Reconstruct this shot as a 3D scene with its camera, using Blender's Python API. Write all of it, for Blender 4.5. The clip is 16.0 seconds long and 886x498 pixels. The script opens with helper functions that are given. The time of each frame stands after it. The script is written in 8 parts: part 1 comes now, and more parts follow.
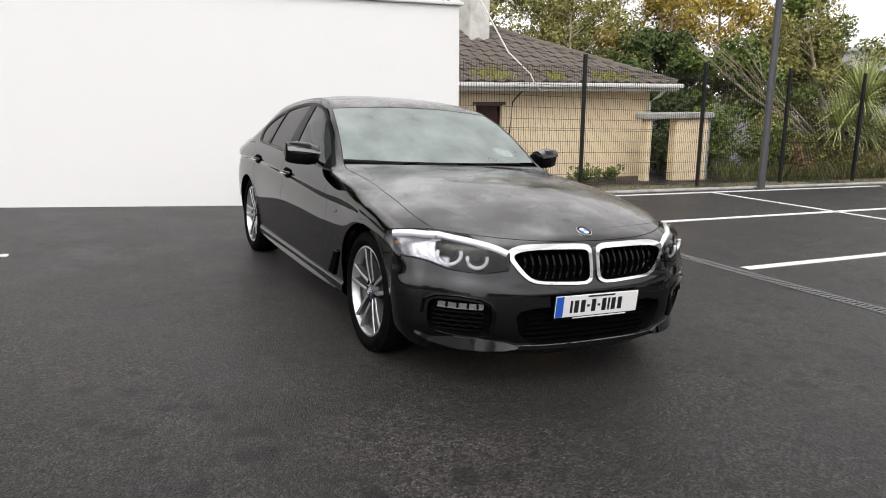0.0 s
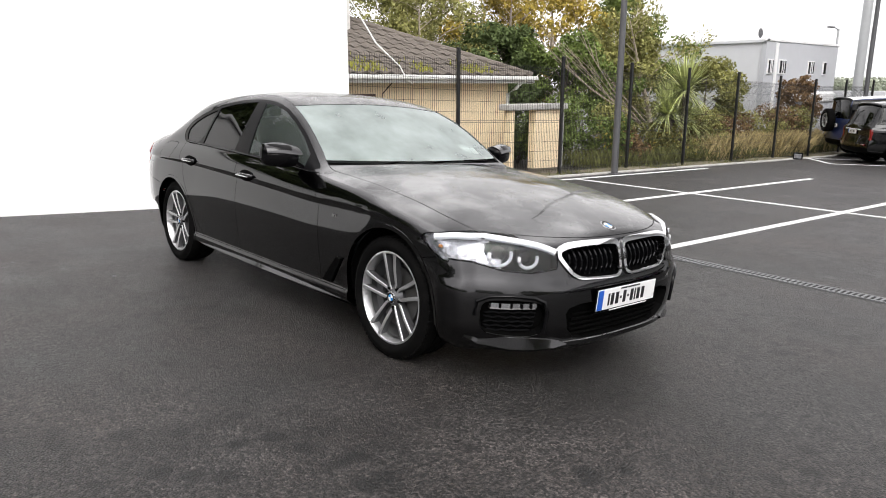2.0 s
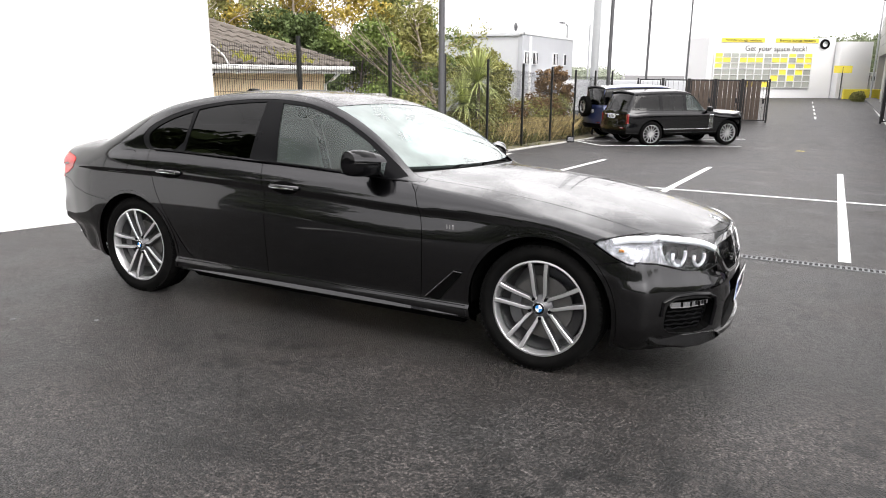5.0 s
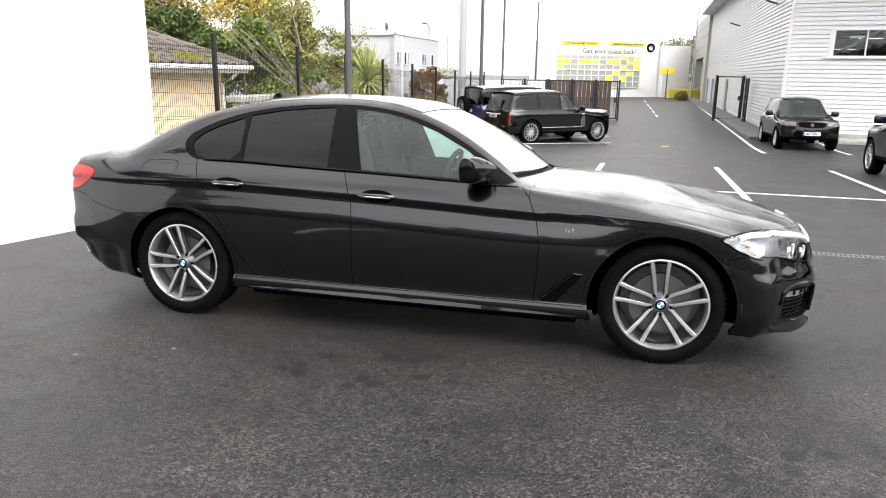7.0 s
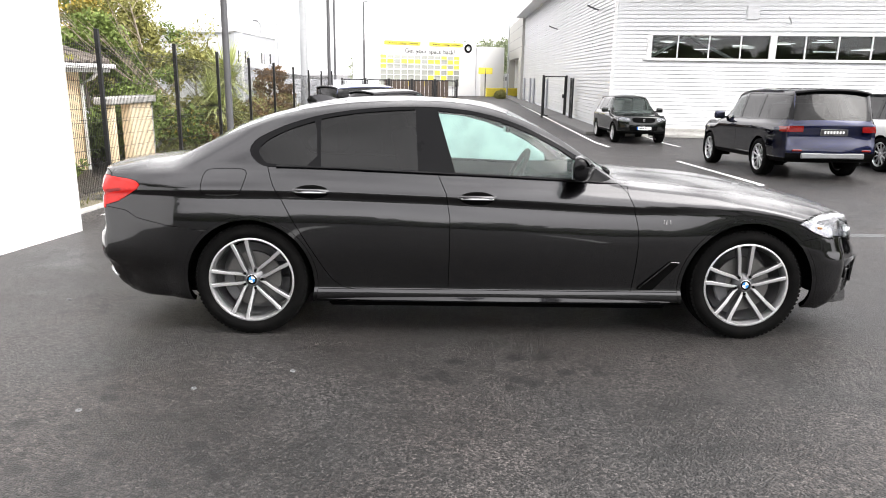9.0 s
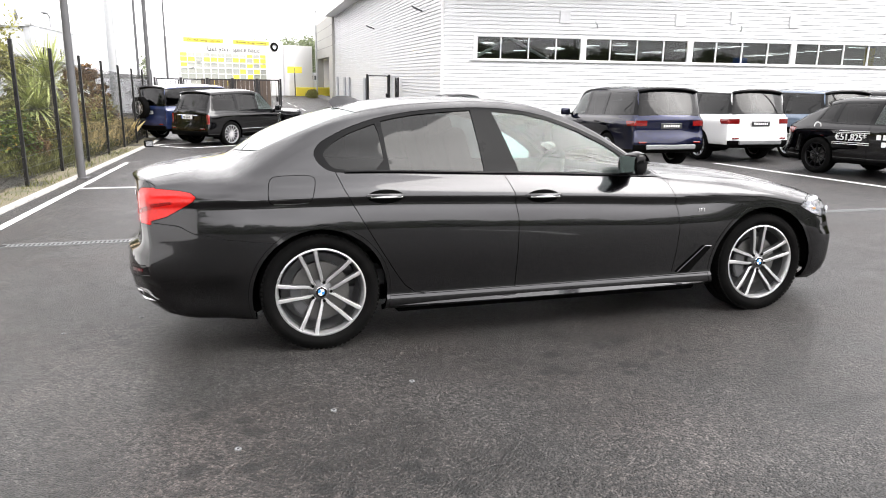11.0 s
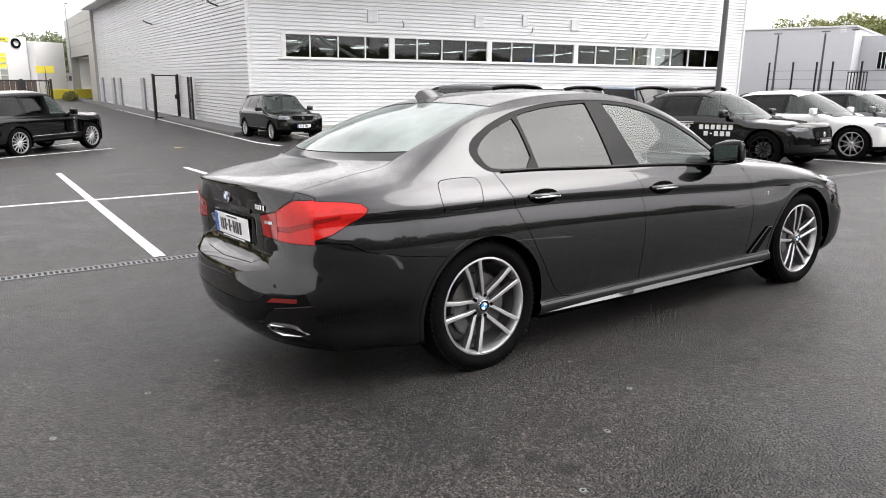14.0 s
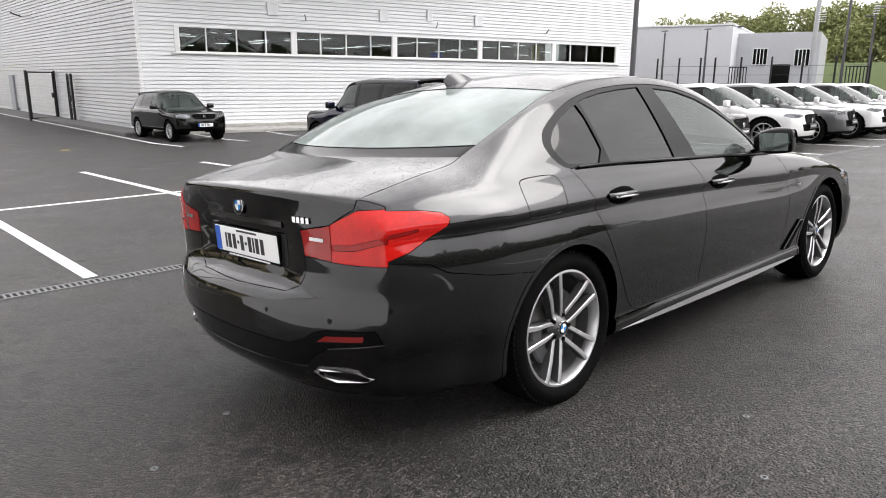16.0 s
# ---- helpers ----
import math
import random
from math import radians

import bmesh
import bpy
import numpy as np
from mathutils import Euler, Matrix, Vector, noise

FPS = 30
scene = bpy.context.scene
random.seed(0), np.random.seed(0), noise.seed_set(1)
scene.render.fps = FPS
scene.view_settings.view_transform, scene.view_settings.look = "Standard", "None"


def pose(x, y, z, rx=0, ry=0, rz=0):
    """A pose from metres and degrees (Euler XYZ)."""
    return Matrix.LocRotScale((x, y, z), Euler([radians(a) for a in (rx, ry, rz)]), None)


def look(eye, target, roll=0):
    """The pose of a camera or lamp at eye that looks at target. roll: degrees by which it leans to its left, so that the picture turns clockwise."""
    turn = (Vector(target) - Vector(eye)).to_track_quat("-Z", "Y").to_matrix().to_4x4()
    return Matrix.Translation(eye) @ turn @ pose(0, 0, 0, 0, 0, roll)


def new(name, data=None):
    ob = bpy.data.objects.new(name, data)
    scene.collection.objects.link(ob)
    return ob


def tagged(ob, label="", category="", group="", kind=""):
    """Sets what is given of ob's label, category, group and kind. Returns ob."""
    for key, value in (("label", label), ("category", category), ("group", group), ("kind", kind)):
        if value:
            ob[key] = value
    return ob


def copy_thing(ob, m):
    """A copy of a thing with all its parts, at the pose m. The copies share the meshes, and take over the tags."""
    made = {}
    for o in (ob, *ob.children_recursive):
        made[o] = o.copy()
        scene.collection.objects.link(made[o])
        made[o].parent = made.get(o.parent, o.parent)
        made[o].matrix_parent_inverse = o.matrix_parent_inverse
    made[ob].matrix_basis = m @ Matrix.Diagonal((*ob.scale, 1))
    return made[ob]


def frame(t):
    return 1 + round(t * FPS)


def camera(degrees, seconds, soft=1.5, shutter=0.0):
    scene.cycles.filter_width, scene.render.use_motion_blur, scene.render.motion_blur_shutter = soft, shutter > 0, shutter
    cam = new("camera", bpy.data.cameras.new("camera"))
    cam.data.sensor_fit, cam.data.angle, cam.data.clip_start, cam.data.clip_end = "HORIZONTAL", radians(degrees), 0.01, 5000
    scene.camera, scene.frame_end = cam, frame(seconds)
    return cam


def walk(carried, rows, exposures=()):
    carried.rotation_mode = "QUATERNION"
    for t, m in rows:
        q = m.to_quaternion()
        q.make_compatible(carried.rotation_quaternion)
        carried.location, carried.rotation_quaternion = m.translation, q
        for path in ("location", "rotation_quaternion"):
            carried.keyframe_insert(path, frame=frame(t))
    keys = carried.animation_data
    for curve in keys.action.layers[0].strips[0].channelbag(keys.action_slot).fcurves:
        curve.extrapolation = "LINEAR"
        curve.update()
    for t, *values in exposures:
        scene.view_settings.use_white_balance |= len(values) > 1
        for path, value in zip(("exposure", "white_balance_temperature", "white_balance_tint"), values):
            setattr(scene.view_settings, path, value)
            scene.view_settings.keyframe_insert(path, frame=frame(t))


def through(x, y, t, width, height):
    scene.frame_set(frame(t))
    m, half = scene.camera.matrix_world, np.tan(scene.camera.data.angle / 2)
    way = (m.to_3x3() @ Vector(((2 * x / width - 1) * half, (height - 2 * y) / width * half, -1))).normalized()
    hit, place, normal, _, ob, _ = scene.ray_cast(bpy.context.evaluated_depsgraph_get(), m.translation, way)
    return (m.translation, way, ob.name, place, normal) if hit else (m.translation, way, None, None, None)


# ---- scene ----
cam = camera(64.5, 16.0, soft=1.0)
METRES, EYE, TILT, LEAN, TURN = 11.063, 1.3386, 0.0, 0.0, -25.4
ROWS = [
    (0.0, 0.0, 0.0, 0.0, 0.01, -12.38, -0.04),
    (0.5, -0.0272, 0.0098, 0.0005, -4.5, -12.62, -0.08),
    (1.0, -0.049, 0.0127, 0.0035, -7.61, -12.81, 0.0),
    (1.5, -0.0773, 0.0105, 0.0055, -12.0, -13.0, -0.14),
    (2.0, -0.0952, 0.0178, 0.0044, -14.44, -13.17, -0.15),
    (2.5, -0.1161, 0.0308, 0.0063, -16.75, -13.38, -0.26),
    (3.0, -0.143, 0.0367, 0.0067, -18.95, -13.62, -0.16),
    (3.5, -0.1689, 0.0456, 0.0073, -22.33, -13.75, -0.14),
    (4.0, -0.1966, 0.0683, 0.0092, -27.26, -13.86, -0.24),
    (6.5, -0.3367, 0.1823, 0.0103, -45.29, -14.1, -0.69),
    (7.0, -0.3566, 0.2058, 0.0121, -48.45, -14.02, -0.83),
    (7.5, -0.3844, 0.2321, 0.0121, -52.48, -13.97, -0.86),
    (8.0, -0.4026, 0.2612, 0.0114, -55.78, -13.93, -0.89),
    (8.5, -0.4246, 0.2932, 0.0112, -59.4, -13.9, -0.92),
    (11.0, -0.4865, 0.4596, 0.0097, -79.44, -13.65, -0.95),
    (11.5, -0.4918, 0.493, 0.0094, -82.57, -13.65, -1.0),
    (12.0, -0.4923, 0.5266, 0.01, -85.66, -13.54, -0.98),
    (12.5, -0.4941, 0.5605, 0.0083, -88.74, -13.52, -0.87),
    (13.0, -0.4852, 0.5876, 0.006, -91.65, -13.48, -0.78),
    (13.5, -0.4739, 0.6187, 0.0042, -94.74, -13.45, -0.87),
    (14.0, -0.4629, 0.6446, 0.0028, -97.9, -13.39, -0.66),
    (14.5, -0.4466, 0.6627, 0.0015, -100.82, -13.43, -0.7),
    (15.0, -0.4314, 0.6815, 0.0002, -102.63, -13.39, -0.45),
    (15.5, -0.4115, 0.6924, -0.0023, -105.01, -13.38, -0.44),
    (16.0, -0.3924, 0.701, -0.0047, -106.6, -13.51, -0.43),
]
walk(cam, [(t, pose(0, 0, EYE, TILT, LEAN, TURN) @ pose(METRES * x, METRES * y, METRES * z, 90 + pitch, roll, yaw)) for t, x, y, z, yaw, pitch, roll in ROWS],
     exposures=[(0, .36), (1.5, .65), (3.5, .98), (5, 1.15), (7, 1.36), (8.5, 1.55), (11, 1.68), (12, 1.47), (13.5, 1.18), (16, 1.06)])

# ---- daylight: bright overcast, a wide soft sun high behind the white wall's corner ----
world = bpy.data.worlds.new("overcast_sky")
scene.world = world
world.use_nodes = True
wt = world.node_tree
wt.nodes.clear()
SUN_EL, SUN_AZ = radians(48), radians(215)
sky = wt.nodes.new("ShaderNodeTexSky")
sky.sky_type = "NISHITA"
sky.sun_disc = False
sky.sun_elevation, sky.sun_rotation = SUN_EL, SUN_AZ
sky.air_density, sky.dust_density, sky.ozone_density = 1.0, 10.0, 1.0
grey = wt.nodes.new("ShaderNodeHueSaturation")
grey.inputs["Saturation"].default_value = 0.10
cloud = wt.nodes.new("ShaderNodeMix")
cloud.data_type = "RGBA"
cloud.inputs["Factor"].default_value = 0.72
cloud.inputs["B"].default_value = (10.0, 9.74, 9.88, 1)
puff = wt.nodes.new("ShaderNodeTexNoise")
puff.inputs["Scale"].default_value, puff.inputs["Detail"].default_value, puff.inputs["Roughness"].default_value = 2.6, 6.0, 0.55
thick = wt.nodes.new("ShaderNodeMapRange")
thick.inputs["From Min"].default_value, thick.inputs["From Max"].default_value = 0.32, 0.68
thick.inputs["To Min"].default_value, thick.inputs["To Max"].default_value = 0.66, 1.34
shade = wt.nodes.new("ShaderNodeVectorMath")
shade.operation = "SCALE"
wt.links.new(wt.nodes.new("ShaderNodeTexCoord").outputs["Generated"], puff.inputs["Vector"])
wt.links.new(puff.outputs["Fac"], thick.inputs["Value"])
wt.links.new(thick.outputs[0], shade.inputs["Scale"])
bg = wt.nodes.new("ShaderNodeBackground")
bg.inputs["Strength"].default_value = 0.12
wout = wt.nodes.new("ShaderNodeOutputWorld")
wt.links.new(sky.outputs[0], grey.inputs["Color"])
wt.links.new(grey.outputs[0], cloud.inputs["A"])
wt.links.new(cloud.outputs["Result"], shade.inputs[0])
wt.links.new(shade.outputs[0], bg.inputs["Color"])
wt.links.new(bg.outputs[0], wout.inputs["Surface"])
sun = new("sun", bpy.data.lights.new("sun", "SUN"))
sun.data.energy, sun.data.angle, sun.data.color = 0.8, radians(40), (1.0, 0.97, 0.93)
sun.matrix_world = look((0, 0, 60), (60 * -math.sin(SUN_AZ) / math.tan(SUN_EL), 60 * -math.cos(SUN_AZ) / math.tan(SUN_EL), 0))


# ---- small tools ----
def gz(x, y):
    """Height of the ground: it falls to a drain channel, then more gently, then lies level."""
    z = 0.015 - 0.0574 * max(-8.0, min(x, 5.33)) - 0.0037 * max(-30.0, min(y, 30.0))
    if x > 5.33:
        z -= 0.03 * (min(x, 23.5) - 5.33)
    return z


def on_ground(x, y, turn=0.0):
    """A pose that stands on the ground at (x, y), tilted with it, its x axis turned by so many degrees."""
    sx = (gz(x + 0.7, y) - gz(x - 0.7, y)) / 1.4
    sy = (gz(x, y + 0.7) - gz(x, y - 0.7)) / 1.4
    n = Vector((-sx, -sy, 1)).normalized()
    f = Vector((math.cos(radians(turn)), math.sin(radians(turn)), 0))
    f = (f - n * f.dot(n)).normalized()
    l = n.cross(f)
    m = Matrix((f, l, n)).transposed().to_4x4()
    return Matrix.Translation((x, y, gz(x, y))) @ m


def mesh_of(name, bm, mat, smooth=None):
    me = bpy.data.meshes.new(name)
    bm.normal_update()
    bm.to_mesh(me)
    bm.free()
    mats = mat if isinstance(mat, (list, tuple)) else [mat]
    for m in mats:
        if m is not None:
            me.materials.append(m)
    if smooth is not None:
        me.shade_smooth()
        if smooth < 180:
            me.set_sharp_from_angle(angle=radians(smooth))
    return me


def part(name, bm, mat, parent=None, label="", smooth=None, m=None):
    ob = new(name, mesh_of(name, bm, mat, smooth))
    if parent is not None:
        ob.parent = parent
    if m is not None:
        ob.matrix_local = m
    if label:
        ob["label"] = label
    return ob


def thing(name, label, category, m=None, group="", kind=""):
    ob = new(name)
    ob.empty_display_size = 0.2
    if m is not None:
        ob.matrix_world = m
    return tagged(ob, label, category, group, kind)


def add_box(bm, c, s, bevel=0.0, m=None, seg=1):
    r = bmesh.ops.create_cube(bm, size=1.0)
    vs = r["verts"]
    bmesh.ops.scale(bm, vec=s, verts=vs)
    if bevel > 0:
        es = list({e for v in vs for e in v.link_edges})
        rb = bmesh.ops.bevel(bm, geom=es, offset=bevel, segments=seg, affect="EDGES", profile=0.6)
        vs = list({v for f in rb["faces"] for v in f.verts} | {v for v in vs if v.is_valid})
    bmesh.ops.translate(bm, vec=c, verts=vs)
    if m is not None:
        bmesh.ops.transform(bm, matrix=m, verts=vs)
    return vs


def box(c, s, bevel=0.0, m=None, seg=1):
    bm = bmesh.new()
    add_box(bm, c, s, bevel, m, seg)
    return bm


def add_cyl(bm, a, b, r1, r2=None, n=12, cap=True):
    """A round bar from a to b."""
    a, b = Vector(a), Vector(b)
    r2 = r1 if r2 is None else r2
    d = b - a
    q = d.to_track_quat("Z", "Y").to_matrix().to_4x4()
    r = bmesh.ops.create_cone(bm, cap_ends=cap, cap_tris=False, segments=n, radius1=r1, radius2=r2, depth=d.length)
    bmesh.ops.transform(bm, matrix=Matrix.Translation((a + b) / 2) @ q, verts=r["verts"])
    return r["verts"]


def cyl(a, b, r1, r2=None, n=12):
    bm = bmesh.new()
    add_cyl(bm, a, b, r1, r2, n)
    return bm


def grid_faces(bm, rows, close=False):
    """Faces between rows of points of equal length."""
    vs = [[bm.verts.new(p) for p in row] for row in rows]
    for i in range(len(vs) - 1):
        k = len(vs[i])
        for j in range(k if close else k - 1):
            a, b, c, d = vs[i][j], vs[i][(j + 1) % k], vs[i + 1][(j + 1) % k], vs[i + 1][j]
            bm.faces.new((a, b, c, d))
    return vs


def tube(bm, pts, r, n=8, r_end=None):
    """A round bar along a line of points."""
    pts = [Vector(p) for p in pts]
    rows = []
    for i, p in enumerate(pts):
        d = (pts[min(i + 1, len(pts) - 1)] - pts[max(i - 1, 0)]).normalized()
        side = d.cross(Vector((0, 0, 1)) if abs(d.z) < 0.95 else Vector((1, 0, 0))).normalized()
        up = side.cross(d)
        rr = r if r_end is None else r + (r_end - r) * i / (len(pts) - 1)
        rows.append([p + (side * math.cos(2 * math.pi * k / n) + up * math.sin(2 * math.pi * k / n)) * rr for k in range(n)])
    vs = grid_faces(bm, rows, close=True)
    bm.faces.new(vs[0][::-1])
    bm.faces.new(vs[-1])
    return bm


def prism(bm, poly, lift):
    """A prism: a polygon of 3D points pushed along lift."""
    lift = Vector(lift)
    a = [bm.verts.new(p) for p in poly]
    b = [bm.verts.new(Vector(p) + lift) for p in poly]
    k = len(a)
    fs = [bm.faces.new(a[::-1]), bm.faces.new(b)]
    for i in range(k):
        fs.append(bm.faces.new((a[i], a[(i + 1) % k], b[(i + 1) % k], b[i])))
    bmesh.ops.recalc_face_normals(bm, faces=fs)
    return bm


def lathe(profile, n=48, axis="Y"):
    """A turned shape: (radius, along) pairs round the y axis."""
    bm = bmesh.new()
    rows = []
    for k in range(n):
        a = 2 * math.pi * k / n
        rows.append([(r * math.cos(a), d, r * math.sin(a)) for r, d in profile])
    rows.append(rows[0])
    vs = [[bm.verts.new(p) for p in row] for row in rows[:-1]]
    for i in range(n):
        for j in range(len(profile) - 1):
            f = [vs[i][j], vs[i][j + 1], vs[(i + 1) % n][j + 1], vs[(i + 1) % n][j]]
            bm.faces.new(f)
    bmesh.ops.remove_doubles(bm, verts=bm.verts, dist=1e-6)
    bmesh.ops.recalc_face_normals(bm, faces=bm.faces)
    return bm


# ---- materials ----
def mat(name, color, rough=0.5, metal=0.0, vary=0.12, scale=6.0, fine=60.0, bump=0.0, bump_scale=80.0, coat=0.0, coat_rough=0.03,
        rand=0.0, spec=0.5, rough_vary=0.1, trans=0.0, ior=1.45, island=0.0, dirt=None, dirt_scale=1.5, dirt_amount=0.5, emit=0.0):
    m = bpy.data.materials.new(name)
    m.use_nodes = True
    nt = m.node_tree
    b = nt.nodes["Principled BSDF"]
    L = nt.links.new
    co = nt.nodes.new("ShaderNodeTexCoord")
    b.inputs["Metallic"].default_value = metal
    b.inputs["Specular IOR Level"].default_value = spec
    b.inputs["Coat Weight"].default_value = coat
    b.inputs["Coat Roughness"].default_value = coat_rough
    b.inputs["Transmission Weight"].default_value = trans
    b.inputs["IOR"].default_value = ior
    n1 = nt.nodes.new("ShaderNodeTexNoise")
    n1.inputs["Scale"].default_value, n1.inputs["Detail"].default_value = scale, 6.0
    n2 = nt.nodes.new("ShaderNodeTexNoise")
    n2.inputs["Scale"].default_value, n2.inputs["Detail"].default_value = fine, 4.0
    L(co.outputs["Object"], n1.inputs["Vector"])
    L(co.outputs["Object"], n2.inputs["Vector"])
    add = nt.nodes.new("ShaderNodeMath")
    add.operation = "ADD"
    L(n1.outputs["Fac"], add.inputs[0])
    L(n2.outputs["Fac"], add.inputs[1])
    last = add.outputs[0]
    if rand or island:
        src = nt.nodes.new("ShaderNodeObjectInfo").outputs["Random"] if rand else nt.nodes.new("ShaderNodeNewGeometry").outputs["Random Per Island"]
        mul = nt.nodes.new("ShaderNodeMath")
        mul.operation = "MULTIPLY_ADD"
        mul.inputs[1].default_value = (rand or island) / max(vary, 0.01)
        L(src, mul.inputs[0])
        L(last, mul.inputs[2])
        last = mul.outputs[0]
        shift = (rand or island) / max(vary, 0.01) * 0.5
    else:
        shift = 0.0
    rng = nt.nodes.new("ShaderNodeMapRange")
    rng.inputs["From Min"].default_value, rng.inputs["From Max"].default_value = 0.6 + shift - 0.5, 1.4 + shift + 0.5
    rng.inputs["To Min"].default_value, rng.inputs["To Max"].default_value = 1 - vary * 2, 1 + vary * 2
    rng.clamp = False
    L(last, rng.inputs["Value"])
    mix = nt.nodes.new("ShaderNodeVectorMath")
    mix.operation = "SCALE"
    mix.inputs[0].default_value = color
    L(rng.outputs[0], mix.inputs["Scale"])
    out = mix.outputs[0]
    if dirt:
        n3 = nt.nodes.new("ShaderNodeTexNoise")
        n3.inputs["Scale"].default_value, n3.inputs["Detail"].default_value = dirt_scale, 8.0
        n3.inputs["Roughness"].default_value = 0.65
        L(co.outputs["Object"], n3.inputs["Vector"])
        r3 = nt.nodes.new("ShaderNodeMapRange")
        r3.inputs["From Min"].default_value, r3.inputs["From Max"].default_value = 0.48, 0.68
        r3.inputs["To Max"].default_value = dirt_amount
        L(n3.outputs["Fac"], r3.inputs["Value"])
        mx = nt.nodes.new("ShaderNodeMix")
        mx.data_type = "RGBA"
        mx.inputs["B"].default_value = (*dirt, 1)
        L(r3.outputs[0], mx.inputs["Factor"])
        L(out, mx.inputs["A"])
        out = mx.outputs["Result"]
    L(out, b.inputs["Base Color"])
    rr = nt.nodes.new("ShaderNodeMapRange")
    rr.inputs["From Min"].default_value, rr.inputs["From Max"].default_value = 0.3, 0.7
    rr.inputs["To Min"].default_value, rr.inputs["To Max"].default_value = max(0.0, rough * (1 - rough_vary)), min(1.0, rough * (1 + rough_vary))
    L(n1.outputs["Fac"], rr.inputs["Value"])
    L(rr.outputs[0], b.inputs["Roughness"])
    if bump:
        nb = nt.nodes.new("ShaderNodeTexNoise")
        nb.inputs["Scale"].default_value, nb.inputs["Detail"].default_value = bump_scale, 5.0
        L(co.outputs["Object"], nb.inputs["Vector"])
        bp = nt.nodes.new("ShaderNodeBump")
        bp.inputs["Strength"].default_value, bp.inputs["Distance"].default_value = bump, 0.01
        L(nb.outputs["Fac"], bp.inputs["Height"])
        L(bp.outputs[0], b.inputs["Normal"])
    if emit:
        b.inputs["Emission Color"].default_value = (*color, 1)
        b.inputs["Emission Strength"].default_value = emit
    return m


M_LINE = mat("white_road_paint", (0.78, 0.78, 0.77), 0.6, vary=0.06, scale=8, fine=120, bump=0.4, bump_scale=200, dirt=(0.3, 0.3, 0.3), dirt_scale=14, dirt_amount=0.4)
M_WHITE = mat("white_render_wall", (0.92, 0.918, 0.915), 0.8, vary=0.012, scale=1.2, fine=90, bump=0.25, bump_scale=240)
M_CLAD = mat("silver_white_cladding", (0.72, 0.73, 0.745), 0.42, metal=0.0, vary=0.03, scale=0.4, fine=8, rand=0.02)
M_TRIM = mat("white_trim", (0.78, 0.78, 0.78), 0.45, vary=0.04, scale=3, fine=30)
M_BLACK_STEEL = mat("black_powder_coated_steel", (0.012, 0.012, 0.013), 0.4, vary=0.2, scale=4, fine=60)
M_GALV = mat("galvanised_steel", (0.20, 0.205, 0.21), 0.55, metal=0.4, vary=0.12, scale=3, fine=40)
M_CONC = mat("pale_concrete", (0.42, 0.41, 0.39), 0.9, vary=0.15, scale=3, fine=60, bump=0.5, bump_scale=120, dirt=(0.16, 0.16, 0.14), dirt_scale=4, dirt_amount=0.5)
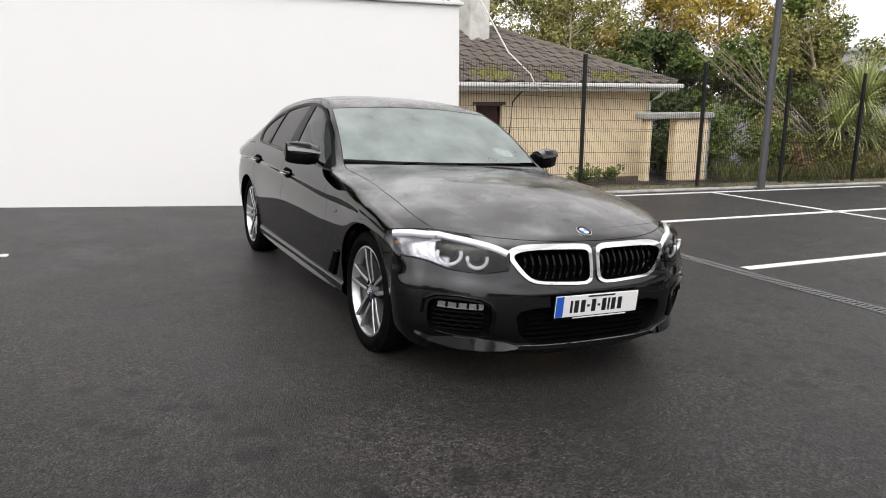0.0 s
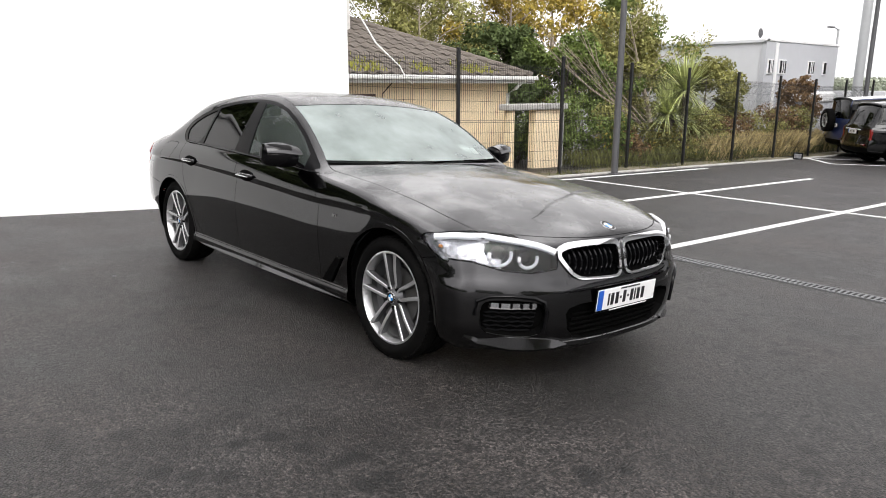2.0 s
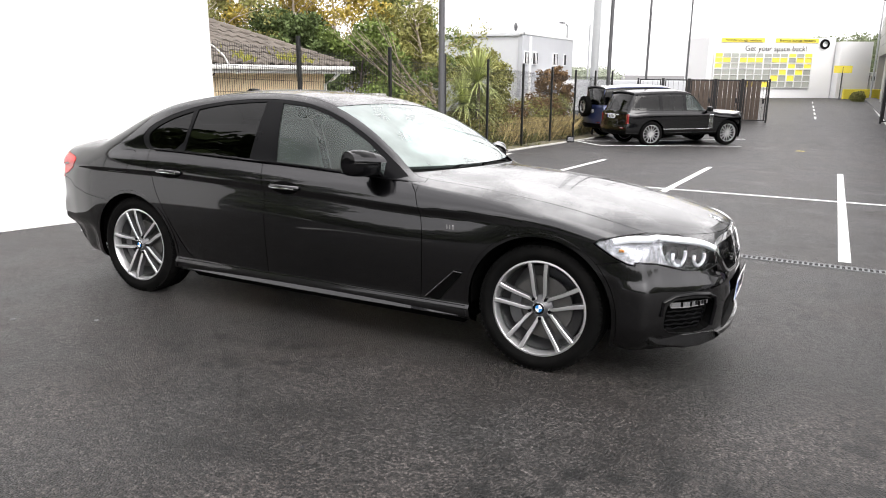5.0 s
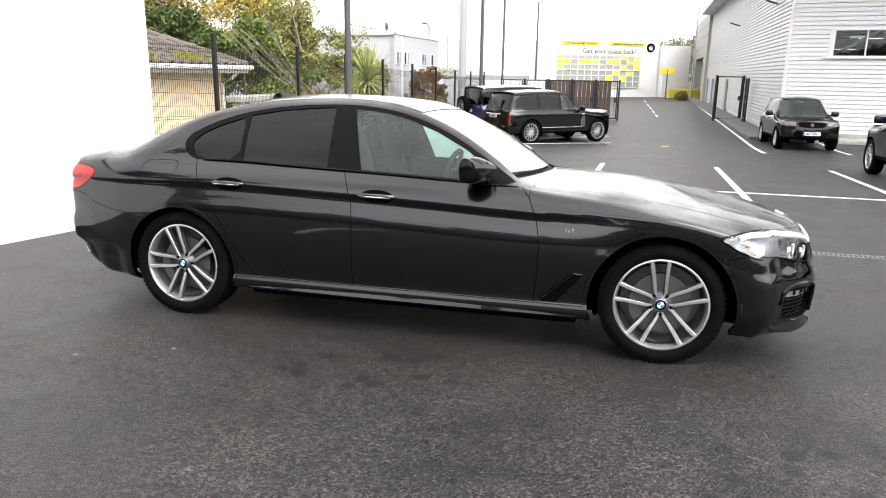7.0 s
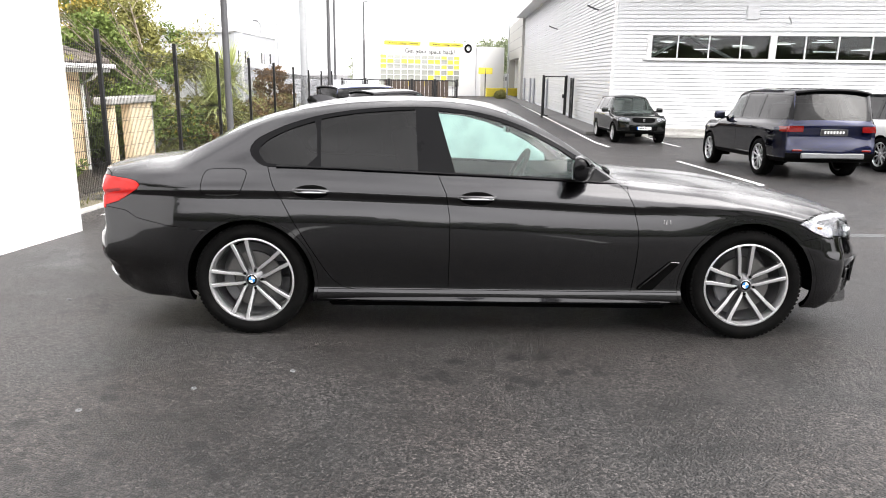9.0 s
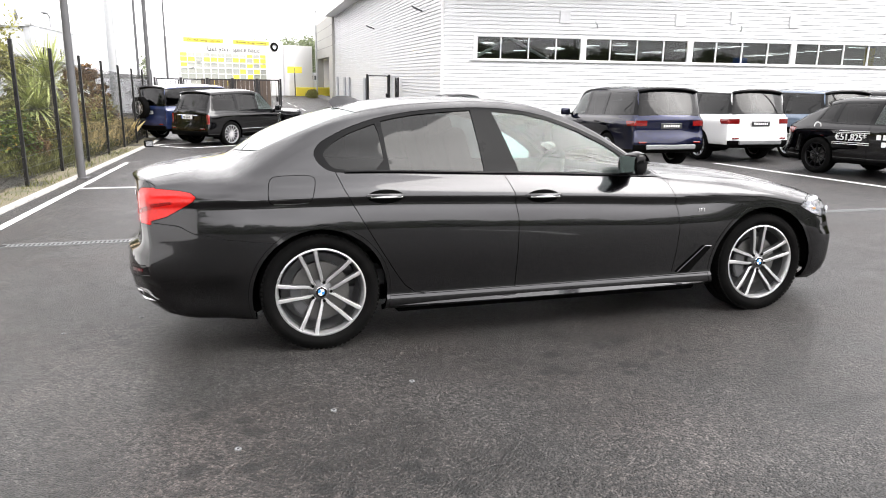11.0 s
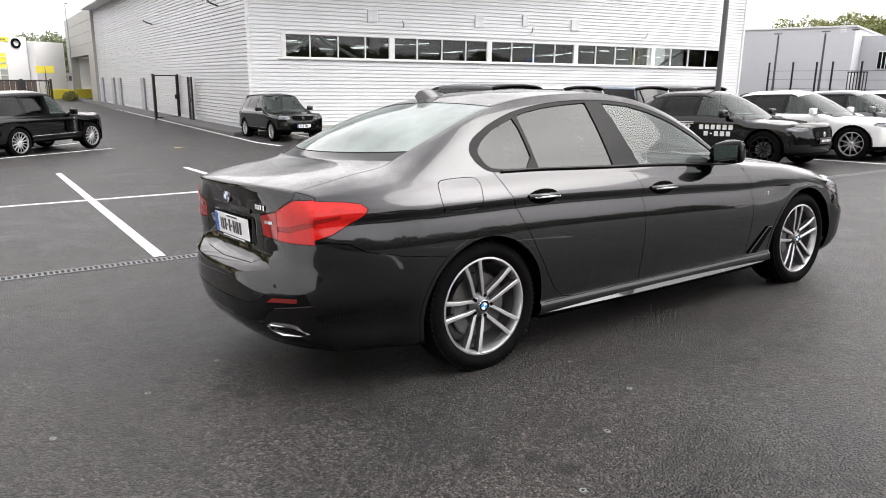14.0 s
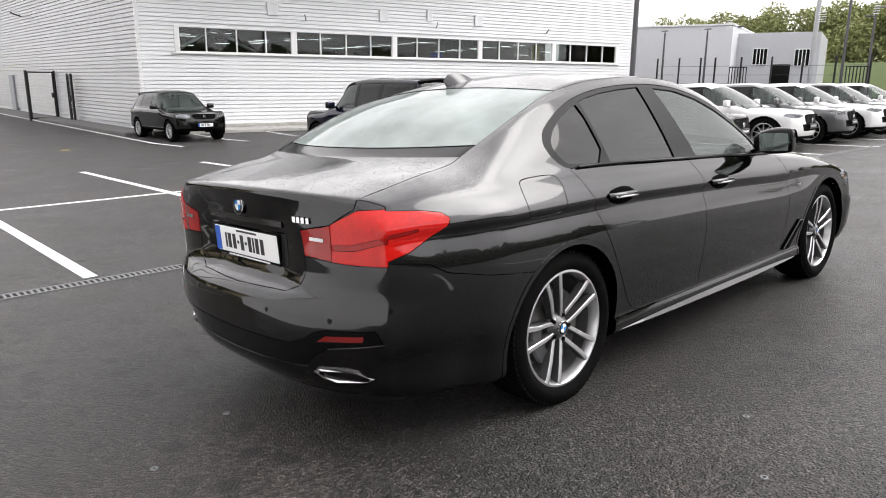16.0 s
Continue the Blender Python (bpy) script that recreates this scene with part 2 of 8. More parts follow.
def car_paint(name, color, flake=0.25, rough=0.32, metal=0.55, wet=0.0):
    """Metallic paint under clear coat, with faint dust and orange peel."""
    m = bpy.data.materials.new(name)
    m.use_nodes = True
    nt = m.node_tree
    b = nt.nodes["Principled BSDF"]
    L = nt.links.new
    co = nt.nodes.new("ShaderNodeTexCoord")
    fl = nt.nodes.new("ShaderNodeTexVoronoi")
    fl.inputs["Scale"].default_value = 900
    L(co.outputs["Object"], fl.inputs["Vector"])
    du = nt.nodes.new("ShaderNodeTexNoise")
    du.inputs["Scale"].default_value, du.inputs["Detail"].default_value = 3.0, 8
    L(co.outputs["Object"], du.inputs["Vector"])
    rg = nt.nodes.new("ShaderNodeMapRange")
    rg.inputs["To Min"].default_value, rg.inputs["To Max"].default_value = 1 - flake, 1 + flake
    L(fl.outputs["Color"], rg.inputs["Value"])
    sc = nt.nodes.new("ShaderNodeVectorMath")
    sc.operation = "SCALE"
    sc.inputs[0].default_value = color
    L(rg.outputs[0], sc.inputs["Scale"])
    b.inputs["Metallic"].default_value = metal
    b.inputs["Roughness"].default_value = rough
    paint = sc.outputs[0]
    b.inputs["Coat Weight"].default_value = 1.0
    b.inputs["Coat IOR"].default_value = 1.5
    b.inputs["Specular IOR Level"].default_value = 0.2
    b.inputs["Specular Tint"].default_value = (0.12, 0.12, 0.12, 1) if metal == 1.0 else (1, 1, 1, 1)
    cr = nt.nodes.new("ShaderNodeMapRange")
    cr.inputs["From Min"].default_value, cr.inputs["From Max"].default_value = 0.35, 0.7
    cr.inputs["To Min"].default_value, cr.inputs["To Max"].default_value = 0.015, 0.07
    L(du.outputs["Fac"], cr.inputs["Value"])
    L(cr.outputs[0], b.inputs["Coat Roughness"])
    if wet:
        # drops of drizzle standing on the upper faces
        dr = nt.nodes.new("ShaderNodeTexVoronoi")
        dr.inputs["Scale"].default_value = 75
        L(co.outputs["Object"], dr.inputs["Vector"])
        r1 = nt.nodes.new("ShaderNodeMapRange")
        r1.inputs["From Min"].default_value, r1.inputs["From Max"].default_value = 0.36, 0.10
        L(dr.outputs["Distance"], r1.inputs["Value"])
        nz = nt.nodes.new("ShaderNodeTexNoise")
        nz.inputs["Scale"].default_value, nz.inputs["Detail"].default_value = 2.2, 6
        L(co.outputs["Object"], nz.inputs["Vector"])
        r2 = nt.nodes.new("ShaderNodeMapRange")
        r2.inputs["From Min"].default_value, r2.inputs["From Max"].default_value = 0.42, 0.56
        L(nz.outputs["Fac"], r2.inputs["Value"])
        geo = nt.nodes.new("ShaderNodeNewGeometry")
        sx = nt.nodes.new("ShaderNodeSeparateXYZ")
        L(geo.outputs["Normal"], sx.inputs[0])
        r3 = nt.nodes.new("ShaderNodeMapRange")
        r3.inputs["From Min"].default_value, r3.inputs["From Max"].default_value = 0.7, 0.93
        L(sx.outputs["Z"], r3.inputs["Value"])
        m1 = nt.nodes.new("ShaderNodeMath")
        m1.operation = "MULTIPLY"
        L(r2.outputs[0], m1.inputs[0])
        L(r3.outputs[0], m1.inputs[1])
        m2 = nt.nodes.new("ShaderNodeMath")
        m2.operation = "MULTIPLY"
        L(m1.outputs[0], m2.inputs[0])
        L(r1.outputs[0], m2.inputs[1])
        # fine drizzle and the sky's sheen, put into the upper faces' colour
        top_sheen = nt.nodes.new("ShaderNodeMix")
        top_sheen.data_type = "RGBA"
        top_sheen.inputs["B"].default_value = (0.245, 0.245, 0.247, 1)
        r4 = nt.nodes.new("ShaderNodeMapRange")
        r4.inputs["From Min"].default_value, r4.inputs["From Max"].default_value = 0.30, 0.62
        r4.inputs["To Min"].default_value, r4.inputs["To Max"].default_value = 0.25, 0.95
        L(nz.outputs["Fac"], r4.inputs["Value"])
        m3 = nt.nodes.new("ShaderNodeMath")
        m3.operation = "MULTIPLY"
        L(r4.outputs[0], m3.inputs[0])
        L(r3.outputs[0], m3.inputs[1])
        L(m3.outputs[0], top_sheen.inputs["Factor"])
        L(paint, top_sheen.inputs["A"])
        paint = top_sheen.outputs["Result"]
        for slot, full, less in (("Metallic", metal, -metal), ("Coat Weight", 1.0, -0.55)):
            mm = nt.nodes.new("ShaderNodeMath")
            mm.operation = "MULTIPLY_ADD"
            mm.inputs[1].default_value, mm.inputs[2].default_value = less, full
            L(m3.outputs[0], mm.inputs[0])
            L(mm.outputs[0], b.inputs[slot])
        bp = nt.nodes.new("ShaderNodeBump")
        bp.inputs["Strength"].default_value, bp.inputs["Distance"].default_value = wet, 0.003
        L(m2.outputs[0], bp.inputs["Height"])
        L(bp.outputs[0], b.inputs["Coat Normal"])
        L(bp.outputs[0], b.inputs["Normal"])
    L(paint, b.inputs["Base Color"])
    return m


def pane(name, tint, through=0.8, rough=0.0, haze=0.0, mist=False, ior=1.47):
    """Thin glass: clear or tinted, with a Fresnel sheen."""
    m = bpy.data.materials.new(name)
    m.use_nodes = True
    nt = m.node_tree
    nt.nodes.clear()
    L = nt.links.new
    tr = nt.nodes.new("ShaderNodeBsdfTransparent")
    tr.inputs["Color"].default_value = (tint[0] * through, tint[1] * through, tint[2] * through, 1)
    gl = nt.nodes.new("ShaderNodeBsdfGlossy")
    gl.inputs["Roughness"].default_value = rough
    fr = nt.nodes.new("ShaderNodeFresnel")
    fr.inputs["IOR"].default_value = ior
    mx = nt.nodes.new("ShaderNodeMixShader")
    L(fr.outputs[0], mx.inputs[0])
    base = tr.outputs[0]
    if haze:
        df = nt.nodes.new("ShaderNodeBsdfTranslucent" if mist else "ShaderNodeBsdfDiffuse")
        df.inputs["Color"].default_value = (0.54, 0.77, 0.71, 1) if mist else (0.50, 0.58, 0.56, 1)
        m2 = nt.nodes.new("ShaderNodeMixShader")
        nz = nt.nodes.new("ShaderNodeTexNoise")
        co = nt.nodes.new("ShaderNodeTexCoord")
        nz.inputs["Scale"].default_value, nz.inputs["Detail"].default_value = 4.0, 6
        L(co.outputs["Object"], nz.inputs["Vector"])
        rg = nt.nodes.new("ShaderNodeMapRange")
        rg.inputs["From Min"].default_value, rg.inputs["From Max"].default_value = 0.3, 0.7
        rg.inputs["To Min"].default_value, rg.inputs["To Max"].default_value = haze * 0.75, haze * 1.25
        L(nz.outputs["Fac"], rg.inputs["Value"])
        L(rg.outputs[0], m2.inputs[0])
        L(base, m2.inputs[1])
        L(df.outputs[0], m2.inputs[2])
        base = m2.outputs[0]
    L(base, mx.inputs[1])
    L(gl.outputs[0], mx.inputs[2])
    out = nt.nodes.new("ShaderNodeOutputMaterial")
    L(mx.outputs[0], out.inputs["Surface"])
    return m


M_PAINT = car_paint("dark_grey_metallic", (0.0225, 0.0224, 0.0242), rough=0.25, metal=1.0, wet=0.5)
# same paint for the sills, without the drops and the painted sheen
M_PAINT_PLAIN = car_paint("dark_grey_sill_metallic", (0.0225, 0.0224, 0.0242), rough=0.3, metal=1.0)
M_GLOSS = mat("gloss_black_trim", (0.003, 0.003, 0.0035), 0.1, vary=0.1, spec=0.22)
M_TRIM_BLACK = mat("black_window_trim", (0.003, 0.003, 0.0035), 0.3, vary=0.1, spec=0.1)
M_SATIN = mat("satin_black_plastic", (0.003, 0.003, 0.003), 0.5, vary=0.2, bump=0.1, bump_scale=300, spec=0.03)
M_DARK = mat("black_underbody", (0.0015, 0.0015, 0.0015), 0.9, vary=0.2, spec=0.05)
M_RUBBER = mat("tyre_rubber", (0.004, 0.004, 0.004), 0.75, spec=0.03, vary=0.25, scale=9, fine=120, bump=0.2, bump_scale=260, dirt=(0.010, 0.0095, 0.009), dirt_scale=7, dirt_amount=0.5)
M_ALLOY = mat("machined_alloy", (0.60, 0.60, 0.61), 0.34, metal=0.85, vary=0.05, fine=200)
M_ALLOY_DARK = mat("painted_grey_alloy", (0.10, 0.10, 0.105), 0.4, metal=0.6, vary=0.08)
M_BARREL = mat("silver_painted_rim_barrel", (0.17, 0.17, 0.175), 0.42, metal=0.6, vary=0.12)
M_CHROME = mat("chrome", (0.82, 0.82, 0.83), 0.08, metal=1.0, vary=0.02)
M_SATIN_CHROME = mat("satin_chrome", (0.70, 0.70, 0.71), 0.22, metal=1.0, vary=0.02)
M_MIRROR = mat("mirror_glass", (0.50, 0.57, 0.56), 0.02, metal=1.0, vary=0.01)
M_DISC = mat("brake_disc_steel", (0.15, 0.147, 0.143), 0.4, metal=0.9, vary=0.1)
M_GLASS_CLEAR = pane("clear_car_glass", (0.80, 0.93, 0.90), 0.68, haze=0.07, ior=1.4)
M_GLASS_MIST = pane("rain_misted_car_glass", (0.80, 0.93, 0.90), 0.75, haze=0.88, mist=True, ior=1.36)
# its haze is misting plus reflected sky, put in as pale diffuse colour
M_GLASS_SCREEN = pane("windscreen_glass", (0.84, 0.92, 0.90), 0.80, haze=0.44)
M_GLASS_PRIV = pane("privacy_glass", (0.10, 0.10, 0.105), 0.5, ior=1.42)
M_GLASS_SUV = pane("dark_tinted_glass", (0.12, 0.125, 0.13), 0.55, ior=1.4)
# pale haze stands in for sky reflected in the drizzled rear glass
M_GLASS_REAR = pane("rear_window_glass", (0.20, 0.20, 0.21), 0.5, haze=0.44)
M_LENS = pane("clear_lamp_cover", (0.97, 0.98, 1.0), 0.97)
M_RED_LENS = mat("red_lamp_plastic", (0.44, 0.008, 0.006), 0.08, vary=0.22, scale=9, coat=0.25, spec=0.35)
M_RED_MID = mat("deep_red_lamp_plastic", (0.26, 0.008, 0.007), 0.08, vary=0.15, scale=14, coat=0.25, spec=0.35)
M_RED_DARK = mat("dark_red_lamp_plastic", (0.15, 0.006, 0.006), 0.06, vary=0.05, coat=1.0)
M_LAMP_DIM = mat("dim_lamp_reflector", (0.26, 0.265, 0.27), 0.2, metal=0.8, vary=0.5, scale=20, bump=0.8, bump_scale=18)
M_LAMP_WHITE = mat("lamp_light_bar", (0.85, 0.87, 0.9), 0.12, vary=0.02, coat=1.0)
M_LAMP_IN = mat("lamp_reflector", (0.50, 0.51, 0.53), 0.16, metal=0.95, vary=0.1)
M_CHAMBER = mat("faceted_lamp_chamber", (0.50, 0.50, 0.52), 0.2, metal=0.8, vary=0.5, scale=16, fine=45, bump=1.0, bump_scale=22)
M_SEAT = mat("black_leather", (0.022, 0.021, 0.021), 0.5, vary=0.15, bump=0.2, bump_scale=150)
M_CABIN = mat("dark_grey_cabin_plastic", (0.04, 0.04, 0.042), 0.6, vary=0.1)
M_HEADLINER = mat("grey_headliner", (0.30, 0.30, 0.30), 0.9, vary=0.06)
M_PLATE = mat("white_plate", (0.80, 0.80, 0.80), 0.3, vary=0.02, coat=0.3)
M_PLATE_BLUE = mat("blue_plate_band", (0.02, 0.10, 0.48), 0.3, vary=0.03)
M_PLATE_INK = mat("black_plate_ink", (0.012, 0.012, 0.014), 0.4, vary=0.05)
M_BLUE = mat("badge_blue", (0.03, 0.20, 0.50), 0.15, vary=0.03, coat=0.6)
M_BADGE_WHITE = mat("badge_white", (0.80, 0.80, 0.80), 0.15, vary=0.02, coat=0.6)
M_PAPER = mat("white_paper", (0.82, 0.82, 0.80), 0.8, vary=0.02)
M_ORANGE = mat("amber_reflector", (0.55, 0.20, 0.03), 0.2, vary=0.05, coat=0.6)
# ---- ground ----
def ground_sheet():
    xs = [-2500, -600, -120, -40, -15, -8, -4, 0, 2.7, 5.33, 8, 12, 16, 19, 23.5, 32, 45, 70, 120, 300, 900, 2500]
    ys = [-2500, -600, -120, -60, -30, -18, -8, 0, 8, 18, 30, 60, 120, 600, 2500]
    bm = bmesh.new()
    grid_faces(bm, [[(x, y, gz(x, y)) for x in xs] for y in ys])
    bmesh.ops.recalc_face_normals(bm, faces=bm.faces)
    return bm


def asphalt():
    """Damp asphalt: dark binder, small stones, worn and wet patches, tyre arcs."""
    m = bpy.data.materials.new("damp_asphalt")
    m.use_nodes = True
    nt = m.node_tree
    b = nt.nodes["Principled BSDF"]
    L = nt.links.new
    co = nt.nodes.new("ShaderNodeTexCoord")

    def noise_at(scale, detail=5.0, rough=0.5):
        n = nt.nodes.new("ShaderNodeTexNoise")
        n.inputs["Scale"].default_value, n.inputs["Detail"].default_value, n.inputs["Roughness"].default_value = scale, detail, rough
        L(co.outputs["Object"], n.inputs["Vector"])
        return n

    def ranged(src, a, b_, c, d):
        r = nt.nodes.new("ShaderNodeMapRange")
        r.inputs["From Min"].default_value, r.inputs["From Max"].default_value = a, b_
        r.inputs["To Min"].default_value, r.inputs["To Max"].default_value = c, d
        L(src, r.inputs["Value"])
        return r.outputs[0]

    def math2(op, a, c):
        n = nt.nodes.new("ShaderNodeMath")
        n.operation = op
        L(a, n.inputs[0])
        if isinstance(c, float):
            n.inputs[1].default_value = c
        else:
            L(c, n.inputs[1])
        return n.outputs[0]
    stones = nt.nodes.new("ShaderNodeTexVoronoi")
    stones.inputs["Scale"].default_value = 95
    L(co.outputs["Object"], stones.inputs["Vector"])
    grit = noise_at(190, 3)
    chips = nt.nodes.new("ShaderNodeTexVoronoi")
    chips.inputs["Scale"].default_value = 60
    L(co.outputs["Object"], chips.inputs["Vector"])
    big, mid = noise_at(0.22, 6, 0.6), noise_at(1.3, 7, 0.65)
    # tyre-polished arcs: wide rings round a far point
    dist = nt.nodes.new("ShaderNodeVectorMath")
    dist.operation = "DISTANCE"
    dist.inputs[1].default_value = (-9.0, -2.0, 0)
    L(co.outputs["Object"], dist.inputs[0])
    wave = nt.nodes.new("ShaderNodeMath")
    wave.operation = "SINE"
    L(math2("MULTIPLY", dist.outputs["Value"], 1.9), wave.inputs[0])
    arc = ranged(wave.outputs[0], 0.35, 1.0, 0.0, 0.55)
    arc = math2("MULTIPLY", arc, ranged(mid.outputs["Fac"], 0.4, 0.7, 0.0, 1.0))
    tone = math2("ADD", ranged(big.outputs["Fac"], 0.3, 0.7, 0.78, 1.2), ranged(mid.outputs["Fac"], 0.35, 0.7, -0.34, 0.38))
    tone = math2("ADD", tone, arc)
    peb = math2("POWER", ranged(stones.outputs["Color"], 0.0, 1.0, 0.02, 1.62), 2.2)
    tone = math2("MULTIPLY", tone, peb)
    tone = math2("MULTIPLY", tone, ranged(grit.outputs["Fac"], 0.34, 0.66, 0.05, 1.95))
    tone = math2("ADD", tone, ranged(chips.outputs["Color"], 0.96, 0.975, 0.0, 2.4))
    # dried drips: soft dark blots in loose groups
    blots = nt.nodes.new("ShaderNodeTexVoronoi")
    blots.voronoi_dimensions = "2D"
    blots.inputs["Scale"].default_value = 4.2
    warp = nt.nodes.new("ShaderNodeVectorMath")
    warp.operation = "MULTIPLY_ADD"
    warp.inputs[1].default_value = (0.10, 0.10, 0.0)
    L(noise_at(5.0, 4).outputs["Color"], warp.inputs[0])
    L(co.outputs["Object"], warp.inputs[2])
    L(warp.outputs[0], blots.inputs["Vector"])
    blot = ranged(blots.outputs["Distance"], 0.15, 0.23, 0.78, 0.0)
    blot = math2("MULTIPLY", blot, ranged(noise_at(0.55, 3).outputs["Fac"], 0.49, 0.55, 0.0, 1.0))
    tone = math2("MULTIPLY", tone, ranged(blot, 0.0, 1.0, 1.0, 0.0))
    hue = nt.nodes.new("ShaderNodeMix")
    hue.data_type = "RGBA"
    hue.inputs["A"].default_value = (0.0325, 0.0276, 0.0256, 1)
    hue.inputs["B"].default_value = (0.0272, 0.0254, 0.0246, 1)
    L(ranged(noise_at(0.8, 4).outputs["Fac"], 0.38, 0.62, 0.0, 1.0), hue.inputs["Factor"])
    sc = nt.nodes.new("ShaderNodeVectorMath")
    sc.operation = "SCALE"
    L(hue.outputs["Result"], sc.inputs[0])
    L(tone, sc.inputs["Scale"])
    L(sc.outputs[0], b.inputs["Base Color"])
    L(ranged(mid.outputs["Fac"], 0.3, 0.7, 0.36, 0.66), b.inputs["Roughness"])
    b.inputs["Specular IOR Level"].default_value = 0.42
    # thin film of damp that shines at a low angle
    b.inputs["Coat IOR"].default_value, b.inputs["Coat Roughness"].default_value = 1.33, 0.28
    L(ranged(mid.outputs["Fac"], 0.35, 0.65, 0.03, 0.16), b.inputs["Coat Weight"])
    h = math2("ADD", ranged(stones.outputs["Distance"], 0.0, 0.6, 1.0, 0.0), math2("MULTIPLY", grit.outputs["Fac"], 0.6))
    bp = nt.nodes.new("ShaderNodeBump")
    bp.inputs["Strength"].default_value, bp.inputs["Distance"].default_value = 1.0, 0.008
    L(h, bp.inputs["Height"])
    L(bp.outputs[0], b.inputs["Normal"])
    return m


M_ASPHALT = asphalt()
ground = part("ground", ground_sheet(), M_ASPHALT)
tagged(ground, "damp dark asphalt car park sloping gently to a drain", "car park", kind="structure")


def strip_on_ground(bm, x0, y0, x1, y1, w, lift=0.006):
    """A painted stripe that follows the ground."""
    d = Vector((x1 - x0, y1 - y0))
    n = Vector((-d.y, d.x)).normalized() * w / 2
    k = max(2, int(d.length / 0.6))
    top, rows = [], []
    for i in range(k + 1):
        x, y = x0 + d.x * i / k, y0 + d.y * i / k
        a, b = (x - n.x, y - n.y), (x + n.x, y + n.y)
        rows.append([(a[0], a[1], gz(*a) - 0.01), (a[0], a[1], gz(*a) + lift), (b[0], b[1], gz(*b) + lift), (b[0], b[1], gz(*b) - 0.01)])
    grid_faces(bm, rows)
    bmesh.ops.recalc_face_normals(bm, faces=bm.faces)
    return bm


def road_line(x0, y0, x1, y1, w=0.10):
    ob = part("road_line", strip_on_ground(bmesh.new(), x0, y0, x1, y1, w), M_LINE)
    return tagged(ob, "white painted parking bay line on asphalt", "road marking", "parking bay lines", "structure")


for _y, _xa, _xb in ((9.86, 5.9, 15.4), (7.28, 5.5, 15.3), (4.74, 5.5, 15.0), (2.12, 5.6, 15.2), (-.42, 10.4, 15.6), (-4.15, 5.6, 12.5), (-8.0, 5.4, 9.8), (-11.0, 5.2, 9.6), (-13.9, 5.0, 9.4), (-16.7, 5.0, 9.4)):
    road_line(_xa, _y, _xb, _y, .10 if _y > 9 else .11)
road_line(10.35, 9.86, 10.38, -.42, .09)
road_line(-.79, 3.93, -3.9, 3.98)
road_line(-.82, 6.65, -3.9, 6.7)
road_line(20.9, .25, 60, -.1, .11)
road_line(21.6, -2.3, 26.6, -2.4)
road_line(21.8, -4.9, 27.0, -5.4)
road_line(22.0, 10.2, 20.4, 8.9)
road_line(22.2, 10.1, 26.5, 5.2, .09)
road_line(20.4, 8.9, 23.5, 5.0, .09)
for _x0, _x1 in ((41.8, 44.6), (47, 50), (52.5, 55.5), (58, 62), (67, 72)):
    road_line(_x0, 3.3 + (_x0 - 43) * .035, _x1, 3.3 + (_x1 - 43) * .035, .10)
ob = part("road_patch", strip_on_ground(bmesh.new(), 22.3, 3.2, 22.6, 3.15, .22), mat("yellow_road_paint", (.62, .5, .12), .6, vary=.1))
tagged(ob, "small yellow painted mark on asphalt", "road marking", kind="structure")

# linear drain: near-black strip painted for the channel's shade, steel rims and cross bars
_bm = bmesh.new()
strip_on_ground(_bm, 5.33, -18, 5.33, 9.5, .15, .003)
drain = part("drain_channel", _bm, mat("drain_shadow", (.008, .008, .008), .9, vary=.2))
tagged(drain, "slotted steel drain channel set in the asphalt", "drain", kind="structure")
for _dx in (-.072, .072):
    _bm = bmesh.new()
    strip_on_ground(_bm, 5.33 + _dx, -18, 5.33 + _dx, 9.5, .018, .009)
    part("drain_rim", _bm, M_GALV, drain)
_bars = bmesh.new()
for _k in range(560):
    _y = -16 + _k * .0455
    add_box(_bars, (5.33, _y, gz(5.33, _y) + .004), (.13, .018, .008))
_o = part("drain_bar", _bars, M_GALV, drain)
_o["kind"] = "stuff"

# survey nails with pale washers
for _x, _y in ((-.02, 7.02), (.26, 6.61), (.52, 6.19), (1.56, 8.52), (1.85, 8.09), (2.12, 7.68), (2.39, 7.27)):
    _bm = lathe([(.007, -.004), (.007, .005), (.0135, .005), (.015, -.004)], 16)
    _o = part("survey_nail", _bm, M_GALV, m=on_ground(_x, _y) @ pose(0, 0, 0, 90, 0, 0))
    part("nail_head", cyl((0, 0, -.004), (0, 0, .003), .005, .004, 8), M_DARK, _o, m=pose(0, 0, 0, -90, 0, 0))
    tagged(_o, "pale washer with a nail in the asphalt", "survey nail", "survey nails")

# ---- low white building at the back ----
wall = part("wall_north", box((.9, 13.5, 1.0), (7.8, 7.9, 3.2), .01), M_WHITE)
tagged(wall, "plain white rendered wall of a low building", "wall", kind="structure")
part("coping", box((.9, 13.5, 2.625), (7.9, 8.0, .05), .01), M_TRIM, wall)

# ---- kerb and planted strip behind it ----
def kerb_run(x0, x1, y):
    k = 0
    x = x0
    while x < x1:
        l = .914
        ob = part("kerbstone", box((0, 0, -.045), (l - .008, .14, .16), .012), M_CONC, m=on_ground(x + l / 2, y, 0))
        tagged(ob, "pale concrete kerbstone along the planted strip", "kerb", "kerbstones along the fence", "structure")
        x += l


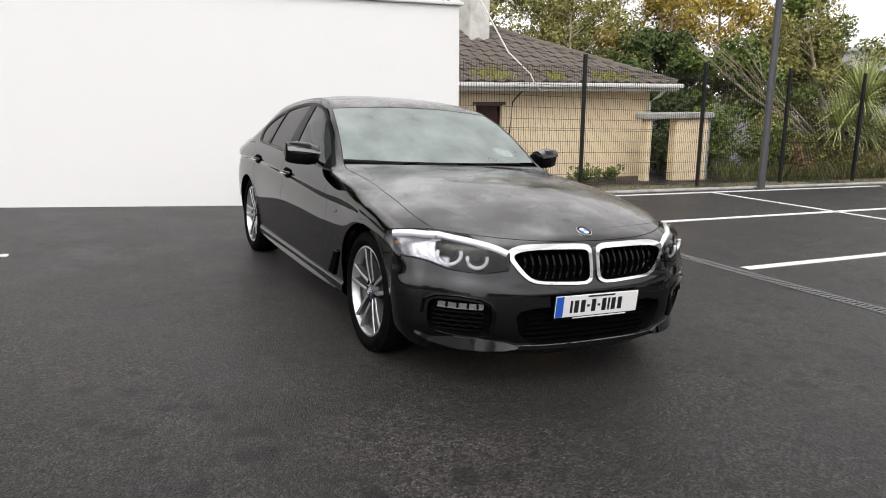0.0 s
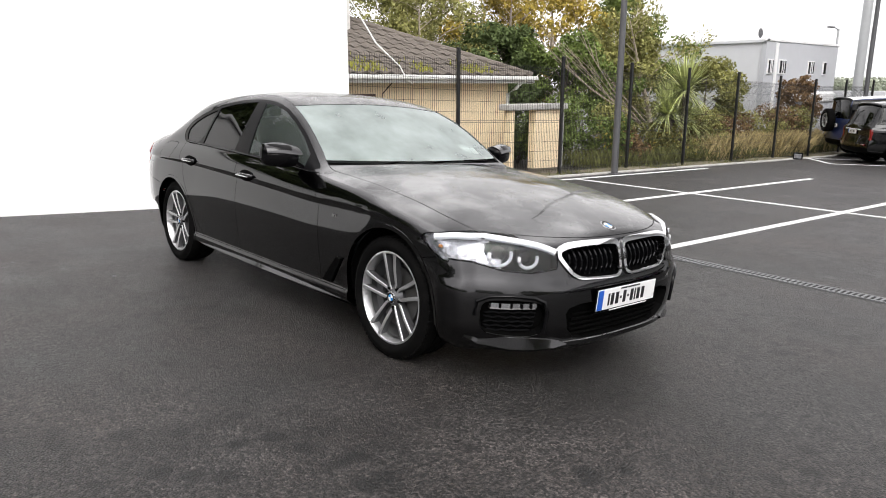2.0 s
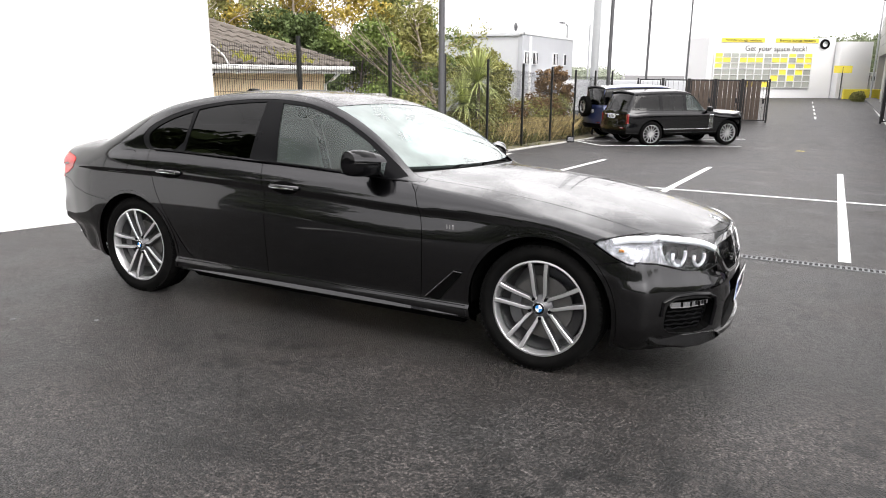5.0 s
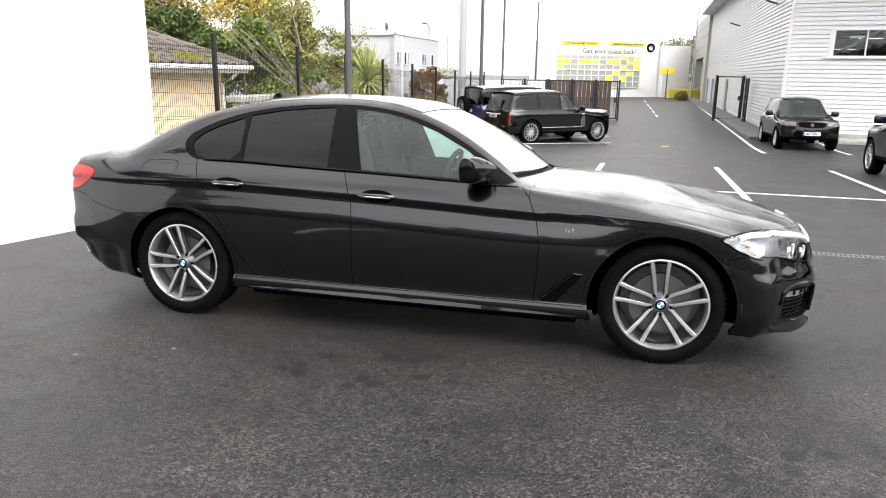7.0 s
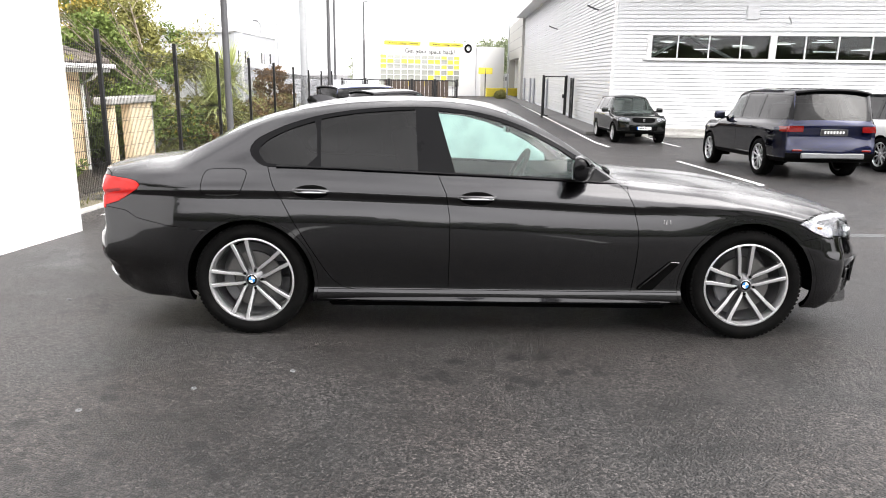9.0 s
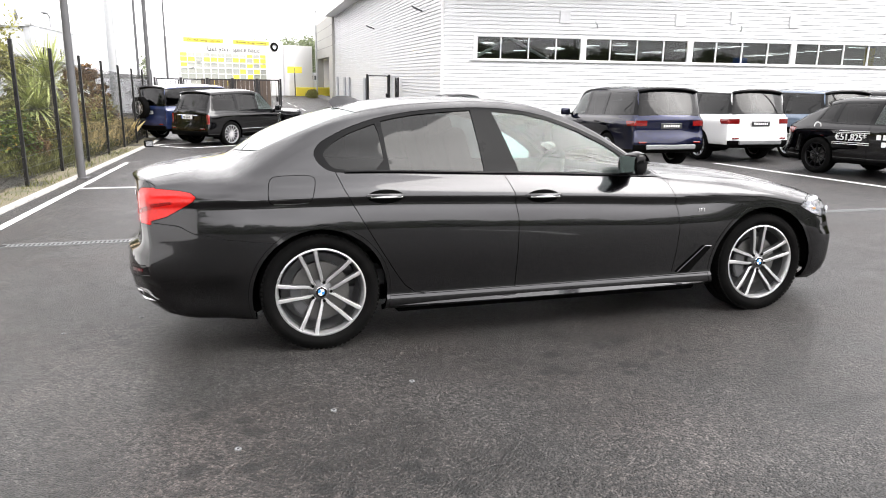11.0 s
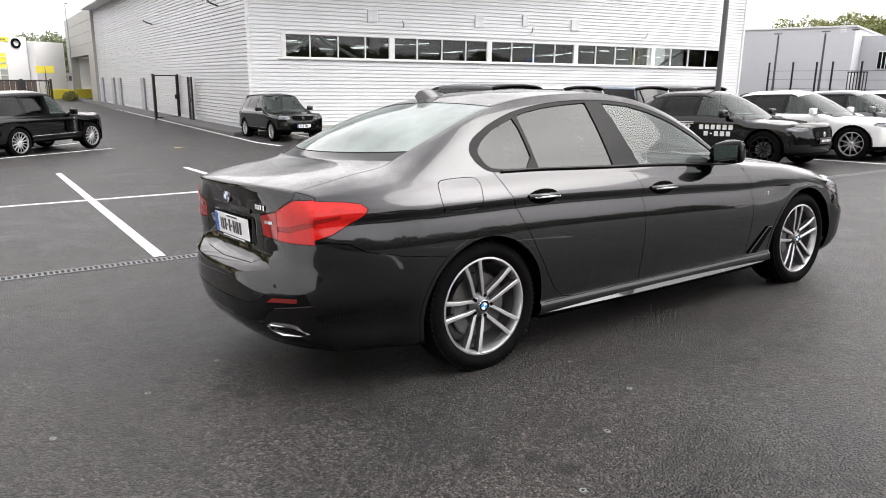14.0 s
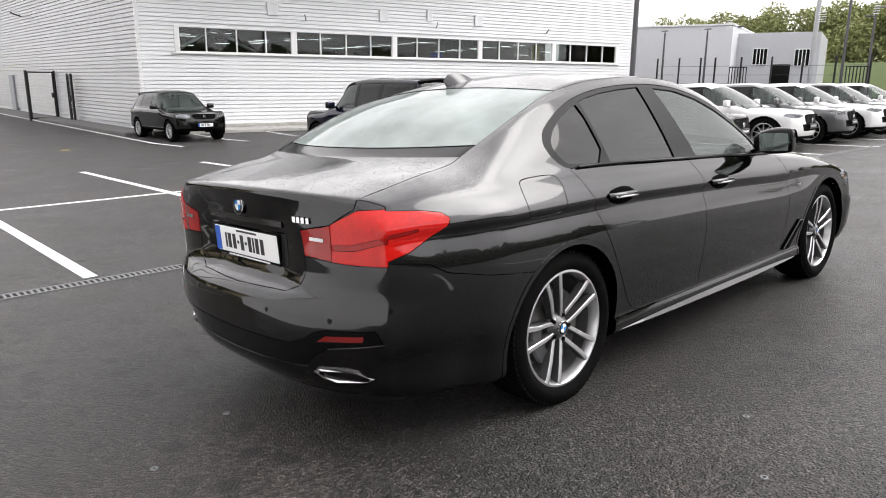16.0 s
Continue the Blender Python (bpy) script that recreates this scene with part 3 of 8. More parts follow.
kerb_run(5.6, 27.5, 10.25)
M_SOIL = mat("weedy_gravel", (.16, .14, .10), .95, vary=.3, scale=3, fine=70, bump=1.0, bump_scale=60, dirt=(.06, .07, .03), dirt_scale=2.5, dirt_amount=.8)
_bm = bmesh.new()
grid_faces(_bm, [[(x, y, gz(x, 10.3) + .012 + (.02 * math.sin(x * 1.7 + y) if y > 10.4 else 0) - (.30 if y > 11.4 else 0)) for x in [5.0 + .5 * i for i in range(48)]] for y in (10.32, 10.6, 11.0, 11.5, 13, 17, 24)])
bmesh.ops.recalc_face_normals(_bm, faces=_bm.faces)
_o = part("verge", _bm, M_SOIL)
tagged(_o, "weedy gravel and soil verge beyond the kerb", "verge", kind="structure")

# ---- dark mesh fence ----
M_WIRE = mat("black_coated_wire", (.01, .01, .011), .45, vary=.2)
POSTS = [5.2, 7.95, 10.88, 13.3, 15.75, 18.25, 20.75, 23.2, 25.6, 28.0]
fence = thing("mesh_fence", "black steel mesh fence with tall square posts on the verge", "fence", Matrix.Identity(4))
for _x in POSTS:
    _z = gz(_x, 10.75)
    part("post", box((_x, 10.75, _z + 1.22), (.06, .06, 2.5), .004), M_BLACK_STEEL, fence)
for _xa, _xb in zip(POSTS, POSTS[1:]):
    _bm = bmesh.new()
    _z = gz((_xa + _xb) / 2, 10.75)
    _dz = gz(_xb, 10.75) - gz(_xa, 10.75)
    _k = int((_xb - _xa - .06) / .05)
    for _i in range(_k + 1):
        _x = _xa + .03 + _i * .05
        _zz = gz(_x, 10.75)
        add_box(_bm, (_x, 10.755, _zz + 1.15), (.0045, .0045, 2.2))
    for _h in (.1, .3, .5, .7, .9, 1.1, 1.3, 1.5, 1.7, 1.9, 2.1, 2.2, .14, 1.14, 2.14):
        _a, _b = Vector((_xa, 10.75, gz(_xa, 10.75) + _h)), Vector((_xb, 10.75, gz(_xb, 10.75) + _h))
        prism(_bm, [_a, _a + Vector((0, 0, .006)), _b + Vector((0, 0, .006)), _b], (0, .006, 0))
    part("mesh_panel", _bm, M_WIRE, fence, "thin black welded wire mesh")

# ---- street lamps and other poles ----
def pole(x, y, h, r0, r1, mat_, name, label, head=0, base=None):
    z = gz(x, y) if base is None else base
    t = thing(name, label, "lamp post" if head else "pole", Matrix.Translation((x, y, z)))
    part("pole_shaft", cyl((0, 0, 0), (0, 0, h), r0, r1, 16), mat_, t, smooth=40)
    part("base_plate", box((0, 0, .01), (r0 * 3.4, r0 * 3.4, .03), .004), mat_, t)
    if head:
        a = radians(head)
        part("lamp_arm", tube(bmesh.new(), [(0, 0, h - .1), (.25 * math.cos(a), .25 * math.sin(a), h + .02), (.7 * math.cos(a), .7 * math.sin(a), h + .06)], .03, 8), mat_, t, smooth=50)
        part("lamp_head", box((.95 * math.cos(a), .95 * math.sin(a), h + .06), (.5, .22, .08), .03, m=None, seg=2), M_GALV, t)
    return t


M_POLE = mat("grey_painted_steel", (.10, .10, .105), .5, metal=.3, vary=.12)
M_POLE_PALE = mat("pale_galvanised_pole", (.42, .43, .44), .5, metal=.3, vary=.08)
pole(12.0, 10.12, 9, .075, .05, M_POLE, "street_lamp", "grey steel lamp post standing at the kerb", 250)
pole(11.3, -9.2, 9, .085, .055, M_POLE, "street_lamp", "grey steel lamp post between the rows of cars", 90)
pole(32.1, 12.8, 16, .20, .14, M_POLE_PALE, "mast", "thick pale steel mast beyond the fence")
pole(27.4, 10.75, 9, .085, .06, M_POLE, "street_lamp", "dark steel lamp post at the end of the fence", 200)
pole(48, 14.0, 9.0, .09, .07, M_POLE, "street_lamp", "dark distant lamp post with a side arm", 350)
pole(60, 13.5, 8.4, .09, .06, M_POLE, "street_lamp", "dark distant lamp post with a side arm", 350)
pole(40, 17.0, 5.2, .06, .05, M_POLE_PALE, "street_lamp", "short pale lamp post with a flood light", 180)
pole(46, 17.5, 5.6, .06, .05, M_POLE_PALE, "flag_pole", "thin pale pole behind the fence")
pole(84, -.6, 9.5, .10, .07, M_POLE_PALE, "street_lamp", "pale lamp post by the far road", 180)
pole(29.15, -40.3, 5.6, .09, .06, M_POLE, "street_lamp", "dark lamp post before the far grey building", 120)
pole(25.8, -40.4, 5.6, .09, .06, M_POLE, "street_lamp", "dark lamp post before the far grey building", 120)
pole(18.4, -40.4, 14, .17, .12, M_POLE_PALE, "mast", "thick pale steel mast by the far building")
pole(16.6, -40.6, 9, .10, .07, M_POLE, "street_lamp", "grey lamp post with flood lights before the wood", 120)
pole(15.4, -41.5, 6.2, .09, .06, M_POLE, "street_lamp", "grey lamp post with flood lights before the wood", 120)

# dark fence before the far grey unit
_ff = thing("post_fence", "dark post and wire fence before the far grey unit", "fence", Matrix.Identity(4))
_fx = [29.4, 27.6, 25.9, 24.8, 22.9, 20.8, 18.8, 16.8, 14.8]
for _x in _fx:
    part("fence_post", box((_x, -40, 1.1), (.10, .10, 3.8), .01), M_BLACK_STEEL, _ff)
for _a, _b in zip(_fx, _fx[1:]):
    for _z in (.0, .6, 1.2, 1.8, 2.4):
        part("fence_wire", cyl((_a, -40, _z), (_b, -40, _z), .012, .012, 5), M_BLACK_STEEL, _ff)
for _x in (22.9, 15.4):
    _g = thing("steel_gate", "dark steel gate with upright bars before the far unit", "gate", Matrix.Translation((_x, -39.6, .6)))
    for _k in range(7):
        part("gate_bar", box((-.6 + _k * .2, 0, .6), (.05, .05, 2.2)), M_BLACK_STEEL, _g)
    for _z in (-.4, 1.7):
        part("gate_rail", box((0, 0, _z), (1.3, .06, .07)), M_BLACK_STEEL, _g)

# little floodlight on the verge
_fl = thing("ground_light", "small black flood light lying on the verge", "flood light", on_ground(21.0, 10.1, 200))
part("light_body", box((0, 0, .12), (.16, .26, .2), .03, seg=2), M_SATIN, _fl)
part("light_glass", box((.085, 0, .12), (.01, .2, .14)), M_LAMP_IN, _fl)

# ---- big clad building ----
M_DARKROOM = mat("dark_interior", (.15, .138, .115), .8, vary=.2, scale=.8)
M_LED = mat("strip_lamp", (1.0, 1.0, .96), .4, vary=0, emit=2.2)
M_WINGLASS = pane("window_glass", (.80, .84, .83), .80)
A_, B_ = Vector((28.1, -1.2)), Vector((23.9, -28.5))
FL = (B_ - A_).length
FD = (B_ - A_).normalized()
FRONT_M = Matrix(((FD.x, FD.y, 0, A_.x), (FD.y, -FD.x, 0, A_.y), (0, 0, 1, 0), (0, 0, 0, 1)))  # along, inward, up
if (FRONT_M.to_3x3() @ Vector((0, 1, 0))).x < 0:
    FRONT_M = FRONT_M @ Matrix.Diagonal((1, -1, 1, 1))
Z0, ZT = -.9, 7.3
W0, W1, WZ0, WZ1 = 1.35, 26.2, 2.28, 3.32
hall = thing("clad_hall", "large hall clad in pale metal planks with a ribbon window", "building", Matrix.Identity(4))
_bm = bmesh.new()
add_box(_bm, (FL / 2, .22, (Z0 + WZ0) / 2), (FL, .30, WZ0 - Z0))
part("wall", _bm, M_CLAD, hall, m=FRONT_M)
part("wall", box((FL / 2, .22, (ZT + WZ1) / 2), (FL, .30, ZT - WZ1)), M_CLAD, hall, m=FRONT_M)
part("wall", box((W0 / 2, .22, (WZ0 + WZ1) / 2), (W0, .30, WZ1 - WZ0)), M_CLAD, hall, m=FRONT_M)
part("wall", box(((FL + W1) / 2, .22, (WZ0 + WZ1) / 2), (FL - W1, .30, WZ1 - WZ0)), M_CLAD, hall, m=FRONT_M)
part("room_back", box((FL / 2, 7.5, 2.6), (FL - 1, .1, 5.2)), M_DARKROOM, hall, m=FRONT_M)
part("room_ceiling", box((FL / 2, 4, 4.6), (FL - 1, 7, .1)), M_DARKROOM, hall, m=FRONT_M)
part("room_floor", box((FL / 2, 4, .0), (FL - 1, 7, .1)), M_DARKROOM, hall, m=FRONT_M)
random.seed(11)
for _k in range(36):
    _s = 1.9 + _k * .68
    part("strip_lamp", box((_s, 1.2 + (_k * 7 % 5) * 1.2, 2.62 + (_k * 7 % 5) * .10 + (_k * 5 % 7) * .075), (.6 if _k % 2 else .95, .05, .016)), M_LED, hall, m=FRONT_M)
for _a, _b in (((1.5, 2.35), (3.1, 3.3)), ((3.1, 3.3), (5.0, 2.3)), ((22.3, 2.35), (24.2, 3.3)), ((24.2, 3.3), (26.1, 2.4))):
    part("roof_brace", tube(bmesh.new(), [(_a[0], .75, _a[1]), (_b[0], .75, _b[1])], .075, 6), M_TRIM, hall, m=FRONT_M)
part("inner_panel", box((20.7, .9, 2.75), (.5, .05, .9), .01), mat("yellow_panel", (.5, .36, .05), .5), hall, m=FRONT_M)
part("inner_panel", box((14.2, .9, 2.45), (.7, .05, .35), .01), mat("blue_panel", (.03, .09, .35), .5), hall, m=FRONT_M)
# window band
win = thing("window_1", "long ribbon window with white frames in the clad wall", "window", Matrix.Identity(4), kind="structure")
for _z, _h in ((WZ0 + .03, .07), (WZ1 - .03, .07)):
    part("window_frame", box(((W0 + W1) / 2, .04, _z), (W1 - W0, .12, _h), .008), M_TRIM, win, m=FRONT_M)
part("window_sill", box(((W0 + W1) / 2, -.02, WZ0 - .02), (W1 - W0 + .3, .16, .05), .008), M_TRIM, win, m=FRONT_M)
_n = 5
_step = (W1 - W0) / _n
for _i in range(_n + 1):
    _s = W0 + _i * _step
    part("mullion", box((_s + (.1 if _i == 0 else (-.1 if _i == _n else 0)), .04, (WZ0 + WZ1) / 2), (.26 if 0 < _i < _n else .2, .12, WZ1 - WZ0 - .07), .008), M_TRIM, win, m=FRONT_M)
    if _i < _n:
        for _j in range(1, 4):
            part("glazing_bar", box((_s + _step * _j / 4, .05, (WZ0 + WZ1) / 2), (.05, .08, WZ1 - WZ0 - .07), .006), M_TRIM, win, m=FRONT_M)
        for _j in range(4):
            part("pane", box((_s + _step * (_j + .5) / 4, .09, (WZ0 + WZ1) / 2), (_step / 4, .008, WZ1 - WZ0)), M_WINGLASS, win, m=FRONT_M)
# cladding planks, overlapping, with a shadow gap below each
M_PLANK = mat("silver_white_plank", (.70, .71, .725), .38, vary=.03, scale=.35, fine=5, rand=.03, dirt=(.55, .56, .57), dirt_scale=.6, dirt_amount=.3)


def plank_bm(length, h):
    bm = bmesh.new()
    prism(bm, [(0, .075, 0), (0, 0, .0), (0, 0, .012), (0, .022, h - .018), (0, .075, h - .018)], (length, 0, 0))
    return bm


PH = .16
_full = mesh_of("plank", plank_bm(FL, PH), M_PLANK)
_left = mesh_of("plank", plank_bm(W0, PH), M_PLANK)
_right = mesh_of("plank", plank_bm(FL - W1, PH), M_PLANK)
_rows = int((ZT - Z0 - .35) / PH)
for _i in range(_rows):
    _z = Z0 + .35 + _i * PH
    for _me, _s in ((_full, 0.0),) if (_z + PH < WZ0 - .02 or _z > WZ1 - .01) else ((_left, 0.0), (_right, W1)):
        _o = new("plank", _me)
        _o.parent = hall
        _o.matrix_local = FRONT_M @ Matrix.Translation((_s, 0, _z))
part("plinth", box((FL / 2, .06, Z0 + .17), (FL, .14, .36), .01), M_CONC, hall, m=FRONT_M)
part("corner_trim", box((.0, .03, (Z0 + ZT) / 2 + .15), (.12, .14, ZT - Z0 - .3), .01), M_TRIM, hall, m=FRONT_M)
part("corner_trim", box((FL, .03, (Z0 + ZT) / 2 + .15), (.12, .14, ZT - Z0 - .3), .01), M_TRIM, hall, m=FRONT_M)
for _s, _z in ((5.4, 4.15), (10.7, 4.15), (16.1, 4.2), (13.2, 4.3)):
    _v = part("wall_vent", box((_s, -.03, _z), (.46 if _s != 13.2 else .3, .08, .52), .01), M_PLANK, hall, m=FRONT_M)
    for _j in range(5):
        part("louvre", box((_s, -.08, _z - .2 + _j * .1), (.4 if _s != 13.2 else .26, .03, .03), .004), M_TRIM, _v, m=FRONT_M)
for _s in (6.9, 13.6, 20.6):
    _v = part("wall_lamp", tube(bmesh.new(), [(_s, 0, 3.75), (_s - .1, -.25, 3.85), (_s - .25, -.5, 3.95)], .03, 8), M_POLE_PALE, hall, m=FRONT_M)
    part("lamp_head", box((_s - .3, -.55, 3.97), (.3, .2, .07), .02), M_POLE, _v, m=FRONT_M)
# its long flank to the road
_L = 41.6
SIDE_M = Matrix.Translation((28.1, -1.2, 0))
part("wall", box((_L / 2, -.25, (Z0 + ZT) / 2), (_L, .34, ZT - Z0)), M_CLAD, hall, m=SIDE_M)
# front plank in darker grey: the flank's shade is put into its colour
M_PLANK_SHADED = mat("shaded_silver_plank", (.46, .465, .475), .38, vary=.04, scale=.35, fine=5, rand=.05, dirt=(.30, .31, .32), dirt_scale=.6, dirt_amount=.3)
_flank = mesh_of("plank", plank_bm(_L, PH), M_PLANK_SHADED)
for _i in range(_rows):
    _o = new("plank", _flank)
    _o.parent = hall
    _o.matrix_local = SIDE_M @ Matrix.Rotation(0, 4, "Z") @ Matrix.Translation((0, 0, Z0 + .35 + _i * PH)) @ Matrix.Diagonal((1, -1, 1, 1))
part("roof", box((_L / 2 - 2, -13.5, ZT - .1), (_L + 4, 29, .2)), M_CLAD, hall, m=SIDE_M)
part("back_wall", box((_L, -14, (Z0 + ZT) / 2), (.3, 28, ZT - Z0)), M_CLAD, hall, m=SIDE_M)
for _x in (22.1, 31.0, 34.0, 39.6):
    _d = part("steel_door", box((_x, .06, Z0 + 1.2), (1.0, .1, 2.2), .01), mat("grey_steel_door", (.3, .31, .33), .45, vary=.06), hall, "grey steel door in the flank", m=SIDE_M)
    part("door_handle", box((_x + .35, .12, Z0 + 1.15), (.12, .05, .03), .006), M_CHROME, _d, m=SIDE_M)
for _x in (4, 18):
    part("wall_lamp", tube(bmesh.new(), [(_x, 0, 4.6), (_x - .2, .4, 4.7), (_x - .5, .6, 4.75)], .04, 6), M_POLE, hall, m=SIDE_M)
# grey entrance wing beyond it, with a deep portal
M_WING = mat("warm_grey_cladding", (.33, .325, .30), .5, vary=.05, scale=.4, fine=4)
_w = thing("entrance_wing", "tall warm grey entrance wing with a deep pale portal", "building", Matrix.Translation((69.8, -1.15, -.85)))
for _x0, _x1, _z0, _z1 in ((0, 3.4, 0, 8.3), (16.6, 20, 0, 8.3), (3.4, 16.6, 4.3, 8.3)):
    part("wall", box(((_x0 + _x1) / 2, -.25, (_z0 + _z1) / 2), (_x1 - _x0, .9, _z1 - _z0)), M_WING, _w)
for _k in range(1, 4):
    part("panel_joint", box((10, .21, 4.3 + _k), (20, .02, .03)), M_POLE, _w)
part("end_wall", box((.15, -6, 4.15), (.3, 11, 8.3)), M_WING, _w)
part("portal_reveal", box((3.5, -2.0, 2.15), (.2, 3.0, 4.3)), M_TRIM, _w)
part("portal_reveal", box((16.5, -2.0, 2.15), (.2, 3.0, 4.3)), M_TRIM, _w)
part("portal_ceiling", box((10, -2.0, 4.25), (13.2, 3.0, .12)), M_TRIM, _w)
part("entrance_glass", box((10, -3.4, 2.1), (13, .1, 4.2)), M_GLOSS, _w)
for _x in (6.2, 9.6, 13.0):
    part("door_frame", box((_x, -3.3, 2.1), (.25, .14, 4.2), .02), M_TRIM, _w)
part("inner_sign", box((14.4, -3.25, 2.6), (1.6, .08, 1.6), .02), mat("yellow_sign_panel", (.75, .6, .08), .5, vary=.05), _w)
# pavement along the flank
_bm = bmesh.new()
add_box(_bm, (61, -.62, gz(54, 0) + .05), (68, 1.15, .16), .02)
_o = part("pavement", _bm, mat("grey_tarmac_path", (.13, .128, .125), .8, vary=.15, scale=2, fine=60, bump=.4, bump_scale=120))
tagged(_o, "raised concrete pavement along the hall", "pavement", kind="structure")
_bm = bmesh.new()
add_box(_bm, (FL / 2, -.8, gz(27, -10) + .04), (FL, 1.5, .14), .02)
_o = part("pavement", _bm, M_CONC, m=FRONT_M)
tagged(_o, "raised concrete apron below the clad wall", "pavement", kind="structure")


def steel_gate(m, w, h, label, bars=9, panels=True):
    g = thing("steel_gate", label, "gate", m)
    for x in (0, w):
        part("gate_post", box((x, 0, h / 2), (.09, .09, h), .006), M_BLACK_STEEL, g)
    fr = part("gate_leaf", box((w / 2, 0, h - .08), (w - .14, .05, .06), .004), M_BLACK_STEEL, g)
    part("rail", box((w / 2, 0, .12), (w - .14, .05, .06), .004), M_BLACK_STEEL, g)
    for x in (.1, w - .1):
        part("stile", box((x, 0, h / 2), (.06, .05, h - .2), .004), M_BLACK_STEEL, g)
    me = mesh_of("bar", box((0, 0, h / 2), (.012, .012, h - .2)), M_BLACK_STEEL)
    for i in range(bars):
        o = new("bar", me)
        o.parent = g
        o.location = (w * (i + 1) / (bars + 1), 0, 0)
    part("lock_box", box((w - .2, 0, h * .5), (.1, .08, .24), .01), M_BLACK_STEEL, g)
    return g


steel_gate(Matrix.Translation((39.5, .35, gz(39.5, 0))) @ pose(0, 0, 0, 0, 0, -58), 1.75, 2.45, "open black steel gate beside the hall", 0)
steel_gate(Matrix.Translation((36.7, -.95, gz(36, 0))) @ pose(0, 0, 0, 0, 0, 4), .5, 2.3, "narrow black steel gate leaf by the hall", 3)
# sliding gate and timber screen at the yard's far end
for _k in range(5):
    steel_gate(Matrix.Translation((36.0 + _k * .25, 11.6 - _k * 1.25, gz(36, 9))) @ pose(0, 0, 0, 0, 0, -79), 1.22, 2.15, "black steel fence panel across the yard", 4)
_s = thing("timber_screen", "dark timber screen with a pale cabinet behind steel bars", "screen", Matrix.Translation((38.6, 5.9, gz(38, 8))) @ pose(0, 0, 0, 0, 0, 98))
M_TIMBER = mat("weathered_timber", (.10, .075, .06), .8, vary=.25, scale=3, fine=40, rand=.05, bump=.4, bump_scale=60)
for _k in range(16):
    part("board", box((.1 + _k * .23, 0, 1.05), (.215, .03, 2.1), .006), M_TIMBER, _s)
part("cabinet", box((2.9, -.5, .75), (.8, .4, 1.5), .03), M_CONC, _s)
# ---- old cottage behind the fence ----
M_CREAM = mat("cream_render", (.86, .71, .49), .9, vary=.08, scale=1.5, fine=60, bump=.4, bump_scale=120, dirt=(.66, .52, .35), dirt_scale=1.2, dirt_amount=.5)
M_TILE = mat("mossy_concrete_tile", (.135, .116, .10), .9, vary=.3, scale=4, fine=50, rand=.08, bump=.5, bump_scale=90, dirt=(.16, .15, .07), dirt_scale=1.3, dirt_amount=.7)
M_GUTTER = mat("white_plastic_gutter", (.72, .72, .70), .4, vary=.06, dirt=(.4, .4, .36), dirt_scale=3, dirt_amount=.4)
M_MOSS = mat("yellow_moss", (.30, .30, .05), .95, vary=.3, scale=9, fine=90, bump=.6, bump_scale=120)
house = thing("cottage", "low cream cottage with a mossy tiled hip roof and white gutter", "house", Matrix.Identity(4))
HX, HY, EZ, HB = 11.4, 12.9, 1.56, -1.1
# walls, with a window opening in the front one
for _x0, _x1, _z0, _z1 in ((-4, 6.82, HB, 1.42), (7.52, HX, HB, 1.42), (6.82, 7.52, HB, .05), (6.82, 7.52, 1.2, 1.42)):
    part("wall", box(((_x0 + _x1) / 2, HY + .15, (_z0 + _z1) / 2), (_x1 - _x0, .3, _z1 - _z0)), M_CREAM, house)
part("wall", box((HX - .15, HY + 4.3, (HB + 1.42) / 2), (.3, 8, 1.42 - HB)), M_CREAM, house)
_w = part("window_frame", box((7.17, HY + .02, 1.16), (.76, .10, .08), .008), mat("brown_window_frame", (.09, .05, .04), .5, vary=.1), house, "dark brown timber window")
for _x in (6.83, 7.50):
    part("jamb", box((_x, HY + .02, .62), (.07, .10, 1.1), .008), M_CREAM, _w)
part("pane", box((7.17, HY + .14, .62), (.66, .02, 1.14)), mat("dark_red_brown_pane", (.05, .022, .018), .2, vary=.1), _w)
# roof: hip with rows of tiles
PITCH = .42
EO = .4
part("soffit", box((3.9, HY + 4, EZ - .10), (16.0, 8.8, .04)), M_GUTTER, house)
part("fascia", box((3.92, HY - EO + .02, EZ - .06), (15.9, .03, .16), .004), M_GUTTER, house)
part("gutter", box((3.95, HY - EO - .06, EZ - .02), (15.96, .11, .09), .03, seg=2), M_GUTTER, house, "white plastic gutter")
part("gutter", box((HX + EO + .05, HY + 4, EZ - .02), (.11, 8.8, .09), .03, seg=2), M_GUTTER, house)
part("downpipe", tube(bmesh.new(), [(HX + .15, HY - .38, EZ - .06), (HX + .02, HY - .25, EZ - .25), (HX - .06, HY - .06, EZ - .38), (HX - .06, HY - .06, -.9)], .04, 8), M_GUTTER, house, smooth=50)
_tile = bmesh.new()
_rows = []
for _t in range(2):
    _rows.append([(x, _t * .33, .03 * math.sin(math.pi * 2 * x / .30) * .8 + (.035 if _t == 0 else .01)) for x in (0, .05, .1, .15, .2, .25, .30)])
_lo = [(p[0], p[1], p[2] - .03) for p in _rows[0]]
grid_faces(_tile, [_lo] + _rows)
bmesh.ops.recalc_face_normals(_tile, faces=_tile.faces)
_tm = mesh_of("roof_tile", _tile, M_TILE)
_sl = math.atan(PITCH)
_front = Matrix.Translation((0, HY - EO, EZ + .03)) @ Matrix.Rotation(_sl, 4, "X")
_joined, _count = [], 0
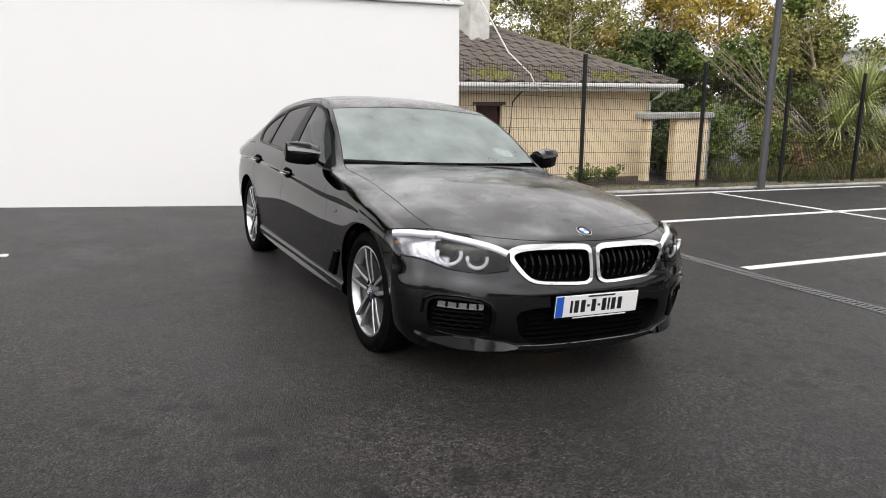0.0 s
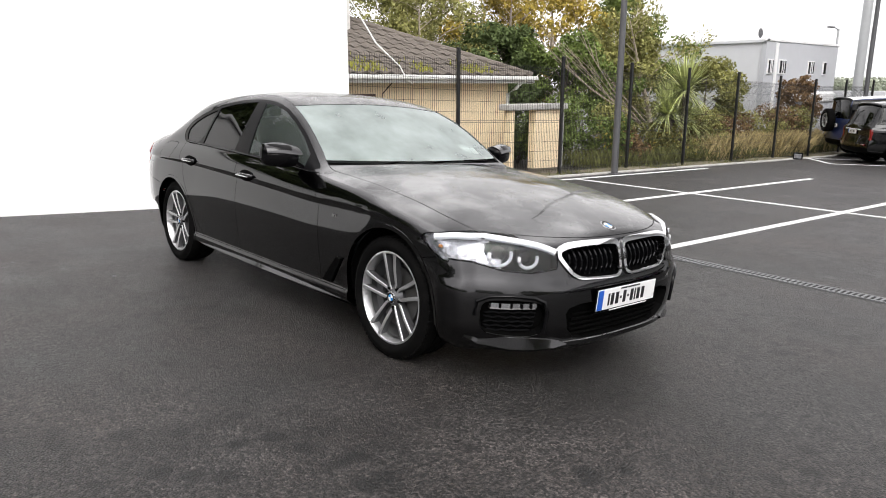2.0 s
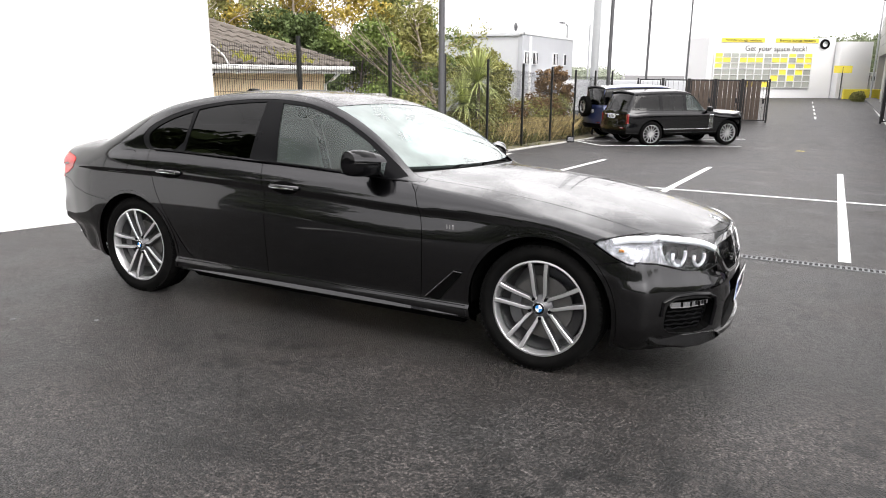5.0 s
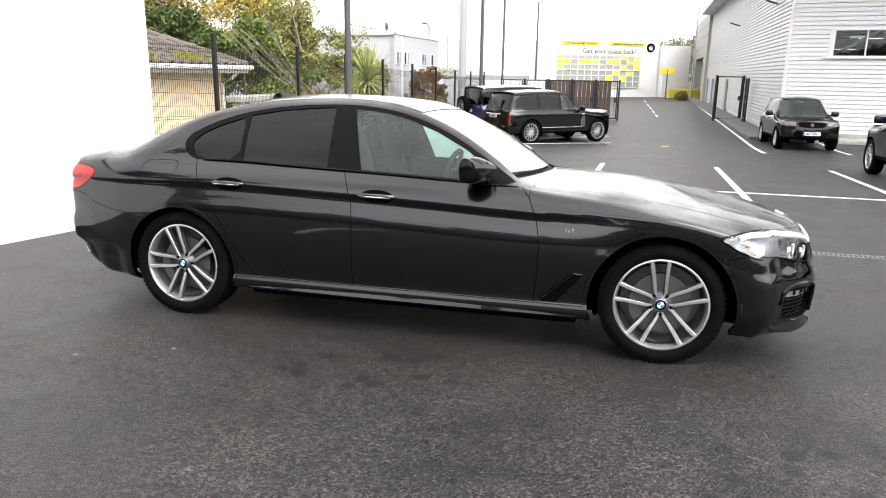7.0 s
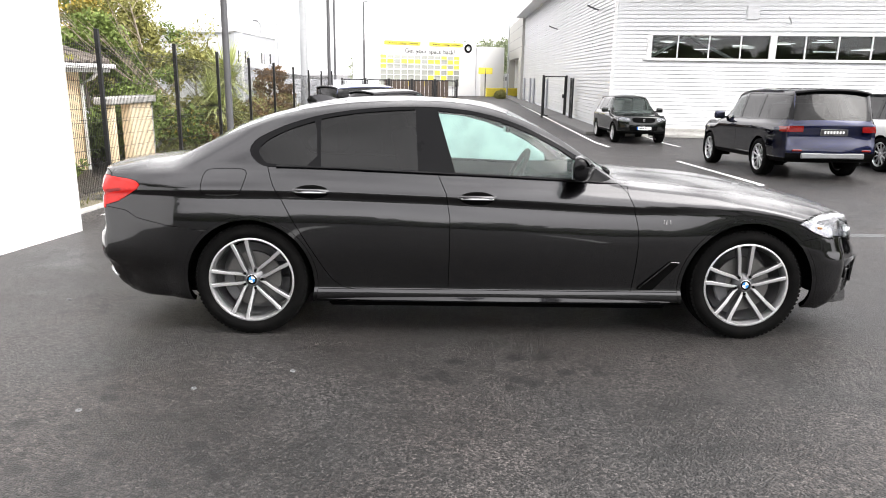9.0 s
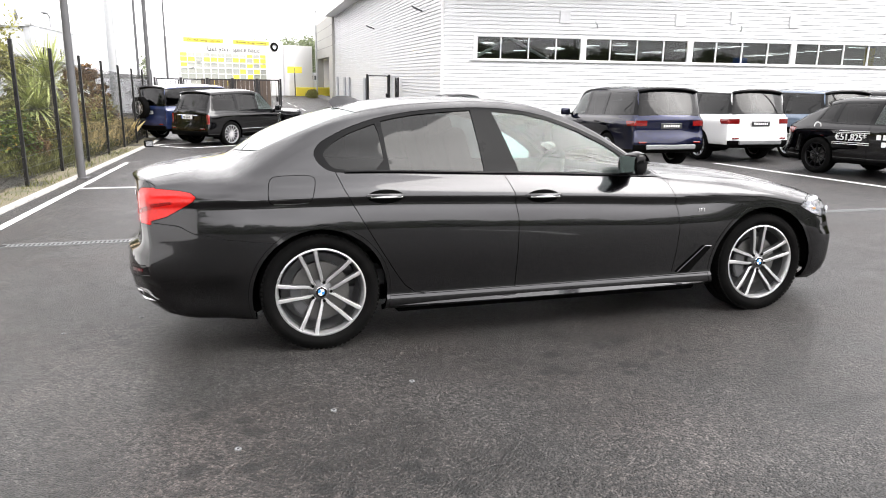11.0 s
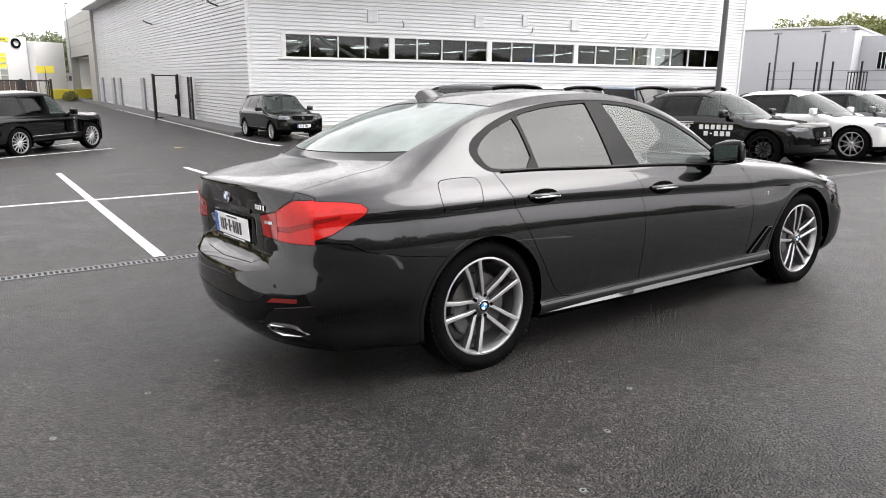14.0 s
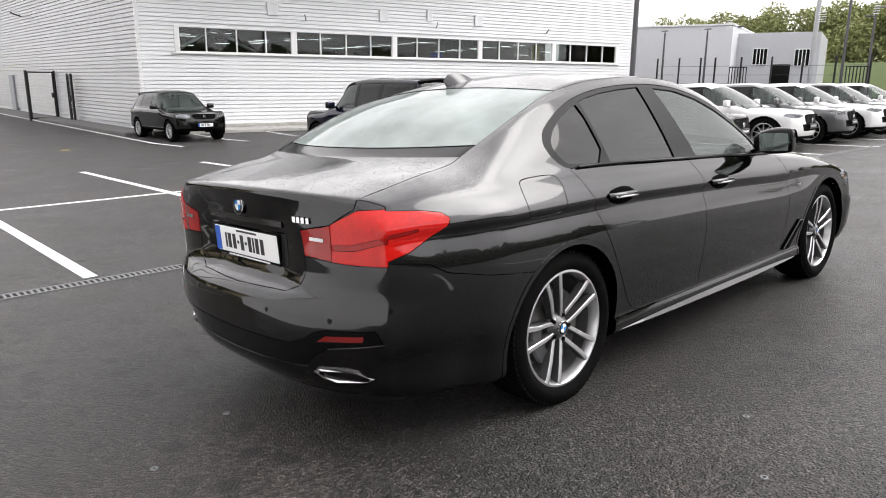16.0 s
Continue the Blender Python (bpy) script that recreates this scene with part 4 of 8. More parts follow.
for _r in range(17):
    _d = _r * .29
    _xmax = HX + EO - _d * math.cos(_sl)
    _n = 0
    _x = _xmax - .30
    while _x > 3.6:
        _o = None
        if _count < 300 and _x > 5.4:
            _o = new("roof_tile", _tm)
            _o.parent = house
            _o.matrix_local = _front @ Matrix.Translation((_x, _d, (.006 * ((_count * 7) % 3))))
            _count += 1
        else:
            _joined.append(_front @ Matrix.Translation((_x, _d, 0)))
        _x -= .30
_bm = bmesh.new()
for _m in _joined:
    _lo2 = [_m @ Vector(p) for p in _lo]
    _r0 = [_m @ Vector(p) for p in _rows[0]]
    _r1 = [_m @ Vector(p) for p in _rows[1]]
    grid_faces(_bm, [_lo2, _r0, _r1])
_o = part("roof_tile", _bm, M_TILE, house)
_o["kind"] = "stuff"
_k = 5.0
_bm = bmesh.new()
_c0, _c1 = Vector((HX + EO, HY - EO, EZ)), Vector((HX + EO - _k, HY - EO + _k, EZ + PITCH * _k))
_bm.faces.new([_bm.verts.new(p) for p in (_c0, (HX + EO, HY + 9, EZ), (HX + EO - _k, HY + 9, EZ + PITCH * _k), _c1)])
_bm.faces.new([_bm.verts.new(p) for p in ((-4, HY - EO, EZ), _c0, _c1, (-4, HY - EO + _k, EZ + PITCH * _k))])
part("roof", _bm, M_TILE, house, "brown mossy roof")
_hip = bmesh.new()
add_cyl(_hip, (0, 0, 0), (0, 0, .42), .10, .085, 10)
_hm = mesh_of("hip_tile", _hip, M_TILE)
_q = (_c1 - _c0).to_track_quat("Z", "Y").to_matrix().to_4x4()
_len = (_c1 - _c0).length
for _i in range(int(_len / .38)):
    _o = new("hip_tile", _hm)
    _o.parent = house
    _o.matrix_local = Matrix.Translation(_c0 + (_c1 - _c0).normalized() * (.38 * _i) + Vector((0, 0, .03))) @ _q
# chimney
_ch = part("chimney", box((7.98, 15.12, 3.4), (.52, .56, 2.6), .02), mat("weathered_white_render", (.66, .65, .62), .9, vary=.12, scale=2, fine=30, dirt=(.36, .35, .32), dirt_scale=3, dirt_amount=.6), house, "pale weathered rendered chimney")
part("chimney_cap", box((7.98, 15.12, 4.75), (.76, .76, .12), .02), M_CONC, _ch)
# moss cushions and weeds on the eaves
random.seed(21)
_bm = bmesh.new()
for _i in range(260):
    _x = random.choice((6.9, 7.3, 8.6, 9.9, 10.3)) + random.gauss(0, .16)
    _d = abs(random.gauss(0, .28)) + .02
    _p = _front @ Vector((_x, _d, .04))
    for _j in range(2):
        _h = random.uniform(.04, .16)
        _a = random.uniform(0, 3.14)
        _u = Vector((math.cos(_a), math.sin(_a), 0)) * .012
        _bm.faces.new([_bm.verts.new(_p - _u), _bm.verts.new(_p + _u), _bm.verts.new(_p + Vector((random.gauss(0, .03), random.gauss(0, .03), _h)))])
_o = part("roof_moss", _bm, M_MOSS, house)
_o["kind"] = "stuff"
# cable from the chimney to the eaves
part("cable", tube(bmesh.new(), [(7.1, 14.4, 4.6), (7.3, 13.6, 3.3), (7.6, 12.9, 2.2), (7.9, 12.5, 1.75), (8.0, 12.42, 1.5), (8.15, 12.44, 1.42), (8.5, 12.6, 1.5)], .016, 6), M_GUTTER, house, "pale loose cable")
part("cable", tube(bmesh.new(), [(7.9, 12.5, 1.6), (7.72, HY - .02, 1.2), (7.66, HY - .02, .6), (7.6, HY - .02, -.3)], .012, 6), M_SATIN, house)

# roofless porch wall beside it
ruin = thing("porch_ruin", "broken cream porch with a pale lintel and an open doorway", "outbuilding", Matrix.Identity(4))
part("wall", box((11.72, 11.95, .02), (.95, .22, 1.62), .02), M_CREAM, ruin)
part("wall", box((10.52, 11.95, .02), (.14, .22, 1.62), .02), M_CREAM, ruin)
part("lintel", box((11.32, 11.95, .90), (1.98, .36, .14), .02), M_CONC, ruin, "pale concrete lintel slab")
part("pier", box((12.2, 12.05, .02), (.16, .4, 1.62), .02), M_CONC, ruin)
# ---- trees, shrubs and grass ----
def leaf_mat(name, color, rand=.35):
    m = mat(name, color, .7, vary=.2, scale=1.2, fine=8, island=rand, spec=.25)
    b = m.node_tree.nodes["Principled BSDF"]
    b.inputs["Transmission Weight"].default_value = 0.0
    b.inputs["Subsurface Weight"].default_value = 0.0
    return m


M_LEAF = leaf_mat("green_leaf", (.14, .185, .05))
M_LEAF_OLIVE = leaf_mat("olive_leaf", (.24, .235, .08))
M_LEAF_YELLOW = leaf_mat("yellowing_leaf", (.38, .29, .06))
M_LEAF_DARK = leaf_mat("dark_leaf", (.085, .115, .04))
M_LEAF_RED = leaf_mat("rust_leaf", (.19, .12, .06))
M_STRAW = leaf_mat("dry_grass", (.42, .34, .17))
M_GRASS = leaf_mat("green_grass", (.13, .135, .05))
M_BARK = mat("grey_bark", (.20, .17, .14), .9, vary=.25, scale=6, fine=50, bump=.8, bump_scale=40)
M_BARK_PALE = mat("pale_bark", (.44, .37, .30), .9, vary=.2, scale=6, fine=50, bump=.6, bump_scale=40)
M_BARK_LIMB = mat("weathered_limb_bark", (.30, .25, .20), .9, vary=.2, scale=6, fine=50, bump=.6, bump_scale=40)
M_BARK_DARK = mat("dark_bark", (.07, .06, .05), .9, vary=.25, bump=.8, bump_scale=40)


def leaves(spots, size, seed, up=0.2):
    """Small folded leaves scattered round spots (place, radius, count)."""
    rnd = np.random.RandomState(seed)
    V, F = [], []
    for p, r, k in spots:
        q = rnd.normal(size=(k, 3))
        q /= np.linalg.norm(q, axis=1)[:, None]
        q *= (r * rnd.uniform(.25, 1.0, (k, 1)) ** .6)
        q[:, 2] *= .8
        for o in q:
            c = np.array(p) + o
            a = rnd.normal(size=3)
            a /= np.linalg.norm(a)
            b = np.cross(a, rnd.normal(size=3))
            b /= np.linalg.norm(b) + 1e-9
            s = size * rnd.uniform(.6, 1.4)
            i = len(V)
            V += [tuple(c - a * s), tuple(c + b * s * .5), tuple(c + a * s), tuple(c - b * s * .5)]
            F.append((i, i + 1, i + 2, i + 3))
    me = bpy.data.meshes.new("crown")
    me.from_pydata(V, [], F)
    return me


def make_tree(x, y, z, h, spread, material, label, seed, trunk=M_BARK, density=1.0, leaf=.075, bare=.25, lean=(0, 0), clumps=26, name="tree"):
    rnd = random.Random(seed)
    t = thing(name, label, "tree", Matrix.Translation((x, y, z)))
    bm = bmesh.new()
    tips = []
    top = Vector((lean[0] * h, lean[1] * h, h * .88))
    spine = [Vector((0, 0, -.1)), Vector((top.x * .3 + rnd.gauss(0, .05), top.y * .3, h * .3)), Vector((top.x * .65, top.y * .65 + rnd.gauss(0, .1), h * .6)), top]
    tube(bm, spine, h * .020 + .02, 8, .012)
    for i in range(clumps):
        f = bare + (1 - bare) * (i + rnd.random()) / clumps
        k = f * 3
        j = min(2, int(k))
        base = spine[j].lerp(spine[j + 1], k - j)
        a = rnd.uniform(0, 6.283)
        reach = spread * (1.05 - .75 * abs(f - .5)) * rnd.uniform(.45, 1.0) * (1 - .45 * max(0, f - .7) / .3)
        tip = base + Vector((math.cos(a) * reach, math.sin(a) * reach, reach * rnd.uniform(.2, .75)))
        mid = base.lerp(tip, .5) + Vector((0, 0, reach * .12))
        tube(bm, [base, mid, tip], .008 + h * .005 * (1 - f), 5, .006)
        tips.append((tip, rnd.uniform(.5, 1.0)))
        for _ in range(2):
            tw = mid.lerp(tip, rnd.uniform(.2, 1)) + Vector((rnd.gauss(0, .35), rnd.gauss(0, .35), rnd.uniform(.1, .5))) * spread * .4
            tube(bm, [mid.lerp(tip, rnd.uniform(0, .6)), tw], .008, 4, .004)
            tips.append((tw, rnd.uniform(.35, .8)))
    part("trunk", bm, trunk, t, "branched trunk", smooth=60)
    spots = [(tuple(p), spread * .32 * s, int(150 * density * s)) for p, s in tips]
    me = leaves(spots, leaf, seed)
    me.materials.append(material)
    o = new("crown", me)
    o.parent = t
    o["label"] = "loose crown of small leaves"
    return t


_g = lambda x, y: gz(x, 10.3) - .15
make_tree(11.5, 21.0, -.8, 7.8, 2.5, M_LEAF_OLIVE, "tall thin olive-green birch behind the cottage", 1, M_BARK_PALE, 1.5, .06)
make_tree(14.6, 21.8, -.8, 8.2, 2.6, M_LEAF_OLIVE, "tall thin olive-green birch behind the cottage", 2, M_BARK_PALE, 1.5, .06)
make_tree(17.4, 21.5, -.8, 7.6, 2.5, M_LEAF_OLIVE, "tall olive-green birch with thin leaves", 3, M_BARK_PALE, 1.4, .06)
make_tree(8.6, 22.5, -.8, 7.0, 2.4, M_LEAF_OLIVE, "olive-green birch above the cottage roof", 4, M_BARK_PALE, 1.2, .06)
make_tree(19.2, 18.6, -.9, 6.6, 2.0, M_LEAF_YELLOW, "tree with yellowing autumn leaves", 5, M_BARK_PALE, 1.0, .065)
make_tree(22.8, 17.6, -.9, 6.4, 2.2, M_LEAF, "green tree with dense dark leaves", 6, M_BARK, 1.9, .065)
make_tree(21.2, 15.2, -.9, 5.0, 2.0, M_LEAF_OLIVE, "pale leaning willow with sparse leaves", 7, M_BARK_PALE, .55, .06, .15, (-.32, .05), 24)
_limbs = random.Random(8)
_lt = thing("bare_tree", "leaning pale tree with a fan of bare limbs", "tree", Matrix.Translation((17.5, 12.55, -.75)))
for _k in range(8):
    _a = _limbs.uniform(-.5, .5)
    _l = _limbs.uniform(2.6, 4.2)
    _d = Vector((-.42 + _a * .8, .62 + _a * .3, .62 + _limbs.uniform(-.12, .35))).normalized()
    _p0 = Vector((_limbs.uniform(-.12, .12), _limbs.uniform(-.1, .1), 0))
    _p1 = _p0 + Vector((-.15, .25, .75)) + _d * .3
    _p2, _p3 = _p1 + _d * _l * .5 + Vector((0, 0, _limbs.uniform(-.1, .1))), _p1 + _d * _l + Vector((0, 0, .3))
    _bm = tube(bmesh.new(), [_p0, _p1, _p2, _p3], .040 if _k < 4 else .024, 7, .006)
    for _j in range(3):
        _q = _p2.lerp(_p3, _limbs.uniform(0, .8))
        tube(_bm, [_q, _q + _d * _limbs.uniform(.5, 1.0) + Vector((_limbs.uniform(-.4, .4), _limbs.uniform(-.3, .3), _limbs.uniform(.1, .5)))], .012, 5, .004)
    part("limb", _bm, M_BARK_LIMB, _lt, smooth=60)
make_tree(15.4, 17.4, -.8, 4.0, 2.0, M_LEAF_DARK, "dark dense evergreen beside the cottage", 9, M_BARK_DARK, 2.6, .07, .05)
make_tree(13.2, 15.6, -.8, 2.7, 1.5, M_LEAF_DARK, "dark evergreen shrub beside the cottage", 10, M_BARK_DARK, 2.4, .07, .03)
make_tree(27.5, 13.3, -.9, 2.6, 1.0, M_LEAF_RED, "small rust-leaved tree beyond the fence", 11, M_BARK_DARK, .8, .055, .1)
make_tree(26.0, 19.5, -.9, 3.4, 1.7, M_LEAF, "low green tree beyond the fence", 12, M_BARK, 1.4, .07, .1)


make_tree(16.6, 15.4, -.9, 3.6, 1.7, M_LEAF, "dense green tree behind the shrubs", 13, M_BARK, 1.8, .065, .06)
make_tree(20.0, 16.2, -.9, 4.2, 2.0, M_LEAF_OLIVE, "dense olive tree behind the palm lily", 14, M_BARK, 1.6, .065, .08)
make_tree(24.6, 15.4, -.9, 3.0, 1.6, M_LEAF_OLIVE, "olive tree beyond the fence", 15, M_BARK, 1.4, .065, .08)
make_tree(17.2, 18.6, -.9, 6.2, 2.2, M_LEAF_YELLOW, "tree with yellow and olive autumn leaves", 16, M_BARK_PALE, 1.3, .065, .15)
make_tree(13.0, 18.4, -.8, 5.2, 2.0, M_LEAF_OLIVE, "thin olive birch beside the cottage roof", 17, M_BARK_PALE, 1.4, .06, .15)


def make_shrub(x, y, w, h, material, label, seed, density=1.0, leaf=.05, flower=None):
    rnd = random.Random(seed)
    z = gz(x, 10.3) - .05
    t = thing("shrub", label, "shrub", Matrix.Translation((x, y, z)), "shrubs behind the fence")
    bm = bmesh.new()
    spots = []
    for i in range(9):
        a, r = rnd.uniform(0, 6.283), w * rnd.uniform(.1, .55)
        tip = Vector((math.cos(a) * r, math.sin(a) * r, h * rnd.uniform(.35, .95)))
        tube(bm, [(0, 0, 0), tip * .5 + Vector((0, 0, h * .1)), tip], .014, 5, .005)
        spots.append((tuple(tip), w * .26, int(120 * density)))
        spots.append((tuple(tip * .6), w * .26, int(80 * density)))
    part("stem", bm, M_BARK_DARK, t, smooth=60)
    me = leaves(spots, leaf, seed)
    me.materials.append(material)
    o = new("foliage", me)
    o.parent = t
    if flower:
        me = leaves([(p, r * 1.1, 14) for p, r, _ in spots], leaf * .9, seed + 7)
        me.materials.append(flower)
        o = new("blossom", me)
        o.parent = t
    return t


for _i, (_x, _y, _w, _h, _m, _l, _f) in enumerate((
        (12.6, 12.2, 1.5, 1.5, M_LEAF, "bright green leafy shrub behind the fence", None), (13.5, 13.0, 1.6, 1.9, M_LEAF, "bright green leafy shrub behind the fence", None),
        (14.4, 11.9, 1.3, 1.35, M_LEAF, "green shrub with yellow and rust flower heads", M_LEAF_YELLOW), (14.9, 11.6, 1.0, .9, M_LEAF_RED, "rust-coloured low shrub behind the fence", M_LEAF_RED),
        (15.8, 12.8, 1.5, 1.6, M_LEAF_OLIVE, "olive shrub behind the fence", None), (16.8, 12.0, 1.3, 1.1, M_LEAF_OLIVE, "olive shrub beneath the palm lily", M_LEAF_YELLOW),
        (18.6, 12.0, 1.5, 1.2, M_LEAF_OLIVE, "olive shrub with dry brown stalks", M_LEAF_RED), (19.8, 12.4, 1.6, 1.3, M_LEAF_OLIVE, "brown and olive shrub behind the fence", M_LEAF_RED),
        (21.4, 12.4, 1.6, 1.2, M_LEAF_RED, "rust-brown shrub behind the fence", None), (22.8, 12.2, 1.5, 1.3, M_LEAF_OLIVE, "olive shrub with dry seed heads", M_STRAW),
        (24.2, 12.3, 1.6, 1.5, M_LEAF_RED, "rust-brown shrub behind the fence", M_LEAF_OLIVE), (25.6, 12.4, 1.5, 1.4, M_LEAF_OLIVE, "olive shrub near the end of the fence", None),
        (9.2, 12.3, .5, .3, M_LEAF, "low green weeds at the cottage wall", None), (8.1, 12.4, .4, .3, M_LEAF, "low green weeds at the cottage wall", None), (10.0, 12.5, .5, .35, M_LEAF, "climbing weeds at the cottage wall", None), (11.9, 13.0, 1.2, 1.2, M_LEAF_DARK, "dark shrub behind the broken porch", None))):
    make_shrub(_x, _y, _w, _h, _m, _l, 40 + _i, 1.3 if _w > .8 else .10, .05, _f)

# palm lilies
def make_palm(x, y, h, heads, seed, label):
    rnd = random.Random(seed)
    z = gz(x, 10.3) - .05
    t = thing("palm_lily", label, "palm", Matrix.Translation((x, y, z)))
    for k, (dx, dy, hh, rr) in enumerate(heads):
        part("trunk", tube(bmesh.new(), [(0, 0, 0), (dx * .5, dy * .5, hh * .55), (dx, dy, hh)], .08, 8, .06), M_BARK, t, smooth=60)
        bm = bmesh.new()
        for i in range(230):
            a, e = rnd.uniform(0, 6.283), rnd.uniform(-.35, 1.45)
            d = Vector((math.cos(a) * math.cos(e), math.sin(a) * math.cos(e), math.sin(e)))
            side = d.cross(Vector((0, 0, 1)))
            side = side.normalized() if side.length > .01 else Vector((1, 0, 0))
            l = rr * rnd.uniform(.7, 1.1)
            w = .022
            c = Vector((dx, dy, hh))
            rows = []
            for j in range(5):
                f = j / 4
                p = c + d * l * f - Vector((0, 0, l * .30 * f * f * (1.2 - math.sin(max(0, e)))))
                ww = w * (1 - f) ** .6 + .001
                rows.append([p - side * ww, p + side * ww])
            grid_faces(bm, rows)
        part("leaf_head", bm, leaf_mat("palm_leaf", (.42, .46, .19), .3), t, "spiky head of long narrow leaves")
    return t


make_palm(17.4, 11.85, 1.9, ((0, 0, 1.95, 1.35), (-.5, .2, 1.3, 1.1), (.55, .25, 1.1, 1.0), (.1, .5, 1.5, 1.0)), 3, "tall spiky green palm lily with several heads")
make_palm(19.2, 12.6, 1.3, ((0, 0, .8, .8),), 4, "low spiky green palm lily behind the fence")

# long grass along the fence foot
def grass(name, spots, material, h, n, seed, label):
    rnd = np.random.RandomState(seed)
    V, F = [], []
    for x0, x1, y0, y1 in spots:
        for _ in range(n):
            x, y = rnd.uniform(x0, x1), rnd.uniform(y0, y1)
            z = gz(x, 10.3)
            a = rnd.uniform(0, 6.283)
            hh = h * rnd.uniform(.4, 1.2)
            dx, dy = math.cos(a) * .006, math.sin(a) * .006
            bx, by = rnd.normal() * hh * .25, rnd.normal() * hh * .25
            i = len(V)
            V += [(x - dx, y - dy, z), (x + dx, y + dy, z), (x + bx * .4, y + by * .4, z + hh * .6), (x + bx, y + by, z + hh)]
            F += [(i, i + 1, i + 2), (i + 2, i + 1, i + 3)]
    me = bpy.data.meshes.new(name)
    me.from_pydata(V, [], F)
    me.materials.append(material)
    return tagged(new(name, me), label, "grass", kind="stuff")


grass("grass", [(12.4, 27.0, 10.9, 12.5)], M_GRASS, .4, 5200, 3, "long green grass and weeds behind the fence")
grass("dry_grass", [(17.5, 27.0, 11.0, 12.6), (21.5, 24.0, 11.0, 12.2)], M_STRAW, .7, 4200, 4, "tall straw-coloured dry grass behind the fence")
grass("weeds", [(6.0, 20.0, 10.38, 10.75)], M_GRASS, .10, 900, 5, "short weeds along the kerb")

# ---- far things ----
# greys lightened for distance haze; each unit has a paler and a darker face
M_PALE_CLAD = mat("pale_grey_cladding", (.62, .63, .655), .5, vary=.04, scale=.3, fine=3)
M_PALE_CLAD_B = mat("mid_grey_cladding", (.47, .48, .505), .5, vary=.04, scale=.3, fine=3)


def far_window(parent, m, w, h, bars=2):
    f = part("window", box((0, 0, 0), (w + .1, .06, h + .1), .01), M_TRIM, parent, "white window frame", m=m)
    part("pane", box((0, -.04, 0), (w, .02, h)), M_GLOSS, f)
    for k in range(1, bars + 1):
        part("glazing_bar", box((-w / 2 + w * k / (bars + 1), -.055, 0), (.05, .02, h)), M_TRIM, f)


grey = thing("grey_unit", "pale grey clad two-storey unit beyond the fence", "building", Matrix.Identity(4))
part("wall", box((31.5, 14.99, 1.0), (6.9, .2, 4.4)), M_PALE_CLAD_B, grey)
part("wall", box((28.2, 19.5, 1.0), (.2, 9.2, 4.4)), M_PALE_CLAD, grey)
part("roof", box((31.5, 19.5, 3.15), (7, 9.2, .1)), M_PALE_CLAD, grey)
part("roof_trim", box((31.5, 14.93, 3.2), (7.1, .16, .1), .01), M_TRIM, grey)
part("roof_trim", box((28.12, 19.5, 3.2), (.16, 9.3, .1), .01), M_TRIM, grey)
part("downpipe", cyl((28.9, 14.85, -.9), (28.9, 14.85, 3.1), .07, .07, 10), M_TRIM, grey)
part("satellite_dish", lathe([(0.0001, 0), (.12, .02), (.2, .07)], 20), M_POLE, grey, m=Matrix.Translation((28.6, 15.4, 3.5)))
part("aerial", cyl((28.5, 18.2, 3.2), (28.5, 18.2, 3.75), .015, .01, 6), M_POLE, grey)
for _x, _w in ((28.45, .36), (29.5, .5), (32.2, .5), (33.6, .2)):
    far_window(grey, Matrix.Translation((_x, 14.86, 2.15)), _w, .50, 2 if _w > .3 else 0)
part("canopy", box((31.6, 14.4, .9), (2.4, 1.0, .5), .1), M_TRIM, grey)

yard = thing("pale_container", "row of pale storage containers beyond the fence", "container", Matrix.Translation((44, 14.5, gz(44, 14))))
part("container_body", box((0, 0, 1.0), (.3, 8, 2.0), .03), M_PALE_CLAD, yard)

yel = thing("storage_building", "white storage building with yellow and grey glass bands", "building", Matrix.Translation((82, 9.0, -.9)) @ pose(0, 0, 0, 0, 0, -58.6))
M_YEL = mat("yellow_panel_far", (.90, .75, .09), .5, vary=.05)
M_YGLASS = mat("grey_glass_far", (.36, .37, .33), .3, vary=.15, scale=.5)
M_YWHITE = mat("white_panel_far", (.82, .82, .82), .5, vary=.02)
YW = 13.6
part("wall", box((0, 3, 3.1), (YW, 6, 6.3)), M_YWHITE, yel)
part("side_wall", box((YW / 2 + 1.8, 2.0, 2.9), (3.4, 6, 5.9), .02), M_YWHITE, yel)
for _z, _m, _h in ((4.42, M_YGLASS, .42), (3.95, M_YEL, .5), (3.3, M_YGLASS, .5), (2.72, M_YGLASS, .55), (2.1, M_YGLASS, .6), (1.45, M_YGLASS, .6)):
    for _k in range(12):
        yellow = (_m is M_YGLASS and (_k * 5 + int(_z * 10)) % 11 < 2) or (_m is M_YEL and _k not in (2, 6, 9))
        part("glass_panel", box((-5.7 + _k * .88, -.06, _z), (.84, .08, _h - .04)), M_YEL if yellow else M_YGLASS, yel)
for _k in range(13):
    part("mullion", box((-6.14 + _k * .88, -.14, 2.9), (.06 if _k % 3 else .12, .1, 3.5)), M_YWHITE, yel)
for _z in (1.12, 1.78, 2.42, 3.0, 3.1, 3.62, 4.2):
    part("transom", box((-.86, -.12, _z), (10.6, .1, .06)), M_YWHITE, yel)
part("round_sign", lathe([(.28, .1), (.5, .1), (.52, 0)], 28), M_GLOSS, yel, "round black sign ring", m=Matrix.Translation((5.6, -.05, 5.6)) @ pose(0, 0, 0, 0, 0, 180))


